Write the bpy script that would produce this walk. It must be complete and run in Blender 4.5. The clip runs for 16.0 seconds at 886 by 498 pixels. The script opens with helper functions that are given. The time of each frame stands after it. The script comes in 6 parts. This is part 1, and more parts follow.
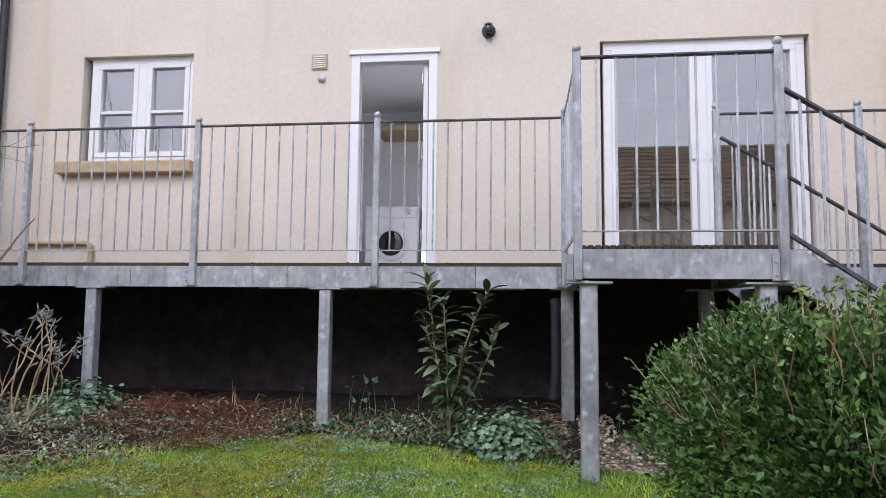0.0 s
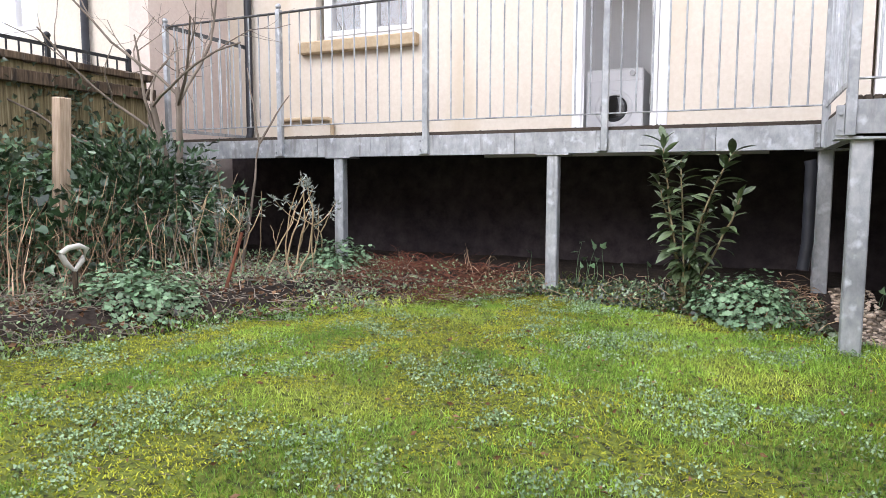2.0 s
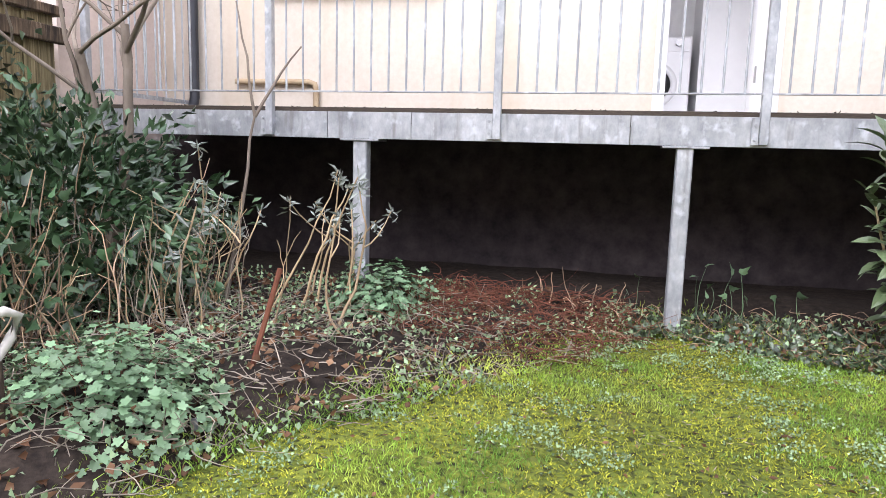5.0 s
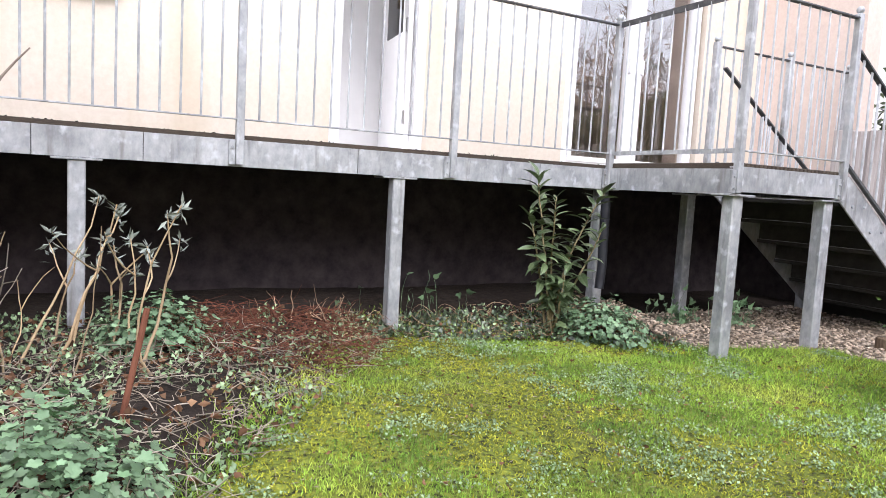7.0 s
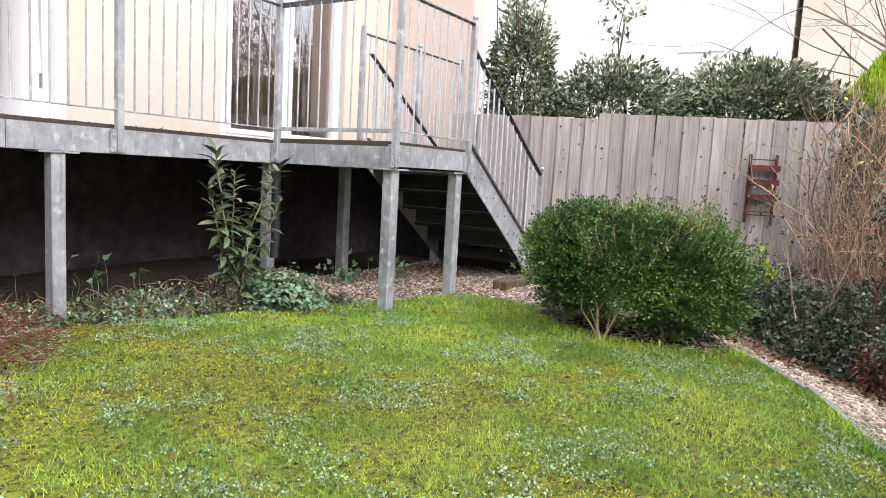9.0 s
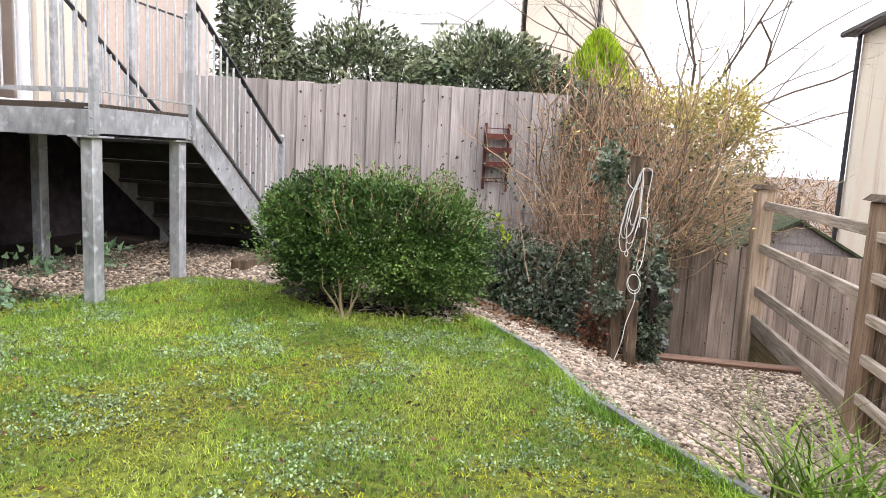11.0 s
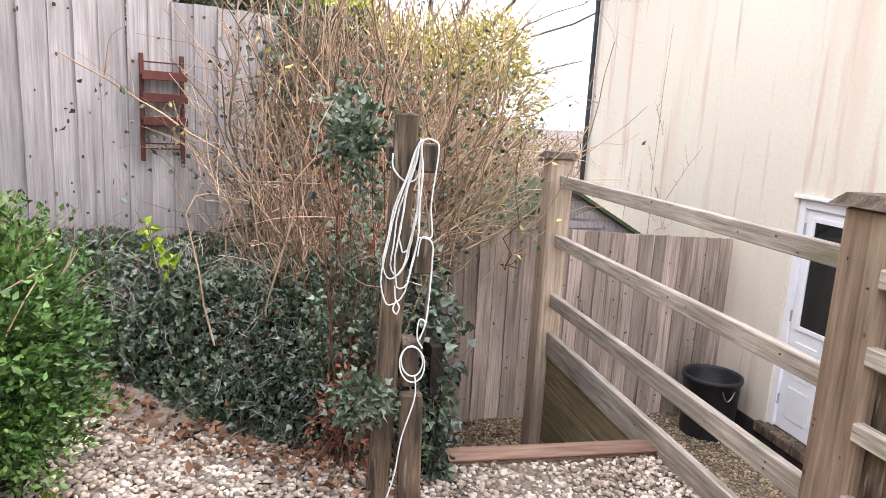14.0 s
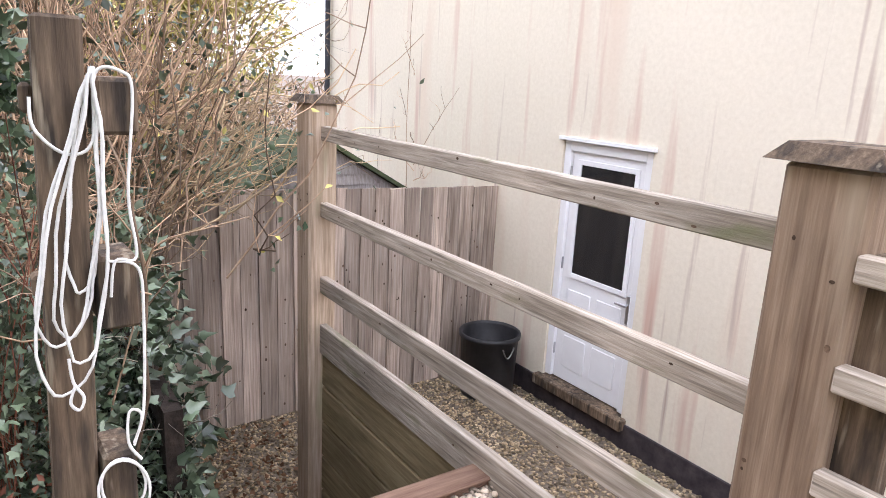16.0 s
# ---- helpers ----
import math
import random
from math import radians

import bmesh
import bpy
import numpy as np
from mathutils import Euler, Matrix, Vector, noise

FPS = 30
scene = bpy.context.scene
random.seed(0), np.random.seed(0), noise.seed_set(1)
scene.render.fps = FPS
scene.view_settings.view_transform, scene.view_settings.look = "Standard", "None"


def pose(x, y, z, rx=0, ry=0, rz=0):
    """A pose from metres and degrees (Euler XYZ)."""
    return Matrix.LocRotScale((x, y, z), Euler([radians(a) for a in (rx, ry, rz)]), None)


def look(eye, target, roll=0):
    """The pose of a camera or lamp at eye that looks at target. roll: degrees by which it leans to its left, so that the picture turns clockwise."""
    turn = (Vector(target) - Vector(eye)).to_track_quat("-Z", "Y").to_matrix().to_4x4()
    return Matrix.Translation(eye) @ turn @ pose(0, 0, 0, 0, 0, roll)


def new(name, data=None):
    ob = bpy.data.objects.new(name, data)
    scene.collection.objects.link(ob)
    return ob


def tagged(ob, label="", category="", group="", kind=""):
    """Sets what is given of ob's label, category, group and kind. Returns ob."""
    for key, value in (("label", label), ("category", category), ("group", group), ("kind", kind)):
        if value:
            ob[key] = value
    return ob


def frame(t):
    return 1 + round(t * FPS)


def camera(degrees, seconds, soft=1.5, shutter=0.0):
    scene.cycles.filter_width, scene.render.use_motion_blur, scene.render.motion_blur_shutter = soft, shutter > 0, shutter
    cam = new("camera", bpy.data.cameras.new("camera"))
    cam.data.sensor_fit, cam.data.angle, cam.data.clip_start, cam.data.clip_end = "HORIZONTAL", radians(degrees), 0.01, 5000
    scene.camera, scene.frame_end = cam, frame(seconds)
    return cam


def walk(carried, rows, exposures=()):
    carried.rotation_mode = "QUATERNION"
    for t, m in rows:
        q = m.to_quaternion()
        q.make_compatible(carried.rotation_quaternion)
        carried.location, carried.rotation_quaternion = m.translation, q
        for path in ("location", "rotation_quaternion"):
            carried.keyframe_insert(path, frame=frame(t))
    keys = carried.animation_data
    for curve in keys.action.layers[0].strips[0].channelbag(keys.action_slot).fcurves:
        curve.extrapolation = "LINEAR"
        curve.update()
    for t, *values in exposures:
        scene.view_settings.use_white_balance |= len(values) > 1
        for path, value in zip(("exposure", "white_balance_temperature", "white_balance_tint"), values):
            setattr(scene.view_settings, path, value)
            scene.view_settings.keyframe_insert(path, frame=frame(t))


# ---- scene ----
cam = camera(66.3, 16.0, 0.6)
METRES, EYE, TILT, LEAN, TURN = 8.0, 0.88, 0.0, 0.0, 6.9
ROWS = [
    (0.0, 0.0, 0.0, 0.0, -0.05, 5.07, -0.55),
    (0.5, -0.0042, -0.0002, -0.0029, 2.56, 1.06, -0.55),
    (1.0, -0.0091, -0.0014, -0.0047, 6.48, -1.83, -0.44),
    (1.5, -0.0134, -0.0033, -0.0053, 11.69, -3.87, -0.24),
    (2.0, -0.0185, -0.0034, -0.0079, 17.21, -5.59, -0.14),
    (2.5, -0.0265, 0.0169, -0.0058, 19.71, -6.82, -0.09),
    (3.0, -0.0488, 0.0655, -0.0028, 20.17, -7.44, -0.17),
    (5.5, -0.2625, 0.1555, 0.0142, 0.96, -7.49, -2.01),
    (6.0, -0.3104, 0.1478, 0.0182, -6.59, -6.64, -2.37),
    (6.5, -0.3544, 0.1449, 0.0187, -21.14, -5.72, -2.96),
    (7.0, -0.3907, 0.1468, 0.0126, -34.55, -5.25, -3.16),
    (7.5, -0.419, 0.1589, 0.0133, -40.25, -5.64, -3.28),
    (8.0, -0.4372, 0.1608, 0.0179, -49.03, -5.78, -3.42),
    (8.5, -0.444, 0.156, 0.0174, -57.36, -5.92, -3.18),
    (9.0, -0.4447, 0.1542, 0.0173, -65.22, -6.34, -3.13),
    (9.5, -0.4451, 0.153, 0.0175, -72.62, -6.67, -3.17),
    (10.0, -0.4448, 0.1517, 0.0171, -78.76, -7.02, -3.06),
    (12.5, -0.2505, 0.1321, 0.0221, -92.21, -9.06, -2.92),
    (13.0, -0.1948, 0.1236, 0.0232, -96.51, -9.45, -2.98),
    (13.5, -0.1412, 0.119, 0.0247, -101.84, -10.27, -3.25),
    (14.0, -0.1007, 0.1088, 0.0248, -108.41, -10.86, -3.21),
    (14.5, -0.0604, 0.0931, 0.0262, -115.01, -11.38, -3.17),
    (15.0, -0.0266, 0.0826, 0.0244, -120.46, -11.95, -3.21),
    (15.5, -0.0009, 0.0753, 0.022, -126.28, -12.7, -3.15),
    (16.0, 0.0135, 0.0666, 0.0176, -130.64, -14.11, -2.88),
]
walk(cam, [(t, pose(0, 0, EYE, TILT, LEAN, TURN) @ pose(METRES * x, METRES * y, METRES * z, 90 + pitch, roll, yaw)) for t, x, y, z, yaw, pitch, roll in ROWS],
     [(0.0, -0.44, 5850, 20), (0.5, -0.28, 5800, 19), (1.0, -0.05, 5950, 18), (1.5, 0.12, 6030, 18), (2.0, 0.22, 6120, 17), (3.0, 0.28, 6120, 17), (5.5, 0.48, 6080, 20), (6.5, 0.46, 6120, 19), (7.1, 0.40, 6200, 18),
      (7.6, 0.28, 6260, 17), (8.2, 0.30, 6320, 17), (9.0, 0.38, 6380, 17), (10.0, 0.42, 6430, 17), (12.5, 0.58, 6330, 17), (14.0, 0.74, 6130, 18), (16.0, 0.75, 6030, 19)])

# ---------------------------------------------------------------- light
world = bpy.data.worlds.new("overcast")
scene.world = world
world.use_nodes = True
wn = world.node_tree
bg = wn.nodes["Background"]
sky = wn.nodes.new("ShaderNodeTexSky")
sky.sky_type = "NISHITA"
sky.sun_disc = False
sky.sun_elevation, sky.sun_rotation = radians(38), radians(200)
sky.air_density, sky.dust_density = 1.5, 4.0
haze = wn.nodes.new("ShaderNodeMix")
haze.data_type = "RGBA"
haze.inputs["Factor"].default_value = 0.86
haze.inputs["B"].default_value = (17.6, 18.2, 19.2, 1)
wn.links.new(sky.outputs["Color"], haze.inputs["A"])
wn.links.new(haze.outputs["Result"], bg.inputs["Color"])
bg.inputs["Strength"].default_value = 0.13
sun = new("sun", bpy.data.lights.new("sun", "SUN"))
sun.data.energy, sun.data.angle, sun.data.color = 1.5, radians(30), (1.0, 0.97, 0.93)
sun.matrix_world = look((0, 0, 20), (0 + 4, 0 + 13, 8))

# Added fill lamp in the open doorway, brightens the utility room beyond the sky.
door_fill = new("door_fill_lamp", bpy.data.lights.new("door_fill_lamp", "AREA"))
door_fill.data.shape, door_fill.data.size, door_fill.data.size_y = "RECTANGLE", 0.62, 1.85
door_fill.data.energy = 6.0
door_fill.matrix_world = look((-1.18, 6.06, 2.16), (-1.25, 8.0, 1.95))

# ---------------------------------------------------------------- materials


def material(name, ramp, scale=6.0, stretch=(1, 1, 1), rough=0.75, metal=0.0, bump=0.25, blotch=0.25, blotch_scale=0.8,
             vary=0.12, island=0.0, spec=0.4, local=False, detail=6.0, fine=None):
    """A surface with a grain (ramp over noise), large blotches, variation from piece to piece and fine relief."""
    m = bpy.data.materials.new(name)
    m.use_nodes = True
    nt = m.node_tree
    n, l = nt.nodes, nt.links
    b = n["Principled BSDF"]
    if local:
        tc = n.new("ShaderNodeTexCoord")
        co = tc.outputs["Object"]
    else:
        ge = n.new("ShaderNodeNewGeometry")
        co = ge.outputs["Position"]
    info = n.new("ShaderNodeObjectInfo")
    off = n.new("ShaderNodeVectorMath")
    off.operation = "MULTIPLY_ADD"
    l.new(info.outputs["Random"], off.inputs[0])
    off.inputs[1].default_value = (37.0, 17.0, 23.0)
    l.new(co, off.inputs[2])
    mp = n.new("ShaderNodeMapping")
    mp.inputs["Scale"].default_value = stretch
    l.new(off.outputs[0], mp.inputs["Vector"])
    tx = n.new("ShaderNodeTexNoise")
    tx.inputs["Scale"].default_value, tx.inputs["Detail"].default_value, tx.inputs["Roughness"].default_value = scale, detail, 0.65
    l.new(mp.outputs[0], tx.inputs["Vector"])
    cr = n.new("ShaderNodeValToRGB")
    e = cr.color_ramp.elements
    for i, (p, c) in enumerate(ramp):
        el = e[i] if i < 2 else e.new(p)
        el.position, el.color = p, (*c, 1)
    l.new(tx.outputs["Fac"], cr.inputs["Fac"])
    big = n.new("ShaderNodeTexNoise")
    big.inputs["Scale"].default_value, big.inputs["Detail"].default_value = blotch_scale, 3
    l.new(off.outputs[0], big.inputs["Vector"])
    v = n.new("ShaderNodeMapRange")
    v.inputs["From Min"].default_value, v.inputs["From Max"].default_value = 0.3, 0.7
    v.inputs["To Min"].default_value, v.inputs["To Max"].default_value = 1 - blotch, 1 + blotch * 0.6
    l.new(big.outputs["Fac"], v.inputs["Value"])
    rv = n.new("ShaderNodeMapRange")
    rv.inputs["To Min"].default_value, rv.inputs["To Max"].default_value = 1 - vary, 1 + vary
    l.new(info.outputs["Random"], rv.inputs["Value"])
    mul = n.new("ShaderNodeMath")
    mul.operation = "MULTIPLY"
    l.new(v.outputs[0], mul.inputs[0])
    l.new(rv.outputs[0], mul.inputs[1])
    last = mul.outputs[0]
    if island:
        gi = n.new("ShaderNodeNewGeometry")
        iv = n.new("ShaderNodeMapRange")
        iv.inputs["To Min"].default_value, iv.inputs["To Max"].default_value = 1 - island, 1 + island
        l.new(gi.outputs["Random Per Island"], iv.inputs["Value"])
        m2 = n.new("ShaderNodeMath")
        m2.operation = "MULTIPLY"
        l.new(last, m2.inputs[0])
        l.new(iv.outputs[0], m2.inputs[1])
        last = m2.outputs[0]
    sc = n.new("ShaderNodeVectorMath")
    sc.operation = "SCALE"
    l.new(cr.outputs["Color"], sc.inputs[0])
    l.new(last, sc.inputs["Scale"])
    l.new(sc.outputs[0], b.inputs["Base Color"])
    b.inputs["Roughness"].default_value, b.inputs["Metallic"].default_value = rough, metal
    b.inputs["Specular IOR Level"].default_value = spec
    if bump:
        bp = n.new("ShaderNodeBump")
        bp.inputs["Strength"].default_value, bp.inputs["Distance"].default_value = bump, 0.01
        if fine:
            ft = n.new("ShaderNodeTexNoise")
            ft.inputs["Scale"].default_value, ft.inputs["Detail"].default_value = fine, 4
            l.new(mp.outputs[0], ft.inputs["Vector"])
            l.new(ft.outputs["Fac"], bp.inputs["Height"])
        else:
            l.new(tx.outputs["Fac"], bp.inputs["Height"])
        l.new(bp.outputs[0], b.inputs["Normal"])
    return m


def tint_over(m, ramp, scale, stretch, low, high):
    """Lays stains with a shape of their own over a material's base colour."""
    nt = m.node_tree
    n, l = nt.nodes, nt.links
    b = n["Principled BSDF"]
    src = b.inputs["Base Color"].links[0].from_socket
    ge = n.new("ShaderNodeNewGeometry")
    mp = n.new("ShaderNodeMapping")
    mp.inputs["Scale"].default_value = stretch
    l.new(ge.outputs["Position"], mp.inputs["Vector"])
    tx = n.new("ShaderNodeTexNoise")
    tx.inputs["Scale"].default_value, tx.inputs["Detail"].default_value = scale, 4
    l.new(mp.outputs[0], tx.inputs["Vector"])
    mr = n.new("ShaderNodeMapRange")
    mr.inputs["From Min"].default_value, mr.inputs["From Max"].default_value = low, high
    l.new(tx.outputs["Fac"], mr.inputs["Value"])
    mx = n.new("ShaderNodeMix")
    mx.data_type = "RGBA"
    l.new(mr.outputs[0], mx.inputs["Factor"])
    l.new(src, mx.inputs["A"])
    mx.inputs["B"].default_value = (*ramp, 1)
    l.new(mx.outputs["Result"], b.inputs["Base Color"])
    return mr


def glass(name, tint=(1, 1, 1), rough=0.0):
    m = bpy.data.materials.new(name)
    m.use_nodes = True
    b = m.node_tree.nodes["Principled BSDF"]
    b.inputs["Base Color"].default_value = (*tint, 1)
    b.inputs["Transmission Weight"].default_value = 1.0
    b.inputs["Roughness"].default_value = rough
    b.inputs["IOR"].default_value = 2.2
    return m


RENDER = material("cream_render", [(0.3, (0.68, 0.605, 0.50)), (0.7, (0.75, 0.68, 0.58))], 30, rough=0.9, bump=0.12, blotch=0.07, blotch_scale=0.6, vary=0.0, fine=160)
tint_over(RENDER, (0.56, 0.45, 0.30), 2.2, (1, 1, 0.12), 0.58, 0.85)
RENDER_E = material("streaked_render", [(0.3, (0.70, 0.63, 0.50)), (0.7, (0.78, 0.71, 0.58))], 30, rough=0.9, bump=0.06, blotch=0.05, blotch_scale=0.5, vary=0.0, fine=160)
tint_over(RENDER_E, (0.68, 0.53, 0.41), 2.2, (1, 1, 0.13), 0.53, 0.80)
tint_over(RENDER_E, (0.60, 0.42, 0.33), 5.5, (1, 1, 0.07), 0.58, 0.72)
tint_over(RENDER_E, (0.42, 0.31, 0.25), 9.0, (1, 1, 0.045), 0.63, 0.76)
PINK = material("pink_render", [(0.3, (0.670, 0.550, 0.479)), (0.7, (0.756, 0.643, 0.567))], 30, rough=0.9, bump=0.1, blotch=0.08, vary=0, fine=160)
WHITE_R = material("white_render", [(0.3, (0.74, 0.72, 0.68)), (0.7, (0.80, 0.78, 0.74))], 20, rough=0.9, bump=0.08, blotch=0.05, vary=0, fine=120)
UPVC = material("white_frame", [(0.3, (0.80, 0.80, 0.80)), (0.7, (0.84, 0.84, 0.84))], 12, rough=0.35, bump=0.0, blotch=0.04, vary=0.0)
STONE = material("sandstone_sill", [(0.3, (0.42, 0.31, 0.19)), (0.7, (0.58, 0.46, 0.30))], 14, rough=0.9, bump=0.3, blotch=0.2, vary=0)
GALV = material("galvanised_steel", [(0.25, (0.309, 0.330, 0.351)), (0.5, (0.433, 0.450, 0.465)), (0.75, (0.556, 0.570, 0.570))], 26, stretch=(1, 1, 0.6), rough=0.5, metal=0.35, bump=0.08, blotch=0.3, blotch_scale=3.5, vary=0.08)
tint_over(GALV, (0.16, 0.15, 0.135), 5.0, (4, 4, 0.5), 0.56, 0.85)
tint_over(GALV, (0.66, 0.69, 0.72), 16.0, (1, 1, 0.8), 0.56, 0.75)
# Steel coloured near black: the shade under the steps is in the base colour.
GALV_SHADE = material("tread_shade_black", [(0.3, (0.030, 0.028, 0.025)), (0.7, (0.060, 0.055, 0.050))], 14, rough=0.7, metal=0.2, bump=0.1)
GALV_B = material("bright_galvanised_bar", [(0.3, (0.42, 0.44, 0.46)), (0.7, (0.66, 0.68, 0.70))], 18, rough=0.45, metal=0.25, bump=0.05, blotch=0.25, blotch_scale=3.0)
# Darkness of the rails' unlit undersides, put into the colour of the whole bar.
GALV_UNDERSIDE = material("underside_dark_rail", [(0.3, (0.055, 0.058, 0.062)), (0.7, (0.16, 0.165, 0.17))], 14, rough=0.55, metal=0.35, bump=0.08, blotch=0.4, blotch_scale=4.0)
DECK = material("dark_decking", [(0.3, (0.035, 0.026, 0.02)), (0.7, (0.09, 0.07, 0.05))], 20, stretch=(1, 12, 12), rough=0.85, bump=0.4)
# Shade put into a near-black colour for walls under the walkway; also plinth paint.
DARKWALL = material("shade_and_plinth_black", [(0.3, (0.034, 0.029, 0.032)), (0.7, (0.088, 0.072, 0.074))], 9, rough=0.95, bump=0.4, spec=0.1)
SOIL = material("bare_soil", [(0.3, (0.011, 0.008, 0.007)), (0.55, (0.031, 0.023, 0.018)), (0.8, (0.062, 0.046, 0.033))], 22, rough=0.95, bump=0.9, blotch=0.4, vary=0, spec=0.2)
LAWN = material("mossy_turf", [(0.3, (0.054, 0.066, 0.014)), (0.5, (0.120, 0.150, 0.023)), (0.7, (0.224, 0.248, 0.034))], 26, rough=0.9, bump=0.9, blotch=0.3, blotch_scale=1.6, vary=0, spec=0.2)
tint_over(LAWN, (0.022, 0.024, 0.010), 34.0, (1, 1, 1), 0.50, 0.66)
tint_over(LAWN, (0.11, 0.105, 0.035), 3.0, (1, 1, 1), 0.62, 0.80)
GRASS = material("grass_blade", [(0.36, (0.132, 0.250, 0.030)), (0.5, (0.252, 0.412, 0.048)), (0.64, (0.430, 0.515, 0.080))], 1.3, rough=0.55, bump=0, blotch=0.25, vary=0, island=0.5, spec=0.35, detail=3)
MOSS = material("yellow_moss", [(0.3, (0.275, 0.305, 0.030)), (0.7, (0.460, 0.462, 0.048))], 2.0, rough=0.8, bump=0, blotch=0.25, vary=0, island=0.45, spec=0.2)
CLOVER = material("clover_leaf", [(0.3, (0.165, 0.262, 0.122)), (0.7, (0.340, 0.455, 0.262))], 3.0, rough=0.5, bump=0, blotch=0.2, vary=0, island=0.5, spec=0.35)
GRAVELBED = material("gravel_bed", [(0.3, (0.076, 0.058, 0.040)), (0.5, (0.168, 0.131, 0.096)), (0.75, (0.306, 0.253, 0.198))], 30, rough=0.95, bump=1.0, blotch=0.2, vary=0)
PEBBLE = material("pebble", [(0.3, (0.225, 0.172, 0.122)), (0.5, (0.375, 0.300, 0.226)), (0.7, (0.530, 0.455, 0.370))], 7, rough=0.85, bump=0.15, blotch=0.28, blotch_scale=1.1, vary=0, island=0.65)
PEBBLE_Y = material("wet_pebble", [(0.3, (0.166, 0.126, 0.084)), (0.5, (0.312, 0.232, 0.137)), (0.7, (0.478, 0.389, 0.262))], 7, rough=0.7, bump=0.15, blotch=0.12, vary=0, island=0.65)
FENCE = material("weathered_board", [(0.3, (0.262, 0.229, 0.214)), (0.5, (0.364, 0.327, 0.307)), (0.7, (0.468, 0.430, 0.404))], 4, stretch=(17, 17, 0.9), rough=0.9, bump=0.35, blotch=0.28, blotch_scale=1.6, vary=0.19, local=True)
FENCE_Y = material("brown_board", [(0.3, (0.300, 0.228, 0.180)), (0.5, (0.445, 0.355, 0.288)), (0.7, (0.590, 0.495, 0.415))], 4, stretch=(17, 17, 0.9), rough=0.9, bump=0.35, blotch=0.35, blotch_scale=2.0, vary=0.32, local=True)
FENCE_L = material("green_stained_board", [(0.33, (0.09, 0.07, 0.035)), (0.5, (0.24, 0.195, 0.10)), (0.67, (0.38, 0.32, 0.19))], 4, stretch=(17, 17, 0.9), rough=0.9, bump=0.3, blotch=0.3, blotch_scale=1.5, vary=0.2, local=True)
POSTWOOD = material("softwood_post", [(0.3, (0.185, 0.124, 0.080)), (0.5, (0.280, 0.193, 0.127)), (0.7, (0.385, 0.282, 0.194))], 4, stretch=(15, 15, 0.8), rough=0.8, bump=0.4, blotch=0.35, blotch_scale=2.2, vary=0.1, local=True)
RAILWOOD = material("weathered_rail", [(0.3, (0.235, 0.190, 0.140)), (0.5, (0.395, 0.335, 0.268)), (0.7, (0.575, 0.505, 0.425))], 4, stretch=(0.8, 15, 15), rough=0.85, bump=0.4, blotch=0.3, blotch_scale=2.0, vary=0.1, local=True)
POST_PALE = material("pale_softwood_post", [(0.3, (0.300, 0.215, 0.145)), (0.5, (0.480, 0.365, 0.260)), (0.7, (0.620, 0.500, 0.385))], 4, stretch=(15, 15, 0.8), rough=0.8, bump=0.4, blotch=0.25, blotch_scale=1.5, vary=0.05, local=True)
SLEEPER = material("green_retaining_board", [(0.25, (0.120, 0.088, 0.045)), (0.5, (0.230, 0.175, 0.092)), (0.75, (0.345, 0.275, 0.160))], 5, stretch=(0.6, 8, 8), rough=0.9, bump=0.3, blotch=0.4, vary=0.15, local=True)
EDGING = material("grey_edging", [(0.3, (0.13, 0.13, 0.14)), (0.7, (0.27, 0.27, 0.28))], 6, stretch=(0.6, 6, 6), rough=0.9, bump=0.3, vary=0.1, local=True)
OLDWOOD = material("old_dark_post", [(0.25, (0.052, 0.034, 0.021)), (0.5, (0.128, 0.088, 0.056)), (0.75, (0.245, 0.178, 0.115))], 5, stretch=(14, 14, 0.9), rough=0.9, bump=0.5, blotch=0.6, blotch_scale=3.5, vary=0.1, local=True)
SLEEPER_R = material("reddish_sleeper", [(0.3, (0.14, 0.075, 0.05)), (0.7, (0.30, 0.19, 0.13))], 6, stretch=(8, 0.6, 8), rough=0.9, bump=0.3, vary=0.1, local=True)
REDWOOD = material("red_stained_wood", [(0.3, (0.064, 0.014, 0.010)), (0.7, (0.128, 0.032, 0.021))], 8, stretch=(4, 4, 1), rough=0.6, bump=0.15, vary=0.08, local=True)
tint_over(OLDWOOD, (0.030, 0.022, 0.016), 7.0, (3, 3, 0.6), 0.50, 0.66)
tint_over(OLDWOOD, (0.30, 0.25, 0.18), 9.0, (4, 4, 0.5), 0.60, 0.74)
tint_over(POSTWOOD, (0.12, 0.072, 0.042), 7.0, (11, 11, 0.3), 0.52, 0.76)
tint_over(POSTWOOD, (0.40, 0.31, 0.22), 3.0, (5, 5, 0.5), 0.58, 0.80)
tint_over(POST_PALE, (0.26, 0.17, 0.10), 6.0, (11, 11, 0.3), 0.56, 0.80)
tint_over(POST_PALE, (0.30, 0.29, 0.17), 2.2, (4, 4, 0.8), 0.60, 0.80)
tint_over(RAILWOOD, (0.15, 0.125, 0.097), 7.0, (0.5, 14, 14), 0.54, 0.74)
tint_over(RAILWOOD, (0.17, 0.17, 0.085), 4.0, (1, 3, 3), 0.60, 0.78)
tint_over(FENCE_Y, (0.12, 0.088, 0.066), 3.0, (7, 7, 0.4), 0.55, 0.78)
tint_over(FENCE_Y, (0.42, 0.37, 0.32), 3.5, (8, 8, 0.5), 0.60, 0.80)
tint_over(FENCE, (0.20, 0.165, 0.15), 2.5, (9, 9, 0.35), 0.57, 0.80)
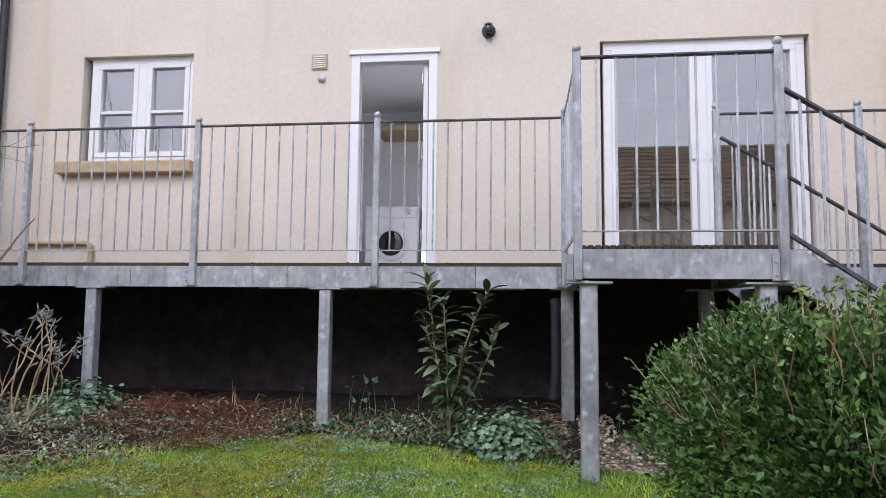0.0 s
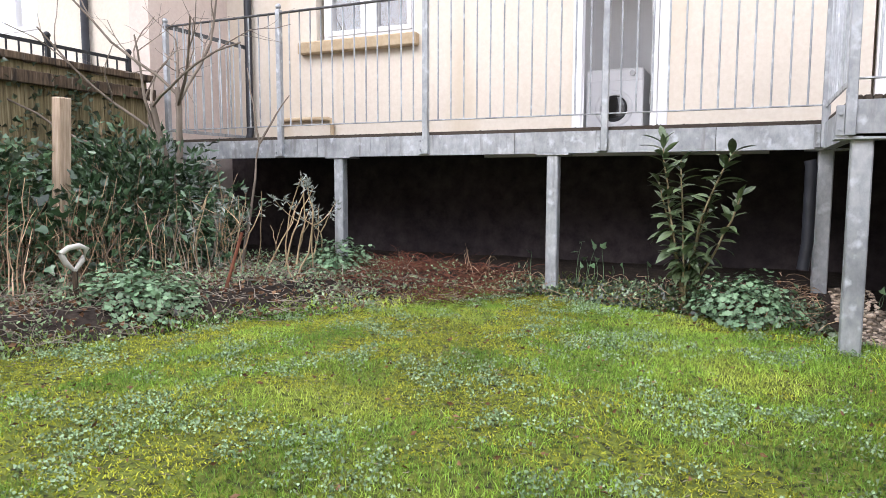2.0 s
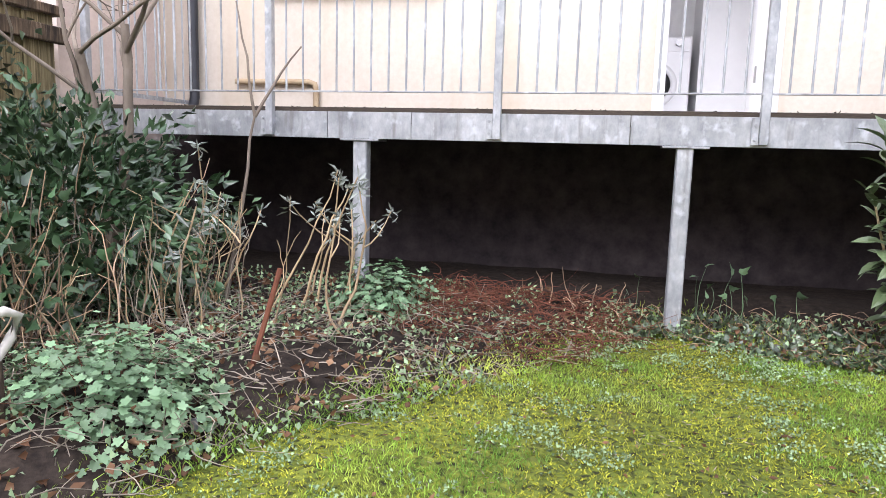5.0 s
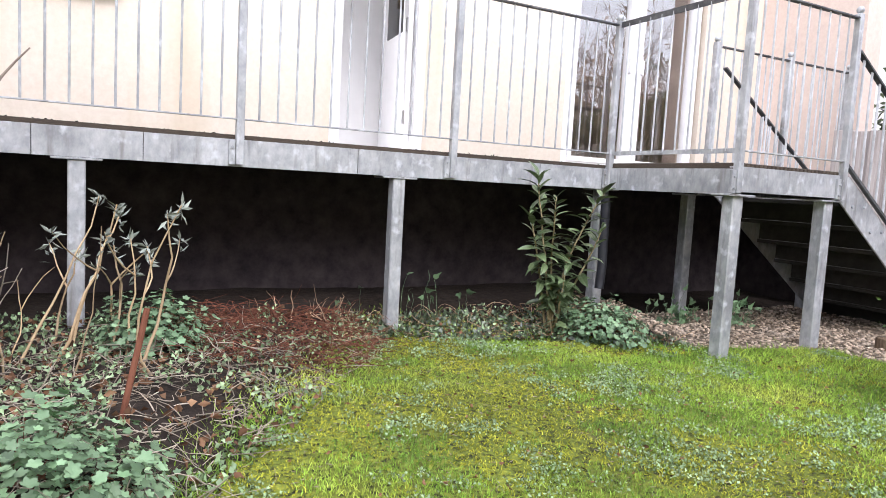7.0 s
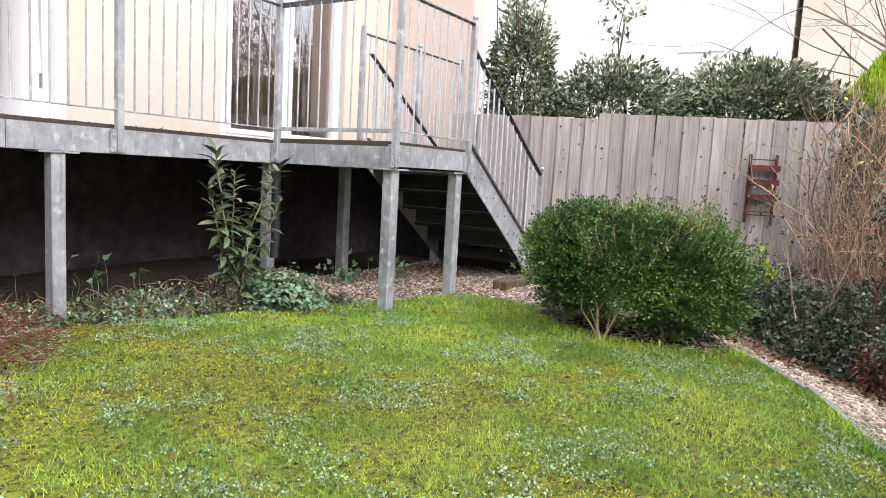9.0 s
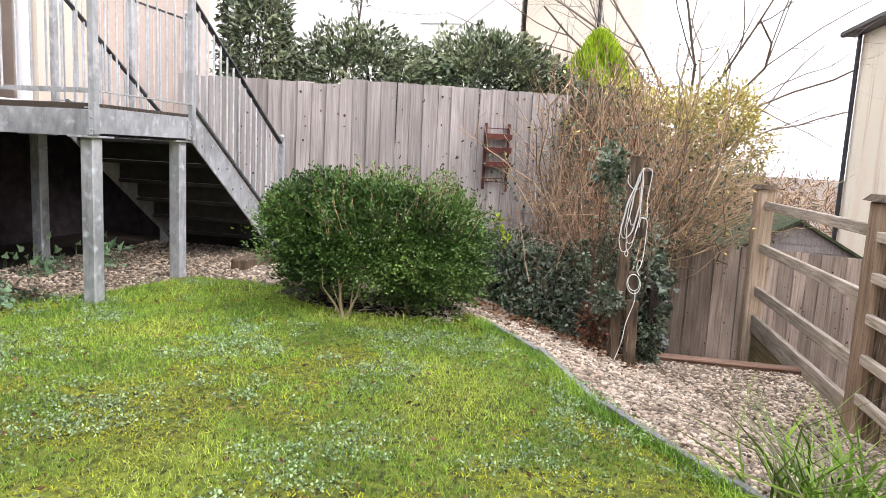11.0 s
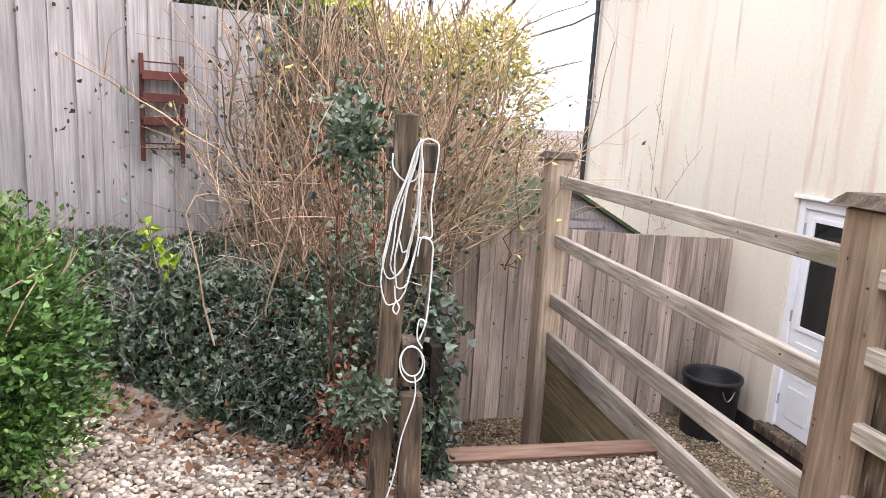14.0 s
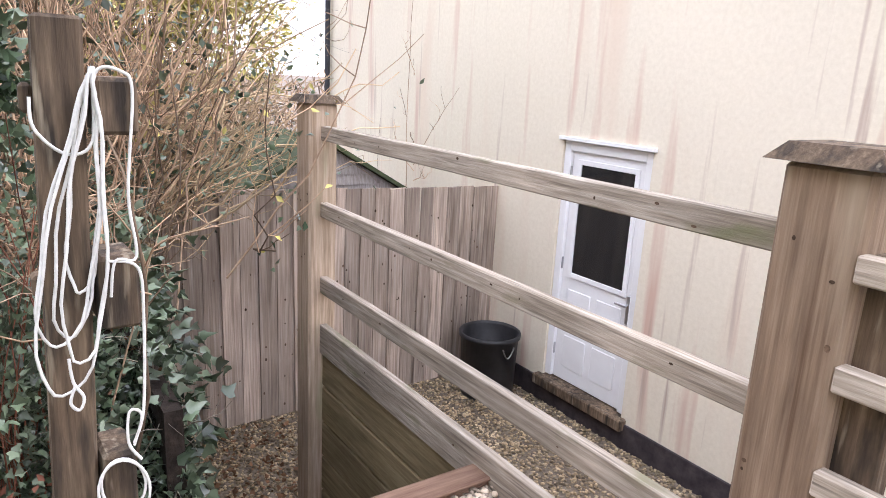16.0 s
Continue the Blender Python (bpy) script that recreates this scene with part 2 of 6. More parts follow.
KNOT = material("dark_knot", [(0.3, (0.065, 0.042, 0.028)), (0.7, (0.150, 0.100, 0.066))], 90, rough=0.9, bump=0.2, vary=0.4, spec=0.1)
IRON = material("black_iron", [(0.3, (0.012, 0.014, 0.016)), (0.7, (0.03, 0.033, 0.036))], 12, rough=0.45, metal=0.2, bump=0.05)
PIPE = material("grey_black_plastic", [(0.3, (0.018, 0.019, 0.024)), (0.7, (0.035, 0.037, 0.045))], 9, rough=0.45, bump=0.02)
BINMAT = material("black_bin_plastic", [(0.3, (0.014, 0.014, 0.016)), (0.7, (0.035, 0.034, 0.036))], 9, rough=0.5, bump=0.08)
ROPE = material("white_rope", [(0.3, (0.62, 0.61, 0.58)), (0.7, (0.80, 0.79, 0.76))], 60, rough=0.8, bump=0.3)
FELT = material("mossy_roof_felt", [(0.3, (0.043, 0.056, 0.027)), (0.7, (0.108, 0.131, 0.065))], 12, rough=0.95, bump=0.4, blotch=0.3, vary=0)
ROOFTILE = material("brown_roof_tile", [(0.3, (0.13, 0.095, 0.06)), (0.7, (0.24, 0.18, 0.115))], 7, rough=0.9, bump=0.3, vary=0.15)
INSIDE = material("grey_white_plaster", [(0.3, (0.82, 0.82, 0.82)), (0.7, (0.86, 0.86, 0.86))], 10, rough=0.9, bump=0.05, blotch=0.05, vary=0)
DARKROOM = material("dim_interior", [(0.3, (0.416, 0.351, 0.274)), (0.7, (0.624, 0.515, 0.391))], 4, rough=0.9, bump=0.05, vary=0)
APPLIANCE = material("white_enamel", [(0.3, (0.78, 0.78, 0.79)), (0.7, (0.82, 0.82, 0.83))], 6, rough=0.3, bump=0, vary=0, blotch=0.03)
CHROME = material("grey_metal", [(0.3, (0.40, 0.40, 0.41)), (0.7, (0.5, 0.5, 0.5))], 10, rough=0.3, metal=0.9, bump=0, vary=0)
DARKGLASS = material("dark_glass", [(0.3, (0.008, 0.009, 0.010)), (0.7, (0.016, 0.017, 0.018))], 4, rough=0.06, bump=0, vary=0, spec=0.6)
PANE = glass("window_glass")
LEAF_BOX = material("privet_leaf", [(0.3, (0.034, 0.082, 0.015)), (0.5, (0.078, 0.155, 0.032)), (0.7, (0.185, 0.285, 0.066))], 2.5, rough=0.40, bump=0, blotch=0.3, blotch_scale=2.5, vary=0, island=0.55, spec=0.45)
LEAF_IVY = material("ivy_leaf", [(0.3, (0.032, 0.058, 0.028)), (0.5, (0.086, 0.120, 0.068)), (0.7, (0.200, 0.232, 0.162))], 3, rough=0.30, bump=0, blotch=0.35, blotch_scale=2, vary=0, island=0.7, spec=0.6)
LEAF_LAUREL = material("laurel_leaf", [(0.3, (0.052, 0.086, 0.034)), (0.7, (0.150, 0.205, 0.098))], 5, rough=0.32, bump=0, blotch=0.2, vary=0.45, spec=0.55)
LEAF_GER = material("geranium_leaf", [(0.3, (0.098, 0.190, 0.088)), (0.7, (0.225, 0.335, 0.195))], 6, rough=0.5, bump=0, blotch=0.25, vary=0, island=0.45, spec=0.35)
LEAF_DARK = material("bramble_leaf", [(0.3, (0.028, 0.064, 0.026)), (0.5, (0.060, 0.120, 0.052)), (0.72, (0.150, 0.230, 0.125))], 3, rough=0.30, bump=0, blotch=0.3, vary=0, island=0.65, spec=0.6)
LEAF_HEDGE = material("viburnum_leaf", [(0.3, (0.062, 0.098, 0.048)), (0.5, (0.148, 0.186, 0.098)), (0.72, (0.360, 0.385, 0.225))], 3, rough=0.35, bump=0, blotch=0.3, vary=0, island=0.6, spec=0.55)
LEAF_GOLD = material("golden_leaf", [(0.3, (0.42, 0.36, 0.085)), (0.7, (0.68, 0.60, 0.22))], 3, rough=0.6, bump=0, blotch=0.3, vary=0, island=0.4, spec=0.3)
LEAF_CON = material("conifer_spray", [(0.3, (0.238, 0.378, 0.018)), (0.7, (0.476, 0.616, 0.048))], 4, rough=0.6, bump=0, blotch=0.25, vary=0, island=0.35, spec=0.2)
LEAF_GREY = material("silver_leaf", [(0.3, (0.20, 0.23, 0.20)), (0.7, (0.34, 0.37, 0.33))], 5, rough=0.8, bump=0, vary=0, island=0.3, spec=0.2)
LEAF_DEAD = material("dead_leaf", [(0.3, (0.09, 0.045, 0.025)), (0.5, (0.17, 0.09, 0.05)), (0.75, (0.30, 0.19, 0.11))], 5, rough=0.9, bump=0, vary=0, island=0.5, spec=0.2)
TWIG = material("brown_twig", [(0.3, (0.200, 0.122, 0.074)), (0.7, (0.570, 0.405, 0.270))], 5, rough=0.8, bump=0, vary=0, island=0.7, spec=0.3)
TWIG_TAN = material("tan_stem", [(0.3, (0.340, 0.240, 0.135)), (0.7, (0.640, 0.490, 0.310))], 5, rough=0.8, bump=0, vary=0, island=0.5, spec=0.3)
TWIG_RED = material("red_dead_stem", [(0.3, (0.10, 0.035, 0.022)), (0.7, (0.22, 0.09, 0.055))], 5, rough=0.9, bump=0, vary=0, island=0.4, spec=0.2)
STRAW = material("grey_straw", [(0.3, (0.234, 0.195, 0.148)), (0.7, (0.390, 0.343, 0.281))], 5, rough=0.85, bump=0, vary=0, island=0.45, spec=0.2)
BARK = material("grey_bark", [(0.3, (0.14, 0.11, 0.085)), (0.7, (0.30, 0.25, 0.20))], 12, stretch=(1, 1, 0.3), rough=0.9, bump=0.5, vary=0)
BARK_D = material("dark_bark", [(0.3, (0.05, 0.04, 0.033)), (0.7, (0.12, 0.10, 0.085))], 12, stretch=(1, 1, 0.3), rough=0.9, bump=0.4, vary=0)
BARK_Y = material("pale_stem", [(0.3, (0.240, 0.184, 0.093)), (0.7, (0.368, 0.304, 0.187))], 12, stretch=(1, 1, 0.3), rough=0.85, bump=0.3, vary=0)
TUBGREY = material("pale_plastic", [(0.3, (0.45, 0.43, 0.38)), (0.7, (0.62, 0.60, 0.54))], 10, rough=0.6, bump=0.1, vary=0)

# ---------------------------------------------------------------- builders


def thing(name, at=(0, 0, 0), label="", category="", group="", kind="", turn=0):
    ob = new(name)
    ob.empty_display_size = 0.1
    ob.matrix_world = pose(*at, 0, 0, turn)
    return tagged(ob, label, category, group, kind)


def attach(ob, parent):
    ob.parent = parent
    return ob


def part(name, bm, mat, parent=None, label="", smooth=False):
    me = bpy.data.meshes.new(name)
    bm.normal_update()
    bm.to_mesh(me)
    bm.free()
    me.materials.append(mat)
    if smooth:
        me.polygons.foreach_set("use_smooth", [True] * len(me.polygons))
    ob = new(name, me)
    if parent is not None:
        ob.parent = parent
    if label:
        ob["label"] = label
    return ob


def arrays(name, verts, faces, mat, parent=None, label="", smooth=False):
    """One mesh from arrays of places and of faces that all have the same number of corners."""
    verts, faces = np.asarray(verts, dtype=np.float32), np.asarray(faces, dtype=np.int32)
    me = bpy.data.meshes.new(name)
    k = faces.shape[1]
    me.vertices.add(len(verts))
    me.vertices.foreach_set("co", verts.ravel())
    me.loops.add(faces.size)
    me.loops.foreach_set("vertex_index", faces.ravel())
    me.polygons.add(len(faces))
    me.polygons.foreach_set("loop_start", np.arange(0, faces.size, k, dtype=np.int32))
    if smooth:
        me.polygons.foreach_set("use_smooth", np.ones(len(faces), dtype=bool))
    me.update(calc_edges=True)
    me.materials.append(mat)
    ob = new(name, me)
    if parent is not None:
        ob.parent = parent
    if label:
        ob["label"] = label
    return ob


def box(bm, x0, x1, y0, y1, z0, z1, bevel=0.0, m=None):
    r = bmesh.ops.create_cube(bm, size=1.0)
    vs = r["verts"]
    for v in vs:
        v.co = Vector((x0 + (v.co.x + 0.5) * (x1 - x0), y0 + (v.co.y + 0.5) * (y1 - y0), z0 + (v.co.z + 0.5) * (z1 - z0)))
    if m is not None:
        bmesh.ops.transform(bm, matrix=m, verts=vs)
    if bevel:
        es = list({e for v in vs for e in v.link_edges})
        bmesh.ops.bevel(bm, geom=es, offset=bevel, segments=1, affect="EDGES")
    return bm


def boxpart(name, dims, mat, parent=None, bevel=0.004, label=""):
    return part(name, box(bmesh.new(), *dims, bevel), mat, parent, label)


def tube(bm, p0, p1, r0, r1=None, sides=10, caps=True):
    p0, p1 = Vector(p0), Vector(p1)
    d = p1 - p0
    m = Matrix.Translation((p0 + p1) / 2) @ d.to_track_quat("Z", "Y").to_matrix().to_4x4()
    bmesh.ops.create_cone(bm, cap_ends=caps, segments=sides, radius1=r0, radius2=r0 if r1 is None else r1, depth=d.length, matrix=m)
    return bm


RODS = {}


def rod(name, p0, p1, size, mat, parent=None, label=""):
    """A bar from p0 to p1: round if size is a number, else of width by depth. Alike bars share one mesh."""
    p0, p1 = Vector(p0), Vector(p1)
    d = p1 - p0
    key = (round(d.length, 3), size, mat.name)
    if key not in RODS:
        bm = bmesh.new()
        if isinstance(size, tuple):
            box(bm, -size[0] / 2, size[0] / 2, -size[1] / 2, size[1] / 2, 0, d.length, min(size) * 0.08)
        else:
            tube(bm, (0, 0, 0), (0, 0, d.length), size, sides=8)
        me = bpy.data.meshes.new(name)
        bm.normal_update()
        bm.to_mesh(me)
        bm.free()
        me.materials.append(mat)
        RODS[key] = me
    ob = new(name, RODS[key])
    z = d.normalized()
    ref = Vector((0, 1, 0)) if abs(z.y) < 0.9 else Vector((1, 0, 0))
    x = ref.cross(z).normalized()
    y = z.cross(x)
    ob.matrix_world = Matrix(((x.x, y.x, z.x, p0.x), (x.y, y.y, z.y, p0.y), (x.z, y.z, z.z, p0.z), (0, 0, 0, 1)))
    if parent is not None:
        w = ob.matrix_world.copy()
        ob.parent = parent
        ob.matrix_parent_inverse = parent.matrix_world.inverted()
        ob.matrix_basis = w
    if label:
        ob["label"] = label
    return ob


def sweep(paths, sides=5):
    """Tapered tubes along polylines; each path is a list of (place, radius). Gives places and faces."""
    vs, fs = [], []
    for path in paths:
        pts = np.array([p for p, r in path], dtype=float)
        rs = np.array([r for p, r in path], dtype=float)
        tang = np.gradient(pts, axis=0)
        tang /= np.linalg.norm(tang, axis=1)[:, None] + 1e-9
        ref = np.array([0.31, 0.2, 1.0]) if abs(tang[0][2]) < 0.8 else np.array([1.0, 0.3, 0.1])
        a = np.cross(tang, ref)
        a /= np.linalg.norm(a, axis=1)[:, None] + 1e-9
        b = np.cross(tang, a)
        base = len(vs) and sum(len(v) for v in vs)
        ang = np.arange(sides) * 2 * math.pi / sides
        ring = pts[:, None] + rs[:, None, None] * (np.cos(ang)[None, :, None] * a[:, None] + np.sin(ang)[None, :, None] * b[:, None])
        vs.append(ring.reshape(-1, 3))
        n = len(pts)
        i, j = np.meshgrid(np.arange(n - 1), np.arange(sides), indexing="ij")
        k = (j + 1) % sides
        fs.append((base + np.stack([i * sides + j, i * sides + k, (i + 1) * sides + k, (i + 1) * sides + j], -1)).reshape(-1, 4))
    return np.concatenate(vs), np.concatenate(fs)


def foliage(name, places, ways, length, width, mat, parent=None, label="", fold=0.25, rng=None, kind="", lobes=False):
    """Many small folded leaves: a place, the way that each points, its length and width."""
    rng = rng or np.random.default_rng(5)
    n = len(places)
    w = ways / (np.linalg.norm(ways, axis=1)[:, None] + 1e-9)
    r = rng.normal(size=(n, 3))
    side = np.cross(w, r)
    side /= np.linalg.norm(side, axis=1)[:, None] + 1e-9
    up = np.cross(side, w)
    L = (length * rng.uniform(0.6, 1.25, n))[:, None]
    W = (width * rng.uniform(0.7, 1.2, n))[:, None]
    p0 = places
    q = np.stack([p0, p0 + w * L * 0.45 + side * W * 0.5 + up * W * fold, p0 + w * L - up * L * 0.08, p0 + w * L * 0.45 - side * W * 0.5 + up * W * fold], 1)
    if lobes:
        out = ((0.0, 0.0, 0.0), (0.02, 0.34, 0.3), (0.30, 0.52, 0.5), (0.45, 0.26, 0.2), (1.0, 0.0, -0.5), (0.45, -0.26, 0.2), (0.30, -0.52, 0.5), (0.02, -0.34, 0.3))
        q = np.stack([p0 + w * L * a + side * W * c + up * W * fold * e for a, c, e in out], 1)
        idx = np.arange(n)[:, None] * 8
        f = np.concatenate([idx + np.array([[0, k, k + 1]]) for k in range(1, 7)])
        return arrays(name, q.reshape(-1, 3), f, mat, parent, label)
    idx = np.arange(n)[:, None] * 4
    f = np.concatenate([idx + np.array([[0, 1, 2]]), idx + np.array([[0, 2, 3]])])
    ob = arrays(name, q.reshape(-1, 3), f, mat, parent, label)
    if kind:
        ob["kind"] = kind
    return ob


def shell(n, centre, radii, rng, lumps=0.25, freq=2.2, inner=0.65, low=-1.0):
    """Places and outward ways on the ragged outer part of a lumpy ellipsoid."""
    d = rng.normal(size=(n * 2, 3))
    d /= np.linalg.norm(d, axis=1)[:, None]
    d = d[d[:, 2] > low][:n]
    k = np.array([1 + lumps * noise.noise(Vector(v) * freq + Vector(centre)) + lumps * 0.6 * noise.noise(Vector(v) * freq * 2.7) for v in d])
    s = k * rng.uniform(inner, 1.0, len(d)) ** 0.6
    p = np.array(centre) + d * np.array(radii) * s[:, None]
    way = d + rng.normal(size=d.shape) * 0.55
    return p, way


def limbs(start, way, length, radius, depth, rng, spread=0.55, out=None, split=3, lift=0.15, steps=5, shrink=0.68):
    """A branching limb as polylines."""
    out = [] if out is None else out
    p, d = np.array(start, dtype=float), np.array(way, dtype=float)
    d /= np.linalg.norm(d)
    path = [(p.copy(), radius)]
    for i in range(steps):
        d = d + rng.normal(size=3) * 0.13 + np.array([0, 0, lift * 0.3])
        d /= np.linalg.norm(d)
        p = p + d * length / steps
        path.append((p.copy(), radius * (1 - 0.55 * (i + 1) / steps)))
        if depth > 0 and i >= 1 and rng.random() < split / (steps - 1):
            e = d + rng.normal(size=3) * spread + np.array([0, 0, lift])
            limbs(p, e, length * shrink * rng.uniform(0.7, 1.1), radius * (1 - 0.55 * (i + 1) / steps) * 0.62, depth - 1, rng, spread, out, split, lift, steps, shrink)
    out.append(path)
    return out


def stem(start, end, rng, radius=0.006, bend=0.05, steps=6):
    """One thin bent stem."""
    a, b = np.array(start, dtype=float), np.array(end, dtype=float)
    off = rng.normal(size=3) * bend
    pts = []
    for i in range(steps + 1):
        s = i / steps
        pts.append((a + (b - a) * s + off * math.sin(s * math.pi) + rng.normal(size=3) * bend * 0.12, radius * (1 - 0.6 * s)))
    return pts


def wall_y(name, x0, x1, z0, z1, y, thick, holes, mat, label="", depth_sign=1):
    """A wall along x whose face lies at y, with openings (x0, x1, z0, z1) that go right through it."""
    xs = sorted({x0, x1, *[h[0] for h in holes], *[h[1] for h in holes]})
    zs = sorted({z0, z1, *[h[2] for h in holes], *[h[3] for h in holes]})
    bm = bmesh.new()
    yb = y + thick * depth_sign

    def hole(i, j):
        if i < 0 or j < 0 or i >= len(xs) - 1 or j >= len(zs) - 1:
            return True
        cx, cz = (xs[i] + xs[i + 1]) / 2, (zs[j] + zs[j + 1]) / 2
        return any(h[0] < cx < h[1] and h[2] < cz < h[3] for h in holes)

    def quad(*ps):
        bm.faces.new([bm.verts.new(p) for p in ps])

    for i in range(len(xs) - 1):
        for j in range(len(zs) - 1):
            if hole(i, j):
                continue
            a, b, c, d = xs[i], xs[i + 1], zs[j], zs[j + 1]
            quad((a, y, c), (b, y, c), (b, y, d), (a, y, d))
            quad((b, yb, c), (a, yb, c), (a, yb, d), (b, yb, d))
            if hole(i - 1, j):
                quad((a, yb, c), (a, y, c), (a, y, d), (a, yb, d))
            if hole(i + 1, j):
                quad((b, y, c), (b, yb, c), (b, yb, d), (b, y, d))
            if hole(i, j - 1):
                quad((a, yb, c), (b, yb, c), (b, y, c), (a, y, c))
            if hole(i, j + 1):
                quad((a, y, d), (b, y, d), (b, yb, d), (a, yb, d))
    bmesh.ops.remove_doubles(bm, verts=bm.verts, dist=0.0001)
    bmesh.ops.recalc_face_normals(bm, faces=bm.faces)
    return tagged(part(name, bm, mat), label, "wall", "", "structure")


# ---------------------------------------------------------------- plan
WALL_Y = 5.93          # face of the house
DECK_Y = 4.83          # front edge of the walkway
DECK_Z = 1.20          # its top
LAND = (0.28, 1.32, 3.66)   # landing: x from, x to, front y
YARD_Z = -1.65         # lower yard
YARD_Y = -3.30         # face of the house opposite
EDGE = [(-3.2, -1.15), (-1.8, -0.22), (-1.1, 0.22), (-0.5, 0.62), (0.25, 0.93), (0.72, 1.27)]


def past_edge(x, y):
    """Metres beyond the lawn's edging, on the gravel side."""
    return (x - 0.7) * 0.5145 - (y - 1.25) * 0.857


def bed_edge(x):
    """The lawn's far border as y over x."""
    if x < -2.9:
        return 2.9 + (x + 2.9) * 2.6
    if x < -1.5:
        return 2.9 + (x + 2.9) * 1.38
    return 4.83 - (x + 1.5) * 0.42 if x < 0.3 else 4.07


def in_yard(x, y):
    return y < -0.87 or (x > 1.73 and y < 0.14)


def height(x, y):
    if in_yard(x, y):
        return YARD_Z
    e = past_edge(x, y)
    z = 0.0
    if e > 0:
        z = -0.03 - min(e * 0.28, 0.36)
        if x > 1.7:
            k = min(1.0, (x - 1.7) / 1.3)
            z = z * (1 - k) + 0.05 * k
    b = y - bed_edge(x)
    if b > 0 and x < 0.6:
        z += min(0.13, b * 0.14)
    return z


def cover(x, y):
    """0 lawn, 1 soil, 2 gravel, 3 yard gravel."""
    if in_yard(x, y):
        return 3
    if past_edge(x, y) > 0 or (x > 1.32 and y < 4.0) or (x > 0.35 and 3.95 - (x - 0.3) * 0.35 < y < 5.0):
        return 2
    if y > bed_edge(x) or (((x - 1.02) / 0.30) ** 2 + ((y - 2.05) / 0.60) ** 2 < 1) or (x > 1.0 and 1.3 < y < 2.85):
        return 1
    return 1 if y > 4.9 else 0


# ---------------------------------------------------------------- ground
gx = sorted({-400.0, -150.0, -60.0, -25.0, -14.0, -10.0, *[round(-7.5 + 0.06 * i, 3) for i in range(220)], 1.725, 1.735, 6.0, 7.5, 9.0, 14.0, 25.0, 60.0, 150.0, 400.0})
gy = sorted({-400.0, -150.0, -60.0, -25.0, -14.0, -9.0, -6.0, -5.0, *[round(-4.0 + 0.06 * i, 3) for i in range(168)], -0.875, -0.865, 0.135, 0.145, 7.0, 9.0, 14.0, 25.0, 60.0, 150.0, 400.0})
near = lambda x, y: -7 < x < 5.5 and -3.9 < y < 6
gv = [(x, y, height(x, y) + (0.018 * noise.noise(Vector((x * 2.3, y * 2.3, 0))) + 0.008 * noise.noise(Vector((x * 9, y * 9, 3))) if near(x, y) and not in_yard(x, y) else 0)) for y in gy for x in gx]
nx = len(gx)
gf = [(j * nx + i, j * nx + i + 1, (j + 1) * nx + i + 1, (j + 1) * nx + i) for j in range(len(gy) - 1) for i in range(nx - 1)]
ground = arrays("ground", gv, gf, LAWN, smooth=True)
for mm in (SOIL, GRAVELBED, GRAVELBED):
    ground.data.materials.append(mm)
ground.data.polygons.foreach_set("material_index", np.array([cover((gx[i] + gx[i + 1]) / 2, (gy[j] + gy[j + 1]) / 2) for j in range(len(gy) - 1) for i in range(nx - 1)], dtype=np.int32))
tagged(ground, "mossy lawn, soil beds and gravel on uneven ground", "ground", "", "structure")

# ---------------------------------------------------------------- house
H_WIN, H_DOOR, H_FRENCH = (-4.24, -3.12, 2.24, 3.28), (-1.58, -0.78, 1.20, 3.24), (0.66, 2.41, 1.20, 3.25)
wall_y("wall_north", -5.40, 3.25, DECK_Z - 0.02, 6.4, WALL_Y, 0.28, [H_WIN, H_DOOR, H_FRENCH], RENDER, "cream rendered house wall with faint damp stains")
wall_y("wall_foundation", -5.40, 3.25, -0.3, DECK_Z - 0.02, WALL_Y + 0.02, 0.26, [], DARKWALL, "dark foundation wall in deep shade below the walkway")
boxpart("wall_east_return", (3.25, 3.50, 4.78, 6.21, 1.0, 6.4), PINK, None, 0.0)
# Lower part of the pink wall, coloured near black to stand for shade.
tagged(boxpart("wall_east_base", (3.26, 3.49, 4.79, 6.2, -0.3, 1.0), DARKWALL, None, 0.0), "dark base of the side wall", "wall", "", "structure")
tagged(bpy.data.objects["wall_east_return"], "pinkish rendered side wall beside the steps", "wall", "", "structure")
boxpart("wall_west_return", (-5.65, -5.40, 4.85, 6.21, -0.3, 6.4), PINK, None, 0.0)
tagged(bpy.data.objects["wall_west_return"], "pinkish rendered side wall of the next house", "wall", "", "structure")
N_WIN = (-7.95, -6.95, 2.35, 3.6)
wall_y("wall_neighbour", -12.0, -5.65, -0.3, 6.4, 4.85, 0.25, [N_WIN], RENDER, "cream rendered wall of the next house")


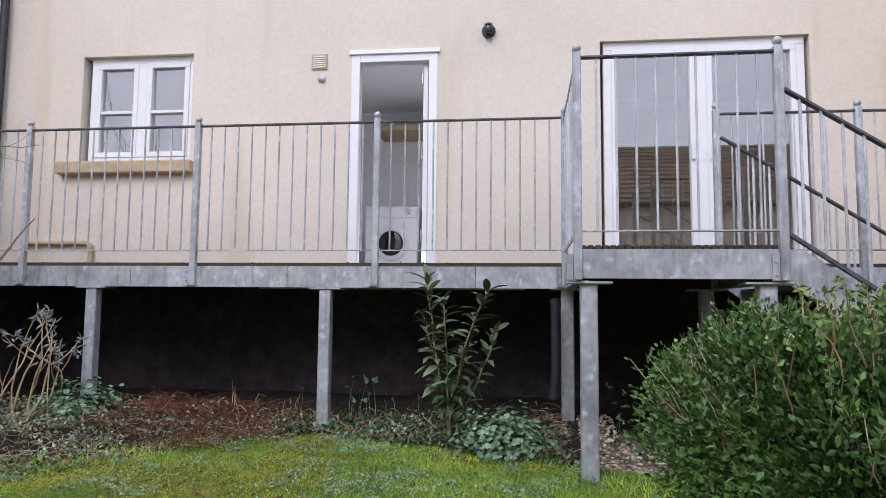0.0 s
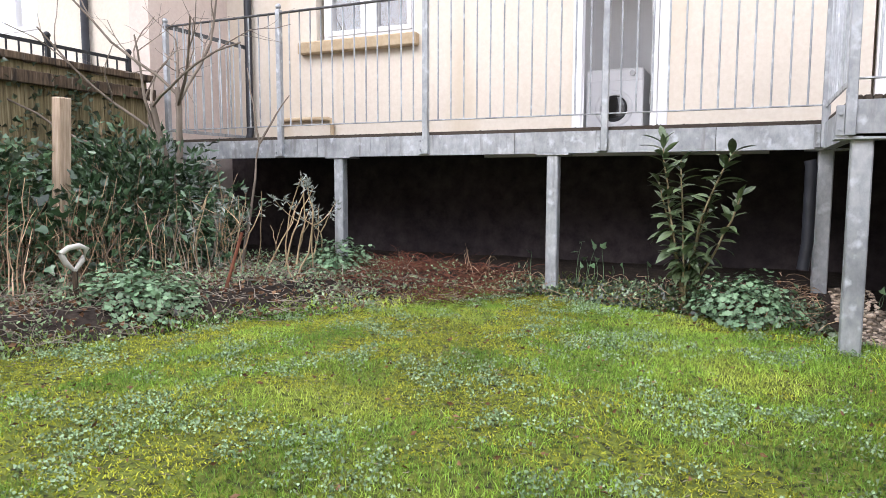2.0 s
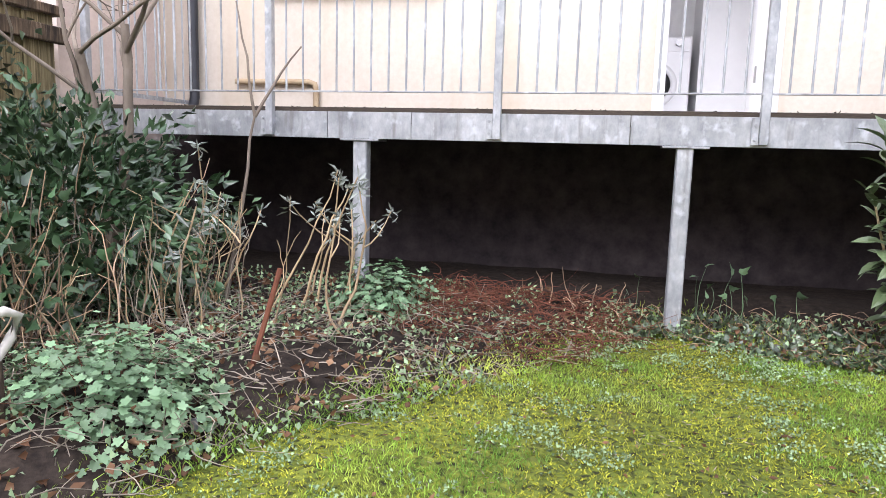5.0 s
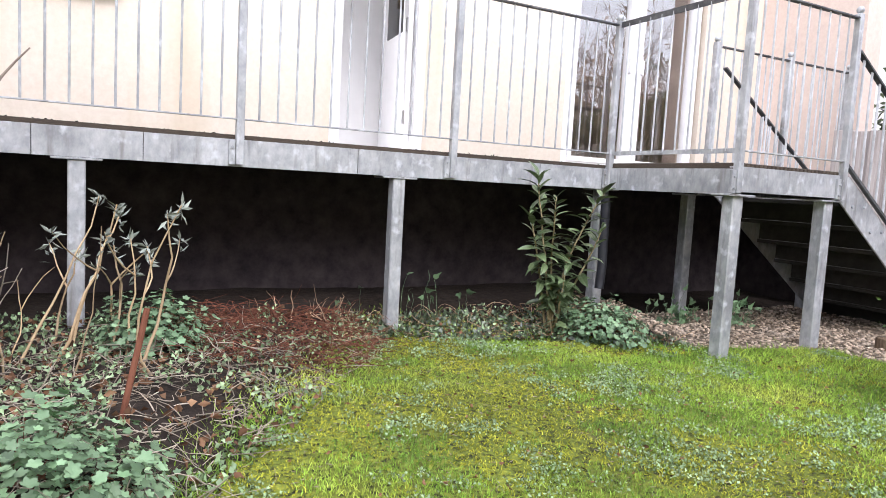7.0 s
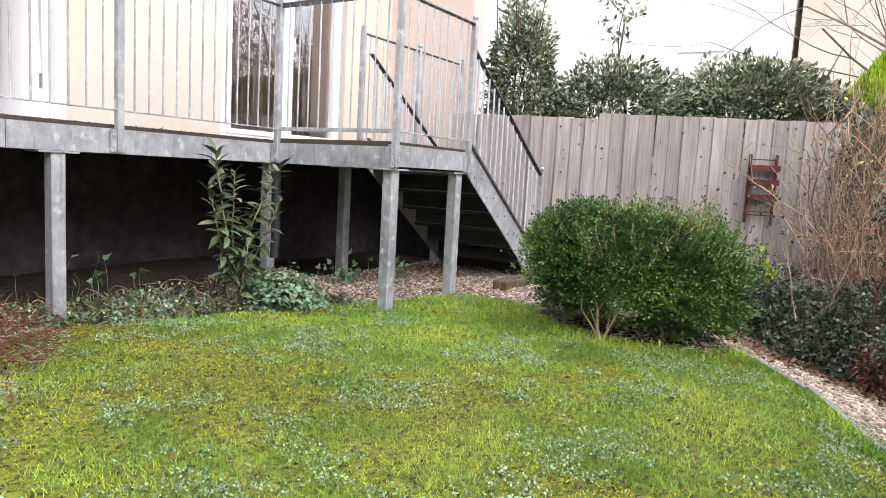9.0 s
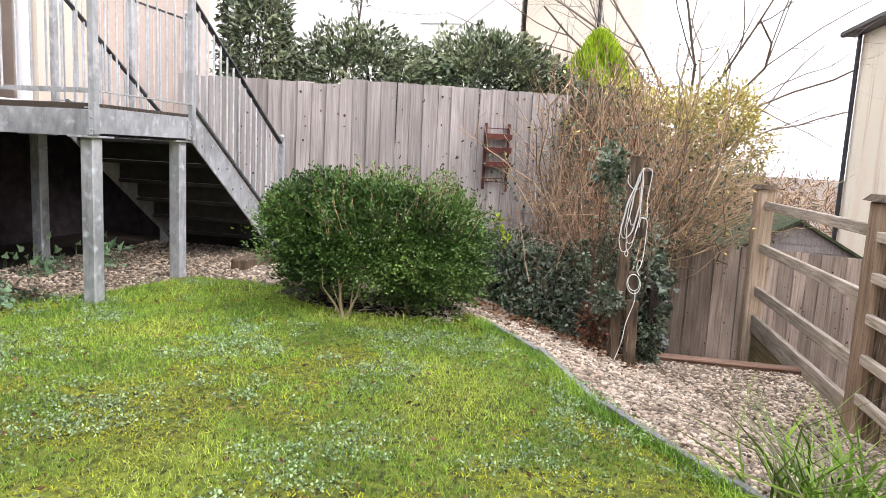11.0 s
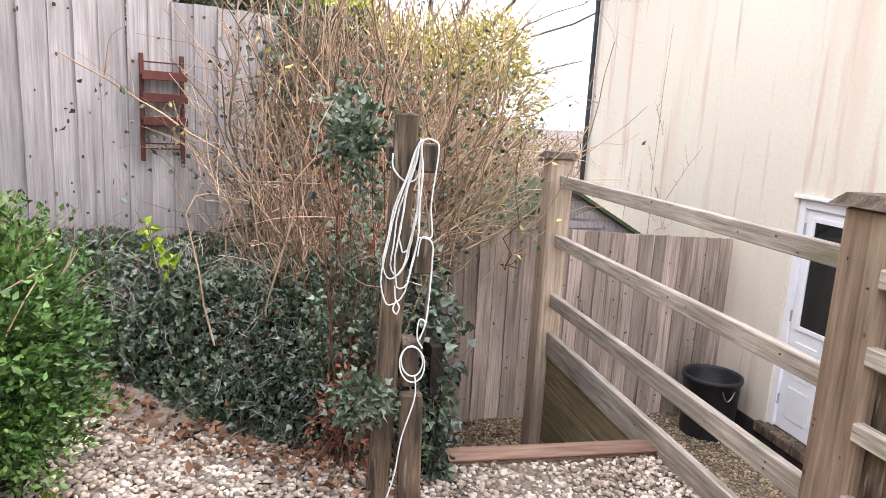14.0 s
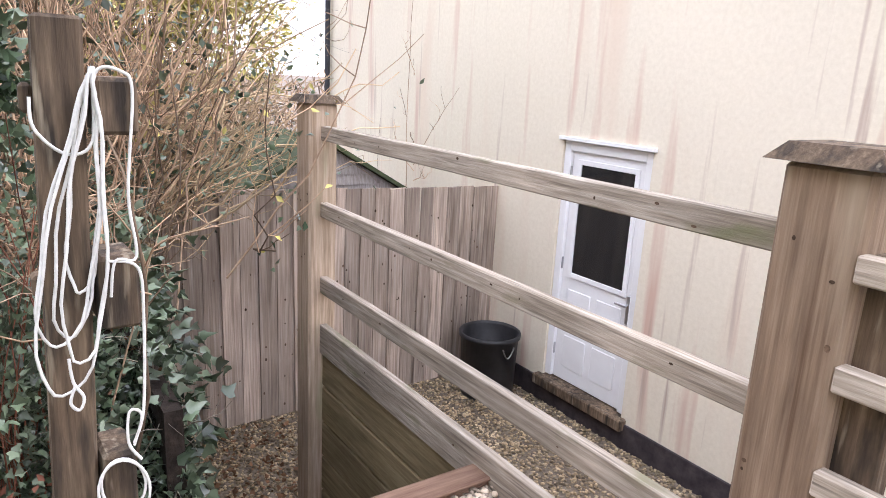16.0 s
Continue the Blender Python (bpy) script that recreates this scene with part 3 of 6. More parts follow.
def pane_window(name, x0, x1, z0, z1, y, label, mullions=(), transoms=(), fw=0.06, category="window"):
    """A framed glazed unit set into a wall along x."""
    w = tagged(new(name), label, category, "", "structure")
    bar = lambda n, a, b, c, d, q=0.0: boxpart(n, (a, b, y - 0.03 - q, y + 0.04, c, d), UPVC, w, 0.004)
    bar("window_frame", x0, x1, z1 - fw, z1)
    bar("window_frame", x0, x1, z0, z0 + fw)
    bar("window_frame", x0, x0 + fw, z0 + fw, z1 - fw)
    bar("window_frame", x1 - fw, x1, z0 + fw, z1 - fw)
    edges = [x0 + fw, *mullions, x1 - fw]
    for i, m in enumerate(mullions):
        bar("mullion", m - 0.045, m + 0.045, z0 + fw, z1 - fw, 0.005)
    for i in range(len(edges) - 1):
        a = edges[i] + (0.045 if i else 0)
        b = edges[i + 1] - (0.045 if i < len(edges) - 2 else 0)
        sash = 0.05
        bar("sash_rail", a, b, z0 + fw, z0 + fw + sash, 0.01)
        bar("sash_rail", a, b, z1 - fw - sash, z1 - fw, 0.01)
        bar("sash_stile", a, a + sash, z0 + fw + sash, z1 - fw - sash, 0.01)
        bar("sash_stile", b - sash, b, z0 + fw + sash, z1 - fw - sash, 0.01)
        for t in transoms:
            bar("glazing_bar", a + sash, b - sash, t - 0.015, t + 0.015, 0.004)
        g = boxpart("pane", (a + sash - 0.005, b - sash + 0.005, y, y + 0.006, z0 + fw + sash - 0.005, z1 - fw - sash + 0.005), PANE, w, 0.0)
        g.visible_shadow = False
    return w


w1 = pane_window("window_1", H_WIN[0] + 0.05, H_WIN[1], H_WIN[2], H_WIN[3], WALL_Y + 0.09, "white two-light window with glazing bars reflecting bare trees", (-3.655,), (2.74,))
french = pane_window("french_doors", H_FRENCH[0] + 0.03, H_FRENCH[1] - 0.03, H_FRENCH[2] + 0.02, H_FRENCH[3], WALL_Y + 0.07, "white glazed french doors, closed, reflecting the roof opposite", (1.52,), (), 0.07, "door")
for hx in (1.44, 1.60):
    boxpart("door_handle", (hx - 0.012, hx + 0.012, WALL_Y + 0.0, WALL_Y + 0.03, 2.18, 2.32), APPLIANCE, french, 0.004)
pane_window("window_2", N_WIN[0], N_WIN[1], N_WIN[2], N_WIN[3], 4.93, "white framed window of the next house", (-7.45,))
tagged(boxpart("window_sill", (-4.42, -3.07, WALL_Y - 0.09, WALL_Y + 0.06, 2.12, 2.24), STONE, None, 0.012), "buff sandstone window sill", "window sill", "", "structure")
# door frame, open door and the room behind it
dframe = tagged(new("door_1"), "white door frame with the door standing open inward", "door", "", "structure")
for d in ((-1.58, -1.50, 1.2, 3.24), (-0.86, -0.78, 1.2, 3.24), (-1.50, -0.86, 3.13, 3.24)):
    boxpart("door_frame", (d[0], d[1], WALL_Y - 0.01, WALL_Y + 0.10, d[2], d[3]), UPVC, dframe)
boxpart("drip_rail", (-1.60, -0.76, WALL_Y - 0.03, WALL_Y, 3.20, 3.24), UPVC, dframe)
leaf = boxpart("door_leaf", (0, 0.045, 0, 0.72, 0, 1.90), UPVC, dframe)
leaf.matrix_basis = pose(-0.92, WALL_Y + 0.06, 1.23, 0, 0, -6)
boxpart("door_glass", (-0.004, 0.049, 0.14, 0.58, 1.02, 1.74), DARKGLASS, leaf)
for hz in (0.25, 1.0, 1.7):
    boxpart("hinge", (-0.012, 0.0, -0.01, 0.03, hz, hz + 0.11), CHROME, leaf, 0.002)
room = bmesh.new()
for d in ((-2.05, -0.45, 8.10, 8.2, 1.15, 3.6), (-2.15, -2.05, 6.21, 8.2, 1.15, 3.6), (-0.55, -0.45, 6.21, 8.2, 1.15, 3.6), (-1.12, -0.55, 7.47, 8.10, 1.19, 3.3)):
    box(room, *d)
tagged(part("wall_utility", room, INSIDE), "plain grey-white walls of the utility room", "wall", "", "structure")
tagged(boxpart("floor_utility", (-2.4, 0.0, WALL_Y + 0.0, 8.25, 1.05, 1.19), INSIDE, None, 0), "pale vinyl floor of the utility room", "floor", "", "structure")
tagged(boxpart("ceiling_utility", (-2.4, 0.0, 6.21, 8.25, 3.3, 3.4), INSIDE, None, 0), "plain ceiling of the utility room", "ceiling", "", "structure")
for nm, x0, x1 in (("living", 0.2, 3.1), ("bedroom", -5.3, -2.5)):
    room = bmesh.new()
    for d in ((x0, x1, 8.6, 8.7, 1.15, 3.6), (x0 - 0.1, x0, 6.21, 8.7, 1.15, 3.6), (x1, x1 + 0.1, 6.21, 8.7, 1.15, 3.6)):
        box(room, *d)
    tagged(part("wall_" + nm, room, DARKROOM), "dim room seen through the glass", "wall", "", "structure")
    tagged(boxpart("floor_" + nm, (x0 - 0.1, x1 + 0.1, 6.0, 8.7, 1.05, 1.18), DARKROOM, None, 0), "dim floor", "floor", "", "structure")
    tagged(boxpart("ceiling_" + nm, (x0 - 0.1, x1 + 0.1, 6.21, 8.7, 3.5, 3.6), DARKROOM, None, 0), "dim ceiling", "ceiling", "", "structure")
# washing machine
tagged(boxpart("wall_shelf", (-1.72, -1.14, 7.55, 8.09, 2.93, 2.99), STONE, None, 0.004), "brown wooden shelf on the utility room wall", "shelf")
wm = thing("washing_machine", (-1.49, 7.45, 1.19), "white front-loading washing machine in the utility room", "washing machine")
boxpart("body", (-0.30, 0.30, 0, 0.56, 0, 0.84), APPLIANCE, wm, 0.012)
boxpart("control_panel", (-0.29, 0.29, -0.012, 0, 0.71, 0.83), APPLIANCE, wm, 0.004)
bm = bmesh.new()
for r0, r1, yy in ((0.19, 0.14, 0.0),):
    ang = [2 * math.pi * i / 32 for i in range(32)]
    rings = [[bm.verts.new((math.cos(a) * r, y0, 0.42 + math.sin(a) * r)) for a in ang] for r, y0 in ((0.20, 0.0), (0.19, -0.03), (0.15, -0.035), (0.14, -0.01))]
    for a in range(3):
        for i in range(32):
            bm.faces.new((rings[a][i], rings[a][(i + 1) % 32], rings[a + 1][(i + 1) % 32], rings[a + 1][i]))
part("door_ring", bm, APPLIANCE, wm, "", True)
bm = bmesh.new()
bmesh.ops.create_uvsphere(bm, u_segments=24, v_segments=10, radius=0.145, matrix=Matrix.Translation((0, 0.0, 0.42)) @ Matrix.Diagonal((1, 0.18, 1, 1)))
part("door_glass", bm, DARKGLASS, wm, "dark bowed door glass", True)
rod("knob", (-1.30, 7.44, 1.97), (-1.30, 7.40, 1.97), 0.03, CHROME, wm)

# ---------------------------------------------------------------- steel walkway
deck = tagged(new("deck_walkway"), "galvanised steel walkway with dark decking on steel posts", "deck")
for k in range(8):
    y0 = DECK_Y + 0.012 + k * 0.136
    boxpart("floor_board", (-5.15, 3.24, y0, min(y0 + 0.131, WALL_Y - 0.004), DECK_Z - 0.03, DECK_Z + 0.012), DECK, deck, 0.003)
for k in range(26):
    x0 = LAND[0] + 0.012 + k * 0.0396
    boxpart("floor_board", (x0, x0 + 0.034, LAND[2] + 0.004, DECK_Y + 0.008, DECK_Z - 0.03, DECK_Z + 0.028), DECK, deck, 0.005)


def channel(p0, p1, z0, z1, name="beam"):
    """A steel channel on edge between two plan points, with lips."""
    d = Vector((p1[0] - p0[0], p1[1] - p0[1], 0))
    m = Matrix.Translation((p0[0], p0[1], 0)) @ Matrix.Rotation(math.atan2(d.y, d.x), 4, "Z")
    prof = [(-0.006, z0), (0.055, z0), (0.055, z0 + 0.008), (0.006, z0 + 0.008), (0.006, z1 - 0.008), (0.055, z1 - 0.008), (0.055, z1), (-0.006, z1)]
    bm = bmesh.new()
    e0 = [bm.verts.new(m @ Vector((0, y, z))) for y, z in prof]
    e1 = [bm.verts.new(m @ Vector((d.length, y, z))) for y, z in prof]
    bm.faces.new(e0)
    bm.faces.new(e1[::-1])
    for i in range(8):
        bm.faces.new((e0[i], e1[i], e1[(i + 1) % 8], e0[(i + 1) % 8]))
    bmesh.ops.recalc_face_normals(bm, faces=bm.faces)
    return part(name, bm, GALV, deck)


seams = [-5.15, -3.49, -2.97, -1.74, -0.35, 0.28]
for a, b in zip(seams, seams[1:]):
    channel((a + 0.002, DECK_Y), (b - 0.002, DECK_Y), 1.03, 1.185)
channel((LAND[0], LAND[2]), (LAND[1], LAND[2]), 1.05, 1.205)
channel((LAND[0], DECK_Y), (LAND[0], LAND[2]), 1.03, 1.19)
channel((LAND[1], LAND[2]), (LAND[1], DECK_Y), 1.03, 1.19)
channel((LAND[1], DECK_Y), (3.24, DECK_Y), 1.03, 1.185)
for x in (-3.286, -1.45):
    rod("column", (x, DECK_Y + 0.034, -0.1), (x, DECK_Y + 0.034, 1.02), (0.085, 0.085), GALV, deck)
    boxpart("column_plate", (x - 0.12, x + 0.12, DECK_Y - 0.02, DECK_Y + 0.14, 1.016, 1.028), GALV, deck, 0.002)
for x, y in ((LAND[0] + 0.06, LAND[2] + 0.06), (LAND[1] - 0.07, LAND[2] + 0.06), (LAND[0] + 0.02, DECK_Y + 0.08), (LAND[1] - 0.07, DECK_Y + 0.08), (2.9, DECK_Y + 0.08), (-5.0, DECK_Y + 0.08)):
    rod("column", (x, y, -0.1), (x, y, 1.03), (0.09, 0.09), GALV, deck)
    boxpart("column_plate", (x - 0.12, x + 0.12, y - 0.07, y + 0.07, 1.022, 1.034), GALV, deck, 0.002)


def railing(name, a, b, posts, z0=DECK_Z, label="galvanised steel railing with slim upright bars", step=0.1055, low=0.10, high=1.05, ends=True):
    """Posts with ball caps, a top and a bottom rail and upright bars between plan points a and b (each x, y, floor z)."""
    r = tagged(new(name), label, "railing", "walkway railings")
    a, b = Vector(a), Vector(b)
    d = b - a
    for s in posts:
        p = a + d * s
        base = p.z - 0.16
        rod("post", (p.x, p.y, base), (p.x, p.y, p.z + 1.08), (0.045, 0.045), GALV, r)
        bm = bmesh.new()
        bmesh.ops.create_uvsphere(bm, u_segments=10, v_segments=6, radius=0.026, matrix=Matrix.Translation((p.x, p.y, p.z + 1.105)))
        part("post_cap", bm, GALV, r, "", True)
        boxpart("post_bracket", (p.x - 0.06, p.x - 0.024, p.y - 0.012, p.y + 0.01, base, p.z - 0.02), GALV, r, 0.002)
        for bz in (base + 0.03, base + 0.10):
            rod("bolt", (p.x - 0.042, p.y - 0.012, bz), (p.x - 0.042, p.y - 0.022, bz), 0.008, GALV, r)
    up = Vector((0, 0, 1))
    rod("top_rail", a + up * high, b + up * high, (0.010, 0.04) if abs(d.x) > abs(d.y) else (0.04, 0.010), GALV_UNDERSIDE, r)
    rod("bottom_rail", a + up * low, b + up * low, (0.008, 0.03) if abs(d.x) > abs(d.y) else (0.03, 0.008), GALV, r)
    stops = sorted({0.0, 1.0, *posts})
    for s0, s1 in zip(stops, stops[1:]):
        n = max(1, round((s1 - s0) * d.length / step))
        for i in range(1, n):
            p = a + d * (s0 + (s1 - s0) * i / n)
            rod("baluster", p + up * low, p + up * high, 0.0065, GALV_B if abs(d.y) > abs(d.x) or a.x > 0 else GALV, r)
    return r


L0 = DECK_Y - 0.02
railing("railing", (-5.15, L0, DECK_Z), (LAND[0], L0, DECK_Z), [0.0, (5.15 - 3.857) / 5.43, (5.15 - 2.466) / 5.43, (5.15 - 1.077) / 5.43])
railing("railing", (-5.12, L0, DECK_Z), (-5.12, WALL_Y - 0.02, DECK_Z), [])
railing("railing", (LAND[0], LAND[2] - 0.01, DECK_Z), (LAND[0], L0, DECK_Z), [0.0, 1.0])
railing("railing", (LAND[0], LAND[2] - 0.012, DECK_Z), (LAND[1], LAND[2] - 0.012, DECK_Z), [1.0])
railing("railing", (LAND[1], L0, DECK_Z), (3.10, L0, DECK_Z), [0.0, 0.52, 1.0], label="galvanised steel railing behind the steps")
# steps down from the landing
steps = tagged(new("outdoor_steps"), "galvanised steel steps with closed treads and bolted stringers", "steps")
X0, RUN, DROP = LAND[1], 1.62, 1.12
for y in (LAND[2], DECK_Y - 0.12):
    bm = bmesh.new()
    ps = [(X0, 1.20), (X0 + 0.10, 1.20), (X0 + RUN, 0.14), (X0 + RUN, 0.0), (X0 + RUN - 0.16, 0.0), (X0, 1.04)]
    fr = [bm.verts.new((x, y, z)) for x, z in ps]
    bk = [bm.verts.new((x, y + 0.012, z)) for x, z in ps]
    bm.faces.new(fr)
    bm.faces.new(bk[::-1])
    for i in range(len(ps)):
        bm.faces.new((fr[i], bk[i], bk[(i + 1) % 6], fr[(i + 1) % 6]))
    bmesh.ops.recalc_face_normals(bm, faces=bm.faces)
    part("stringer", bm, GALV, steps)
for i in range(6):
    z = DECK_Z - (i + 1) * DROP / 6.5
    x = X0 + 0.10 + i * RUN / 6.7
    # Tread and riser wear the underside's shade as colour on all faces.
    boxpart("tread", (x, x + 0.27, LAND[2] + 0.014, DECK_Y - 0.122, z - 0.03, z), GALV_SHADE, steps, 0.003)
    boxpart("riser", (x + 0.262, x + 0.27, LAND[2] + 0.014, DECK_Y - 0.122, z - 0.17, z - 0.03), GALV_SHADE, steps, 0)
    for q in (0.06, 0.2):
        rod("bolt", (x + q, LAND[2], z - 0.03), (x + q, LAND[2] - 0.012, z - 0.03), 0.011, GALV, steps)
for y in (LAND[2] - 0.012, DECK_Y - 0.12):
    r = tagged(new("stair_railing"), "sloping galvanised handrail with upright bars beside the steps", "railing", "stair railings")
    a, b = Vector((X0, y, DECK_Z)), Vector((X0 + RUN - 0.08, y, 0.12))
    up = Vector((0, 0, 1))
    rod("handrail", a + up * 0.86, b + up * 0.94, (0.014, 0.04), GALV_UNDERSIDE, r)
    rod("bottom_rail", a + up * 0.10, b + up * 0.12, (0.02, 0.03), GALV_UNDERSIDE, r)
    for i in range(1, 15):
        p = a.lerp(b, i / 15)
        rod("baluster", p + up * 0.10, p + up * 0.88, 0.0085, GALV_B, r)
    rod("end_post", (b.x + 0.03, y, 0.0), (b.x + 0.03, y, 1.10), (0.045, 0.045), GALV, r)
    bm = bmesh.new()
    bmesh.ops.create_uvsphere(bm, u_segments=10, v_segments=6, radius=0.026, matrix=Matrix.Translation((b.x + 0.03, y, 1.12)))
    part("post_cap", bm, GALV, r, "", True)

# ---------------------------------------------------------------- fences


def board_fence(name, a, b, z0, z1, mat, label, wide=0.13, seed=1, top=None, rails=True, cap=False):
    """Upright overlapping boards between two plan points, each an object on a shared mesh."""
    f = tagged(new(name), label, "fence")
    rng = random.Random(seed)
    d = Vector((b[0] - a[0], b[1] - a[1], 0))
    ang = math.degrees(math.atan2(d.y, d.x))
    n = max(1, round(d.length / (wide * 0.9)))
    shapes = []
    for k in range(4):
        bm = bmesh.new()
        box(bm, -wide / 2, wide / 2, -0.009, 0.009, 0, 1, 0)
        for v in bm.verts:
            if v.co.x > 0:
                v.co.y *= 0.45
            if v.co.z > 0.5:
                v.co.z += rng.uniform(-0.003, 0.003)
        me = bpy.data.meshes.new("board")
        bm.normal_update()
        bm.to_mesh(me)
        bm.free()
        me.materials.append(mat)
        shapes.append(me)
    for i in range(n):
        s = (i + 0.5) / n
        p = Vector((a[0], a[1], 0)) + d * s
        zz0 = z0 if not callable(z0) else z0(s)
        zz1 = z1 if not callable(z1) else z1(s)
        o = new("board", shapes[rng.randrange(4)])
        o.parent = f
        off = 0.006 * (i % 2)
        o.matrix_basis = pose(p.x, p.y, zz0, 0, rng.uniform(-0.5, 0.5), ang + 4.5 + rng.uniform(-1.5, 1.5)) @ Matrix.Translation((0, off, 0)) @ Matrix.Diagonal((1, 1, zz1 - zz0 + rng.uniform(-0.006, 0.006), 1))
    return f


FA, FB, FC = (2.94, 4.79), (3.55, 3.31), (4.52, 0.95)
board_fence("board_fence", FA, FB, -0.1, 1.70, FENCE, "weathered grey close-board fence, tall panel", 0.165, seed=3)
board_fence("board_fence", FB, FC, -0.1, 1.76, FENCE, "weathered grey close-board fence with knots and wavy top", 0.165, seed=4)
board_fence("board_fence", (4.80, 0.3), (4.80, YARD_Y), YARD_Z, lambda s: 0.22 - 0.12 * s, FENCE_Y, "brown weathered close-board fence in the lower yard", 0.155, seed=6)
board_fence("board_fence", (-5.30, 4.7), (-5.30, 0.2), 0.0, 1.74, FENCE_L, "greenish brown close-board fence", seed=8)

# ---------------------------------------------------------------- house opposite
E_DOOR = (3.13, 4.02, -1.45, 0.61)
wall_y("wall_south", -14.0, 8.45, YARD_Z, 3.25, YARD_Y, 0.28, [E_DOOR], RENDER_E, "pale cream rendered wall with rusty vertical streaks", -1)
boxpart("wall_south_end", (8.20, 8.45, -9.0, YARD_Y - 0.28, YARD_Z, 3.25), RENDER_E, None, 0)
tagged(bpy.data.objects["wall_south_end"], "cream rendered end wall", "wall", "", "structure")

# rail fence at the drop
rf = tagged(new("rail_fence"), "post and rail timber fence with four rails at the drop", "fence")
for x, w, top, wood in ((3.26, 0.17, 0.875, POST_PALE), (0.70, 0.18, 0.90, POSTWOOD)):
    rod("post", (x, -0.86, YARD_Z), (x, -0.86, top), (w, 0.15), wood, rf)
for z0, z1 in ((0.695, 0.766), (0.308, 0.384), (-0.095, -0.006), (-0.43, -0.268)):
    boxpart("rail", (0.785, 3.18, -0.885, -0.845, z0, z1), RAILWOOD, rf, 0.004)


# ---------------------------------------------------------------- fittings on the house wall
v = thing("wall_vent", (-1.885, WALL_Y, 3.15), "small pale louvred vent on the house wall", "vent")
boxpart("frame", (-0.075, 0.075, -0.012, 0, -0.075, 0.075), STONE, v, 0.003)
for i in range(6):
    part("slat", box(bmesh.new(), -0.062, 0.062, -0.02, -0.012, -0.058 + i * 0.02, -0.047 + i * 0.02), WHITE_R, v)
v = thing("overflow_cap", (-1.86, WALL_Y, 2.99), "small round grey outlet cap on the house wall", "outlet")
bm = bmesh.new()
bmesh.ops.create_uvsphere(bm, u_segments=14, v_segments=8, radius=0.042, matrix=Matrix.Diagonal((1, 0.7, 1, 1)))
part("cap", bm, GALV, v, "", True)
lampw = thing("wall_lamp", (-0.32, WALL_Y, 3.38), "small black bulkhead wall lamp with ribbed glass", "wall lamp")
bm = bmesh.new()
bmesh.ops.create_uvsphere(bm, u_segments=16, v_segments=10, radius=0.055, matrix=Matrix.Translation((0, -0.04, 0)) @ Matrix.Diagonal((0.8, 0.7, 1.25, 1)))
part("glass", bm, DARKGLASS, lampw, "", True)
part("back_plate", tube(bmesh.new(), (0, 0, 0), (0, -0.02, 0), 0.062, sides=20), IRON, lampw)
for i in range(3):
    part("guard_bar", tube(bmesh.new(), (-0.04, -0.075, -0.04 + 0.04 * i), (0.04, -0.075, -0.04 + 0.04 * i), 0.005, sides=6), IRON, lampw)
part("bracket", box(bmesh.new(), -0.045, -0.035, -0.006, 0, -0.12, -0.06), WHITE_R, lampw)
part("bracket", box(bmesh.new(), 0.035, 0.045, -0.006, 0, -0.12, -0.06), WHITE_R, lampw)


def pipe_run(name, pts, r, mat, label, category="pipe"):
    vs, fs = sweep([[(np.array(p), r) for p in pts]], 10)
    return tagged(arrays(name, vs, fs, mat, smooth=True), label, category)


pipe_run("waste_pipe", [(-4.72, 5.90, 1.47), (-4.10, 5.90, 1.465), (-4.055, 5.90, 1.45), (-4.045, 5.90, 1.40), (-4.045, 5.90, 1.20)], 0.022, STONE, "cream plastic waste pipe low on the house wall")
pipe_run("downpipe", [(-5.07, 5.87, 6.3), (-5.07, 5.87, 1.34), (-5.06, 5.83, 1.26), (-5.0, 5.70, 1.225)], 0.038, PIPE, "black plastic rainwater downpipe on the house wall", "downpipe")
pipe_run("downpipe", [(-6.20, 4.80, 6.3), (-6.20, 4.80, 0.4)], 0.038, PIPE, "black plastic rainwater downpipe on the next house", "downpipe")
pipe_run("downpipe", [(8.40, YARD_Y + 0.06, 3.2), (8.40, YARD_Y + 0.06, YARD_Z)], 0.034, PIPE, "black rainwater downpipe at the house corner", "downpipe")
pipe_run("drain_pipe", [(0.20, 4.74, 0.96), (0.21, 4.74, 0.92), (0.21, 4.73, 0.45), (0.19, 4.72, 0.28)], 0.035, PIPE, "short grey drain pipe hung beside the corner column")

# ---------------------------------------------------------------- house opposite
pl = boxpart("wall_plinth", (-14.0, 8.45, YARD_Y, YARD_Y + 0.02, YARD_Z, -1.45), DARKWALL, None, 0)
tagged(pl, "black painted plinth at the foot of the wall", "plinth", "", "structure")
ed = tagged(new("door_2"), "white half-glazed back door, closed", "door", "", "structure")
y0 = YARD_Y - 0.05
for d in ((3.13, 3.20, -1.40, 0.60), (3.95, 4.02, -1.40, 0.60), (3.20, 3.95, 0.52, 0.60)):
    boxpart("door_frame", (d[0], d[1], y0 - 0.05, y0 + 0.03, d[2], d[3]), UPVC, ed)
dl = boxpart("door_leaf", (3.20, 3.95, y0 - 0.045, y0, -1.40, 0.52), UPVC, ed, 0.005)
boxpart("door_glass", (3.30, 3.84, y0 - 0.01, y0 + 0.004, -0.46, 0.42), DARKGLASS, dl, 0.002, "dark glass pane")
for d in ((3.26, 3.30, -0.50, 0.46), (3.84, 3.88, -0.50, 0.46), (3.30, 3.84, -0.50, -0.46), (3.30, 3.84, 0.42, 0.46)):
    boxpart("glazing_bead", (d[0], d[1], y0, y0 + 0.014, d[2], d[3]), UPVC, dl, 0.003)
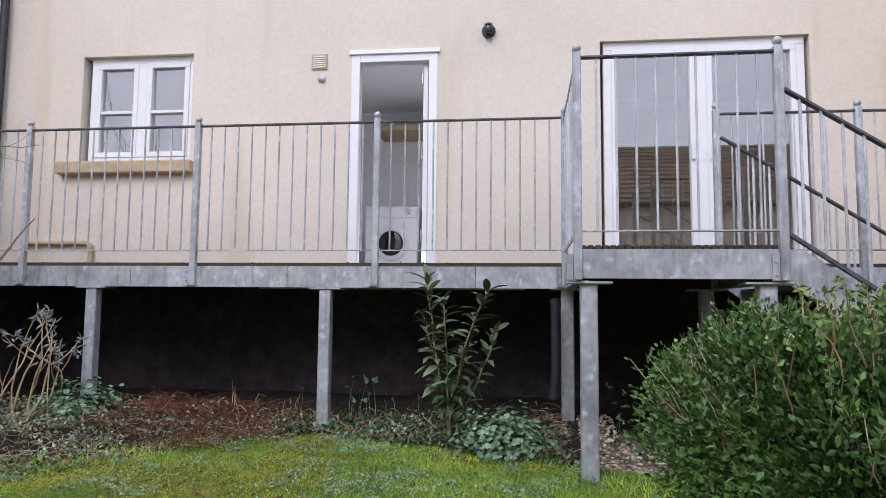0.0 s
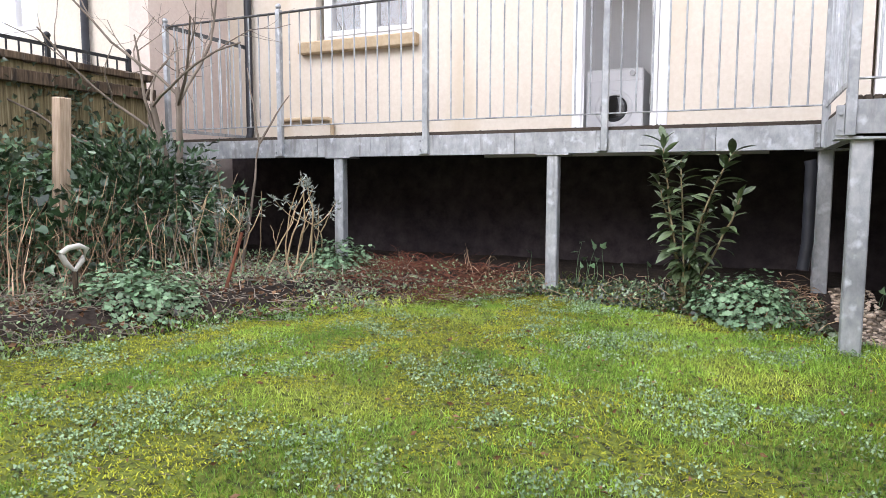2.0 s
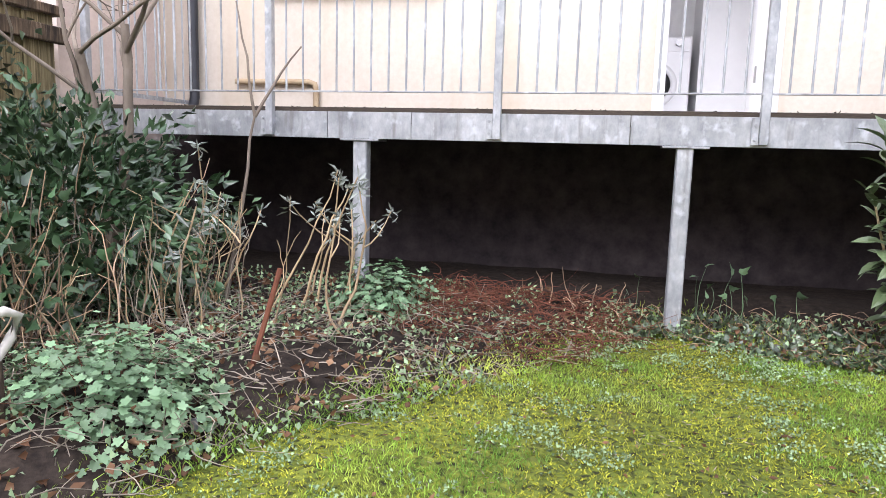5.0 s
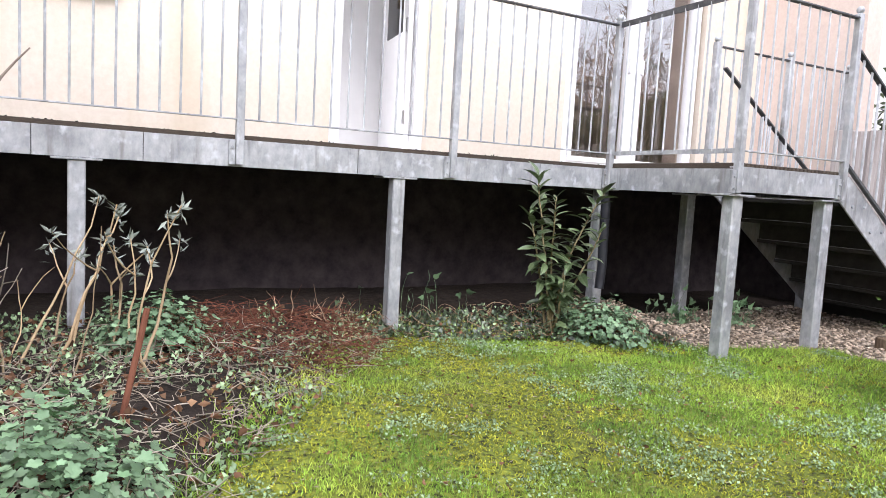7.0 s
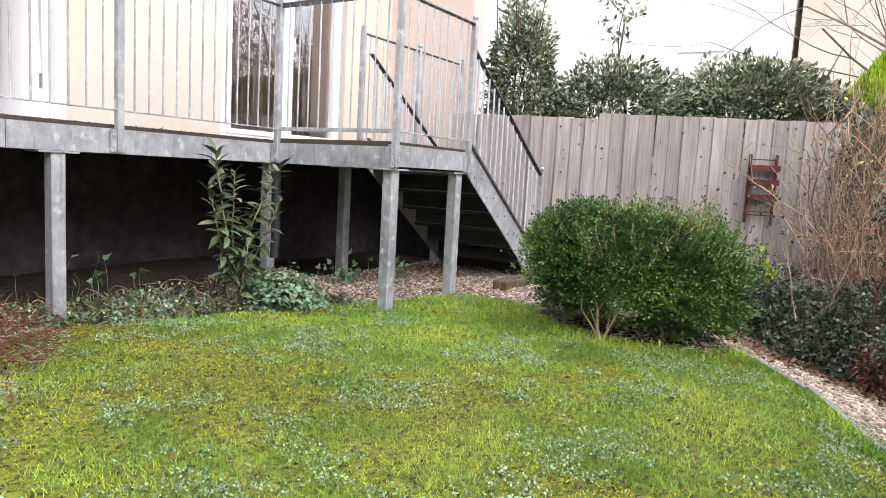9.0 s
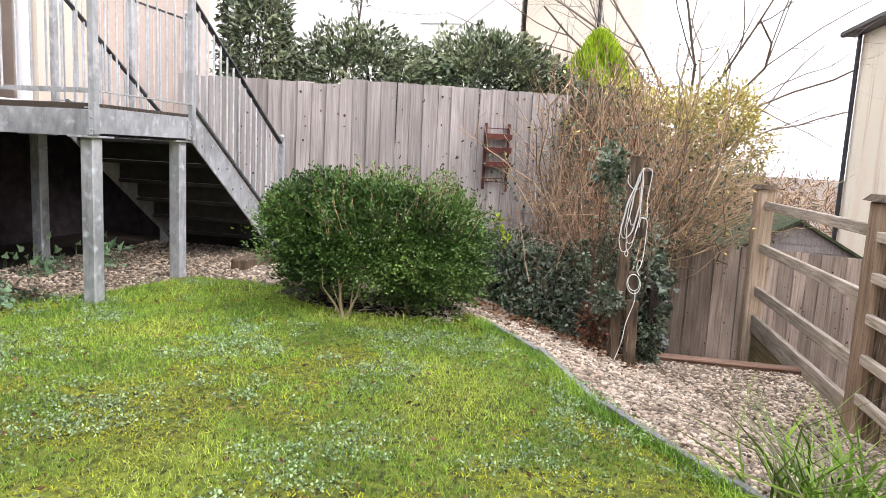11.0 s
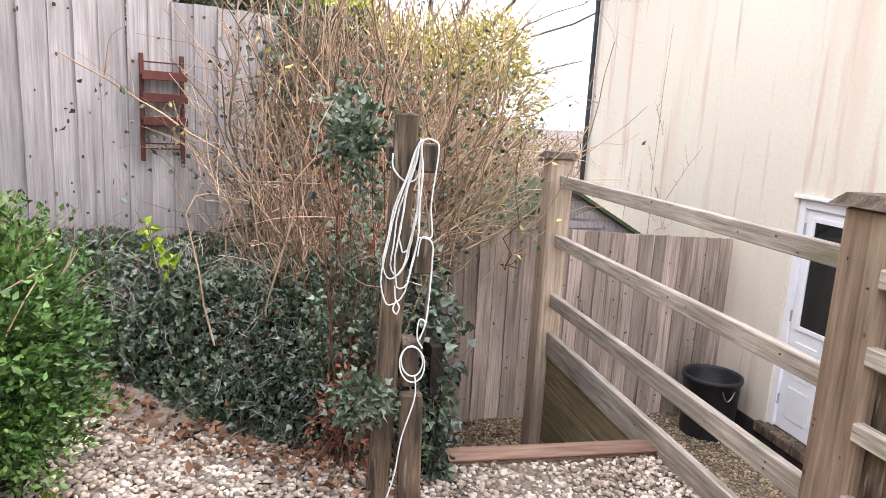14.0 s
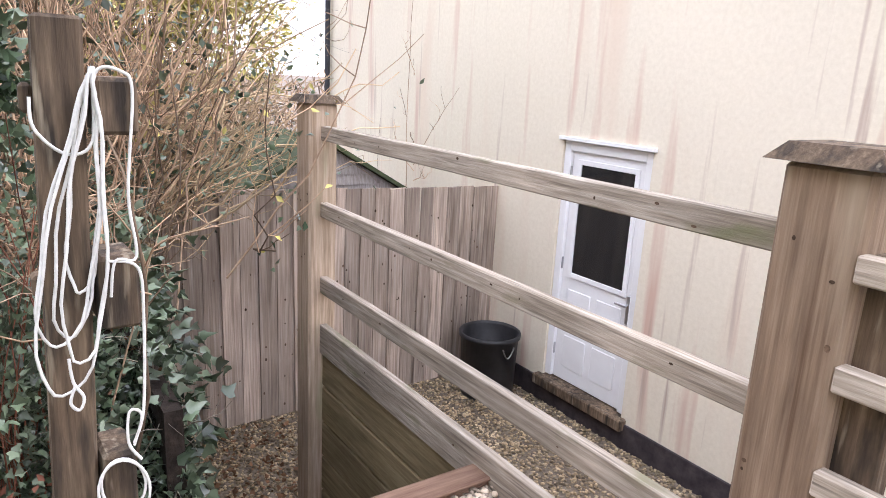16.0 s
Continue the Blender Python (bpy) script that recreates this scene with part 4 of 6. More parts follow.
for x0, x1, z0, z1 in ((3.29, 3.54, -1.28, -1.00), (3.61, 3.86, -1.28, -1.00), (3.29, 3.54, -0.92, -0.60), (3.61, 3.86, -0.92, -0.60)):
    boxpart("moulded_panel", (x0, x1, y0, y0 + 0.008, z0, z1), UPVC, dl, 0.006)
boxpart("handle_plate", (3.215, 3.245, y0, y0 + 0.012, -0.70, -0.48), CHROME, dl, 0.003)
boxpart("handle", (3.22, 3.33, y0 + 0.035, y0 + 0.05, -0.565, -0.545), CHROME, dl, 0.004)
boxpart("handle_neck", (3.222, 3.238, y0 + 0.01, y0 + 0.04, -0.565, -0.545), CHROME, dl, 0.002)
for z in (-1.2, -0.45, 0.3):
    boxpart("hinge", (3.945, 3.965, y0, y0 + 0.02, z, z + 0.10), CHROME, ed, 0.003)
boxpart("drip_head", (3.10, 4.05, YARD_Y - 0.02, YARD_Y + 0.03, 0.60, 0.63), UPVC, ed, 0.004)
boxpart("threshold", (3.08, 4.08, YARD_Y - 0.10, YARD_Y + 0.07, -1.50, -1.41), OLDWOOD, ed, 0.01)
back = bmesh.new()
box(back, 2.9, 4.3, YARD_Y - 1.2, YARD_Y - 1.1, YARD_Z, 1.0)
tagged(part("wall_behind_door", back, DARKROOM), "dim room behind the back door", "wall", "", "structure")
roof = tagged(new("roof_south"), "low brown tiled roof of the house opposite", "roof", "", "structure")
bm = bmesh.new()
for i in range(14):
    a0, a1 = i / 14, (i + 1) / 14
    q = [(-14.3, YARD_Y + 0.18 - 4.3 * a0, 3.22 + 2.3 * a0 + 0.04), (8.75, YARD_Y + 0.18 - 4.3 * a0, 3.22 + 2.3 * a0 + 0.04), (8.75, YARD_Y + 0.18 - 4.3 * a1, 3.22 + 2.3 * a1), (-14.3, YARD_Y + 0.18 - 4.3 * a1, 3.22 + 2.3 * a1)]
    bm.faces.new([bm.verts.new(p) for p in q])
    lo = [(q[0][0], q[0][1], q[0][2] - 0.05), (q[1][0], q[1][1], q[1][2] - 0.05)]
    bm.faces.new([bm.verts.new(p) for p in (lo[0], lo[1], q[1], q[0])])
part("tile_courses", bm, ROOFTILE, roof)
boxpart("soffit", (-14.2, 8.7, YARD_Y, YARD_Y + 0.16, 3.18, 3.22), PIPE, roof, 0.004)
boxpart("gutter", (-14.3, 8.75, YARD_Y + 0.14, YARD_Y + 0.24, 3.18, 3.27), PIPE, roof, 0.02)
# thin climber on the wall
rng = np.random.default_rng(21)
cl = thing("wall_climber", (6.13, YARD_Y + 0.04, YARD_Z), "thin bare climber stems against the rendered wall", "climber")
paths = [stem((0, 0, 0), (0.20, 0, 3.9), rng, 0.008, 0.05, 12), stem((0.9, 0, 0), (0.86, 0, 2.2), rng, 0.006, 0.03, 8)]
for z, dx, dz in ((1.75, -0.8, 0.85), (1.7, 0.4, 0.5), (1.95, 0.3, 0.6), (1.6, -0.4, 0.25), (2.7, 0.25, 0.4)):
    b = np.array([0.20 * z / 3.9, 0.0, z])
    side = stem(b, b + np.array([dx, 0.03, dz]), rng, 0.005, 0.06, 8)
    paths.append(side)
    for k in range(3):
        m = side[int(rng.integers(2, 8))][0]
        paths.append(stem(m, m + np.array([rng.normal() * 0.12, 0.02, rng.uniform(0.02, 0.25)]), rng, 0.003, 0.02, 4))
vs, fs = sweep(paths, 4)
arrays("stem_growth", vs, fs, TWIG, cl)

# ---------------------------------------------------------------- rail fence details, caps and boards
for x, w, top in ((3.26, 0.17, 0.875), (0.70, 0.18, 0.90)):
    bm = bmesh.new()
    box(bm, x - w / 2 - 0.03, x + w / 2 + 0.03, -0.86 - 0.105, -0.86 + 0.105, top, top + 0.025)
    tv = [q for q in bm.verts if q.co.z > top + 0.02]
    for q in tv:
        q.co.x = x + (q.co.x - x) * 0.72
        q.co.y = -0.86 + (q.co.y + 0.86) * 0.72
        q.co.z += 0.012
    part("post_cap", bm, OLDWOOD, rf, "weathered grey post cap")
rng = random.Random(5)
for i, z in enumerate((-0.62, -0.83, -1.04, -1.25, -1.46)):
    boxpart("retaining_board", (0.70, 3.20, -0.90, -0.862, z, z + 0.198), SLEEPER, rf, 0.005)
rf2 = tagged(new("rail_fence"), "timber post and rail fence continuing along the yard", "fence")
rod("post", (0.57, -0.86, YARD_Z + 0.5), (0.57, -0.86, 0.74), (0.09, 0.06), OLDWOOD, rf2)
for z in (0.69, 0.47, 0.245, 0.02, -0.2):
    boxpart("rail", (-3.0, 0.615, -0.81, -0.772, z, z + 0.055), RAILWOOD, rf2, 0.004)
for x in (-1.2, -3.0):
    rod("post", (x, -0.84, -0.6), (x, -0.84, 0.72), (0.09, 0.09), POSTWOOD, rf2)
sl = tagged(new("retaining_sleeper"), "reddish brown timbers edging the gravel above the yard", "sleeper")
boxpart("timber", (1.70, 1.79, -0.93, 0.14, -0.46, -0.365), SLEEPER_R, sl, 0.008)
boxpart("timber", (1.71, 1.79, -0.93, 0.14, -0.62, -0.464), SLEEPER_R, sl, 0.008)
boxpart("capping_board", (1.69, 1.80, -0.94, 0.15, -0.361, -0.345), SLEEPER_R, sl, 0.005, "reddish brown weathered capping board")
tagged(boxpart("retaining_wall", (1.735, 1.79, -0.85, 0.14, YARD_Z, -0.62), SLEEPER, None, 0.004), "timber boards holding the bank above the yard", "retaining wall", "", "structure")
edg = tagged(new("lawn_edging"), "grey timber edging between lawn and gravel", "edging")
for (ax, ay), (bx, by) in zip(EDGE, EDGE[1:]):
    a, b = Vector((ax, ay, -0.035)), Vector((bx, by, -0.02))
    rod("edging_board", a, b, (0.11, 0.03), EDGING, edg)
tagged(boxpart("timber_sleeper", (1.75, 2.65, 3.42, 3.56, -0.03, 0.09), OLDWOOD, None, 0.012), "dark old timber sleeper on the gravel below the steps", "sleeper")

# knots in the boards
rng = random.Random(9)
fd = Vector((FC[0] - FB[0], FC[1] - FB[1], 0)).normalized()
fn = Vector((fd.y, -fd.x, 0))
if fn.x > 0:
    fn = -fn
kn = bpy.data.meshes.new("knot")
bm = bmesh.new()
bmesh.ops.create_circle(bm, cap_ends=True, segments=8, radius=0.011)
bm.to_mesh(kn)
bm.free()
kn.materials.append(KNOT)
fences = [o for o in bpy.data.objects if o.name.startswith("board_fence")]
for k in range(95):
    s = rng.uniform(-0.4, 1.0)
    p = Vector((FB[0], FB[1], 0)) + Vector((FC[0] - FB[0], FC[1] - FB[1], 0)) * s + fn * 0.019
    o = new("knot", kn)
    o.parent = fences[1]
    o.matrix_basis = Matrix.Translation((p.x, p.y, rng.uniform(0.2, 1.68))) @ fn.to_track_quat("Z", "Y").to_matrix().to_4x4() @ Matrix.Diagonal((rng.uniform(0.5, 1.1), rng.uniform(0.5, 1.5), 1, 1))

for k in range(20):
    x, w = ((0.70, 0.18), (3.26, 0.17))[k % 2]
    o = new("knot", kn)
    o.parent = rf
    o.matrix_basis = Matrix.Translation((x + rng.uniform(-0.4, 0.4) * w, -0.86 + 0.0765, rng.uniform(-0.1, 0.82))) @ Matrix.Rotation(radians(-90), 4, "X") @ Matrix.Diagonal((rng.uniform(0.3, 0.7), rng.uniform(0.3, 0.8), 1, 1))
for k in range(95):
    o = new("knot", kn)
    o.parent = fences[2]
    o.matrix_basis = Matrix.Translation((4.776, rng.uniform(YARD_Y + 0.1, -0.2), rng.uniform(YARD_Z + 0.1, 0.05))) @ Matrix.Rotation(radians(-90), 4, "Y") @ Matrix.Diagonal((rng.uniform(0.5, 1.2), rng.uniform(0.4, 0.8), 1, 1))
for k in range(22):
    z = (0.73, 0.346, -0.05, -0.35)[k % 4] + rng.uniform(-0.022, 0.022)
    o = new("knot", kn)
    o.parent = rf
    o.matrix_basis = Matrix.Translation((rng.uniform(0.9, 3.1), -0.8435, z)) @ Matrix.Rotation(radians(-90), 4, "X") @ Matrix.Diagonal((rng.uniform(0.3, 0.8), rng.uniform(0.25, 0.6), 1, 1))
# shelf rack hung on the fence
SP = Vector((FC[0], FC[1], 0)) - fd * 0.84
rack = thing("hanging_shelf_rack", (SP.x + fn.x * 0.03, SP.y + fn.y * 0.03, 0), "small red-brown wooden shelf rack hung on the fence", "shelf rack", turn=math.degrees(math.atan2(fd.y, fd.x)))
for s in (-0.13, 0.13):
    boxpart("upright", (s - 0.014, s + 0.014, -0.03, 0.0, 0.66 if s > 0 else 0.68, 1.40), REDWOOD, rack, 0.004)
for z in (1.255, 1.11, 0.955):
    boxpart("shelf", (-0.145, 0.145, -0.11, 0.0, z, z + 0.018), REDWOOD, rack, 0.003)
    boxpart("shelf_lip", (-0.145, 0.145, -0.118, -0.11, z - 0.03, z + 0.03), REDWOOD, rack, 0.003)
for z in (1.345, 0.80, 0.765):
    part("rod", tube(bmesh.new(), (-0.13, -0.02, z), (0.13, -0.02, z), 0.005, sides=6), REDWOOD, rack)
for i in range(9):
    part("peg", tube(bmesh.new(), (-0.11 + i * 0.027, -0.02, 0.765), (-0.11 + i * 0.027, -0.02, 0.80), 0.003, sides=5), TWIG_TAN, rack)

# ---------------------------------------------------------------- cleat post with washing line
cp = thing("line_post", (1.37, 0.43, -0.40), "old dark timber post with wooden cleats", "post")
bm = box(bmesh.new(), -0.035, 0.035, -0.037, 0.037, 0, 1.49, 0.006)
for q in bm.verts:
    q.co.y += 0.050 - 0.037 * q.co.z
part("post", bm, OLDWOOD, cp)
bm = box(bmesh.new(), -0.085, -0.040, -0.105, -0.025, 0.0, 0.53, 0.008)
for q in bm.verts:
    q.co.y += 0.012 * q.co.z / 0.5
part("stub_post", bm, OLDWOOD, cp)
for y0, y1, z0, z1 in ((-0.112, -0.046, 1.30, 1.395), (-0.098, -0.032, 0.955, 1.09), (-0.072, -0.016, 0.55, 0.71)):
    part("cleat", box(bmesh.new(), -0.066, 0.045, y0, y1, z0, z1, 0.007, Matrix.Rotation(radians(2), 4, "Z")), OLDWOOD, cp)
for y0, y1, z0, z1 in ((0.036, 0.056, 1.33, 1.38), (0.046, 0.064, 1.01, 1.05)):
    part("cleat", box(bmesh.new(), 0.0, 0.05, y0, y1, z0, z1, 0.006), OLDWOOD, cp)
rope = thing("washing_line_rope", (1.37, 0.43, -0.40), "white washing line rope coiled over the cleats", "rope")
rng = np.random.default_rng(31)
paths = []
for drop, lean, w, x in ((0.46, 0.064, 0.040, -0.060), (0.47, 0.084, 0.054, -0.066), (0.56, 0.080, 0.066, -0.072), (0.38, 0.040, 0.032, -0.058), (0.50, 0.050, 0.042, -0.078)):
    pts = []
    for k in range(33):
        a = 2 * math.pi * k / 32
        d = (1 - math.cos(a)) / 2
        pts.append((np.array([x + 0.004 * math.sin(5 * a + drop * 40), -0.045 + lean * d + w * math.copysign(abs(math.sin(a)) ** 0.85, math.sin(a)) * d ** 0.55 + 0.003 * math.sin(7 * a + x * 900), 1.41 - drop * d]), 0.0029))
    paths.append(pts)


def loose(*ps):
    """A smooth length of rope through a few places."""
    out = []
    q = [np.array(p, dtype=float) for p in (ps[0], *ps, ps[-1])]
    for i in range(1, len(q) - 2):
        for f in np.linspace(0, 1, 6, endpoint=False):
            out.append((0.5 * (2 * q[i] + (q[i + 1] - q[i - 1]) * f + (2 * q[i - 1] - 5 * q[i] + 4 * q[i + 1] - q[i + 2]) * f ** 2 + (3 * q[i] - q[i - 1] - 3 * q[i + 1] + q[i + 2]) * f ** 3), 0.0029))
    out.append((q[-1], 0.0029))
    return out


paths.append(loose((-0.055, 0.045, 1.36), (-0.06, 0.042, 1.31), (-0.06, 0.0, 1.27), (-0.06, -0.04, 1.29), (-0.065, -0.05, 1.40), (-0.068, -0.09, 1.405), (-0.07, -0.104, 1.37), (-0.07, -0.088, 1.20), (-0.072, -0.095, 1.09), (-0.075, -0.06, 1.085), (-0.07, -0.05, 1.02)))
paths.append(loose((-0.07, -0.05, 1.085), (-0.078, -0.095, 1.07), (-0.075, -0.10, 0.98), (-0.078, -0.090, 0.80), (-0.08, -0.070, 0.735)))
for q in range(2):
    paths.append([(np.array([-0.075 - 0.006 * q, -0.048 + (0.038 + 0.006 * q) * math.cos(a), 0.650 - 0.010 * q + (0.055 + 0.010 * q) * math.sin(a + 0.12)]), 0.0029) for a in np.linspace(0, 2 * math.pi, 25)])
paths.append(loose((-0.08, -0.07, 0.73), (-0.085, -0.085, 0.79), (-0.082, -0.065, 0.80), (-0.085, -0.06, 0.74), (-0.085, -0.08, 0.70)))
paths.append(loose((-0.08, -0.06, 0.60), (-0.095, -0.06, 0.52), (-0.10, -0.02, 0.38), (-0.10, 0.0, 0.24), (-0.11, 0.035, 0.12), (-0.12, 0.06, 0.015)))
paths.append(loose((-0.078, 0.024, 0.92), (-0.078, 0.020, 0.875), (-0.08, 0.006, 0.845), (-0.08, 0.014, 0.822), (-0.08, 0.027, 0.838), (-0.078, 0.018, 0.868)))
vs, fs = sweep(paths, 6)
arrays("rope_coil", vs, fs, ROPE, rope, smooth=True)

# bin in the yard
bn = thing("dustbin", (4.36, -2.96, YARD_Z), "black plastic dustbin standing open on the yard gravel", "dustbin")
prof = [(0.0, 0.0), (0.225, 0.0), (0.232, 0.02), (0.250, 0.53), (0.268, 0.535), (0.268, 0.57), (0.252, 0.575), (0.242, 0.55), (0.215, 0.06), (0.0, 0.05)]
n = 28
vs = [(r * math.cos(2 * math.pi * i / n), r * math.sin(2 * math.pi * i / n), z) for r, z in prof for i in range(n)]
fs = [(a * n + i, a * n + (i + 1) % n, (a + 1) * n + (i + 1) % n, (a + 1) * n + i) for a in range(len(prof) - 1) for i in range(n)]
arrays("bin_body", vs, fs, BINMAT, bn, smooth=True)
vs, fs = sweep([[(np.array([-0.262, -0.06 + 0.12 * k / 8, 0.50 - 0.09 * math.sin(math.pi * k / 8)]), 0.006) for k in range(9)]], 6)
arrays("bin_handle", vs, fs, CHROME, bn, "thin wire handle", True)

# shed behind the yard fence
shed = thing("garden_shed", (5.07, -1.71, -1.2), "small timber garden shed with a mossy felt roof", "shed")
gz0 = 1.25
for i in range(5):
    bm = bmesh.new()
    z0 = gz0 + i * 0.085
    hw = 0.75 - (i * 0.085) * 1.76
    hw2 = max(0.02, hw - 0.085 * 1.76)
    q = [(-0.012, -hw, z0), (-0.012, hw, z0), (0.004, hw2, z0 + 0.088), (0.004, -hw2, z0 + 0.088)]
    bk = [(0.03, p[1], p[2]) for p in q]
    f1 = [bm.verts.new(p) for p in q]
    f2 = [bm.verts.new(p) for p in bk]
    bm.faces.new(f1)
    bm.faces.new(f2[::-1])
    for k in range(4):
        bm.faces.new((f1[k], f2[k], f2[(k + 1) % 4], f1[(k + 1) % 4]))
    bmesh.ops.recalc_face_normals(bm, faces=bm.faces)
    part("gable_board", bm, FENCE, shed)
part("body", box(bmesh.new(), 0.0, 1.7, -0.73, 0.73, -0.45, 1.25), FENCE, shed)
for sgn in (-1, 1):
    bm = bmesh.new()
    ps = [(-0.10, 0, 1.715), (1.85, 0, 1.715), (1.85, sgn * 0.84, 1.238), (-0.10, sgn * 0.84, 1.238)]
    f1 = [bm.verts.new(p) for p in ps]
    f2 = [bm.verts.new((p[0], p[1], p[2] - 0.035)) for p in ps]
    bm.faces.new(f1)
    bm.faces.new(f2[::-1])
    for k in range(4):
        bm.faces.new((f1[k], f2[k], f2[(k + 1) % 4], f1[(k + 1) % 4]))
    bmesh.ops.recalc_face_normals(bm, faces=bm.faces)
    part("roof_panel", bm, FELT, shed, "mossy green felt")

# ---------------------------------------------------------------- left boundary
lf = fences[3]
boxpart("cap_rail", (-5.36, -5.24, 0.2, 4.75, 1.742, 1.80), OLDWOOD, lf, 0.006)
boxpart("cross_rail", (-5.275, -5.225, 0.2, 4.75, 1.57, 1.67), OLDWOOD, lf, 0.006)
ir = tagged(new("iron_railing"), "black iron railing with ball finials beyond the fence", "railing")
boxpart("plinth", (-5.75, -5.45, 0.3, 4.8, 0.0, 1.62), WHITE_R, ir, 0.004)
rod("top_rail", (-5.6, 4.8, 1.97), (-5.6, 0.5, 1.97), (0.03, 0.012), IRON, ir)
rod("bottom_rail", (-5.6, 4.8, 1.68), (-5.6, 0.5, 1.68), (0.03, 0.012), IRON, ir)
for i in range(40):
    y = 4.75 - i * 0.105
    rod("baluster", (-5.6, y, 1.62), (-5.6, y, 1.97), 0.008, IRON, ir)
for y in (4.78, 3.95, 2.95, 1.95):
    rod("post", (-5.6, y, 1.62), (-5.6, y, 2.03), (0.035, 0.035), IRON, ir)
    bm = bmesh.new()
    bmesh.ops.create_uvsphere(bm, u_segments=10, v_segments=6, radius=0.03, matrix=Matrix.Translation((-5.6, y, 2.05)))
    part("finial", bm, IRON, ir, "", True)
tagged(rod("fence_post", (-4.39, 3.07, 0.0), (-4.30, 3.08, 1.37), (0.088, 0.085), POST_PALE), "bare softwood post standing in the bed", "post")
sp = thing("garden_spade", (-3.56, 2.55, -0.05), "garden spade with a pale plastic handle stuck in the bed", "spade", turn=75)
vs, fs = sweep([[(np.array(p), 0.016) for p in ((-0.07, 0, 0.47), (-0.03, 0, 0.50), (0.03, 0, 0.51), (0.07, 0, 0.49), (0.045, 0, 0.43), (0.0, 0, 0.37), (-0.045, 0, 0.42), (-0.07, 0, 0.47))]], 8)
arrays("grip", vs, fs, TUBGREY, sp, "pale plastic D-shaped grip", True)
part("shaft", tube(bmesh.new(), (0, 0, 0.0), (0, 0, 0.38), 0.015), OLDWOOD, sp)
tagged(rod("rusty_stake", (-3.16, 3.24, 0.0), (-3.05, 3.34, 0.50), 0.011, TWIG_RED), "thin rusty stake leaning in the bed", "stake")
tagged(boxpart("plant_label", (-3.09, -3.066, 2.80, 2.804, -0.02, 0.10), EDGING, None, 0), "grey plastic plant label stuck in the bed", "plant label")

# ---------------------------------------------------------------- plants of the bed
rng = np.random.default_rng(41)


def gz_at(P):
    return np.array([height(x, y) for x, y in P[:, :2]])


def lobed(name, places, up, size, mat, parent, rng):
    """Leaves of five toothed lobes, tilted a little, as of a geranium."""
    vs, fs = [], []
    for p, u in zip(places, up):
        u = u / np.linalg.norm(u)
        a = np.cross(u, rng.normal(size=3))
        a /= np.linalg.norm(a)
        b = np.cross(u, a)
        s = size * rng.uniform(0.6, 1.2)
        base = len(vs)
        vs.append(p)
        for k in range(15):
            t = 2 * math.pi * k / 15
            r = s * (0.66, 1.0, 0.94)[k % 3] * rng.uniform(0.9, 1.1)
            vs.append(p + (a * math.cos(t) + b * math.sin(t)) * r + u * s * (0.10, 0.24, 0.20)[k % 3])
        fs += [(base, base + 1 + k, base + 1 + (k + 1) % 15) for k in range(15)]
    return arrays(name, vs, fs, mat, parent)


def geranium(at, r, h, n, label, seed):
    g = np.random.default_rng(seed)
    t = thing("geranium", at, label, "plant", "geraniums in the bed")
    d = g.normal(size=(n, 3))
    d[:, 2] = np.abs(d[:, 2])
    d /= np.linalg.norm(d, axis=1)[:, None]
    k = np.array([1 + 0.42 * noise.noise(Vector(v) * 3.2 + Vector(at)) for v in d]) * g.uniform(0.55, 1.0, n)
    P = d * np.array([r, r, h]) * k[:, None]
    lobed("foliage", P, d * 0.7 + np.array([0, 0, 0.8]) + g.normal(size=(n, 3)) * 0.38, 0.0185, LEAF_GER, t, g)
    paths = [stem((0, 0, 0), p * 0.97, g, 0.0025, 0.03, 4) for p in P[:: max(1, n // 90)]]
    vs, fs = sweep(paths, 4)
    arrays("stem_growth", vs, fs, TWIG_RED, t)
    return t


geranium((-3.41, 2.85, 0.0), 0.42, 0.34, 2300, "low mound of pale green geranium leaves", 1)
geranium((-2.95, 4.28, 0.08), 0.30, 0.32, 1200, "small mound of geranium leaves beside the column", 2)
geranium((-0.14, 4.32, 0.02), 0.34, 0.27, 1200, "spreading mound of geranium leaves at the lawn's edge", 3)

# cherry laurel with separate large leaves
lau = thing("laurel_shrub", (-0.47, 4.42, 0.05), "young laurel with long upright leaves before the walkway", "shrub")
lm = []
for k in range(3):
    L, W = (0.112, 0.038) if k < 2 else (0.140, 0.054)
    vs = [(0, 0, 0)]
    prof = ((0.25, 0.75), (0.5, 1.0), (0.78, 0.7))
    for s, w in prof:
        z = -0.10 * L * (s * 2) ** 2 * (0.5 + 0.4 * k)
        vs += [(L * s, W * w / 2, z + 0.006), (L * s, 0, z), (L * s, -W * w / 2, z + 0.006)]
    vs.append((L, 0, -0.10 * L * 4 * (0.5 + 0.4 * k)))
    fs = [(0, 2, 1), (0, 3, 2), (1, 2, 5, 4), (2, 3, 6, 5), (4, 5, 8, 7), (5, 6, 9, 8), (7, 8, 10), (8, 9, 10)]
    me = bpy.data.meshes.new("leaf")
    me.from_pydata(vs, [], fs)
    me.materials.append(LEAF_LAUREL)
    lm.append(me)
tips = [(-0.17, 0.02, 1.04, 62), (-0.05, -0.04, 0.90, 48), (0.24, -0.16, 0.95, 56), (0.12, -0.02, 0.62, 32), (-0.02, -0.14, 0.40, 22), (-0.20, 0.04, 0.80, 30), (0.30, -0.10, 0.70, 30)]
paths = []
g = np.random.default_rng(7)
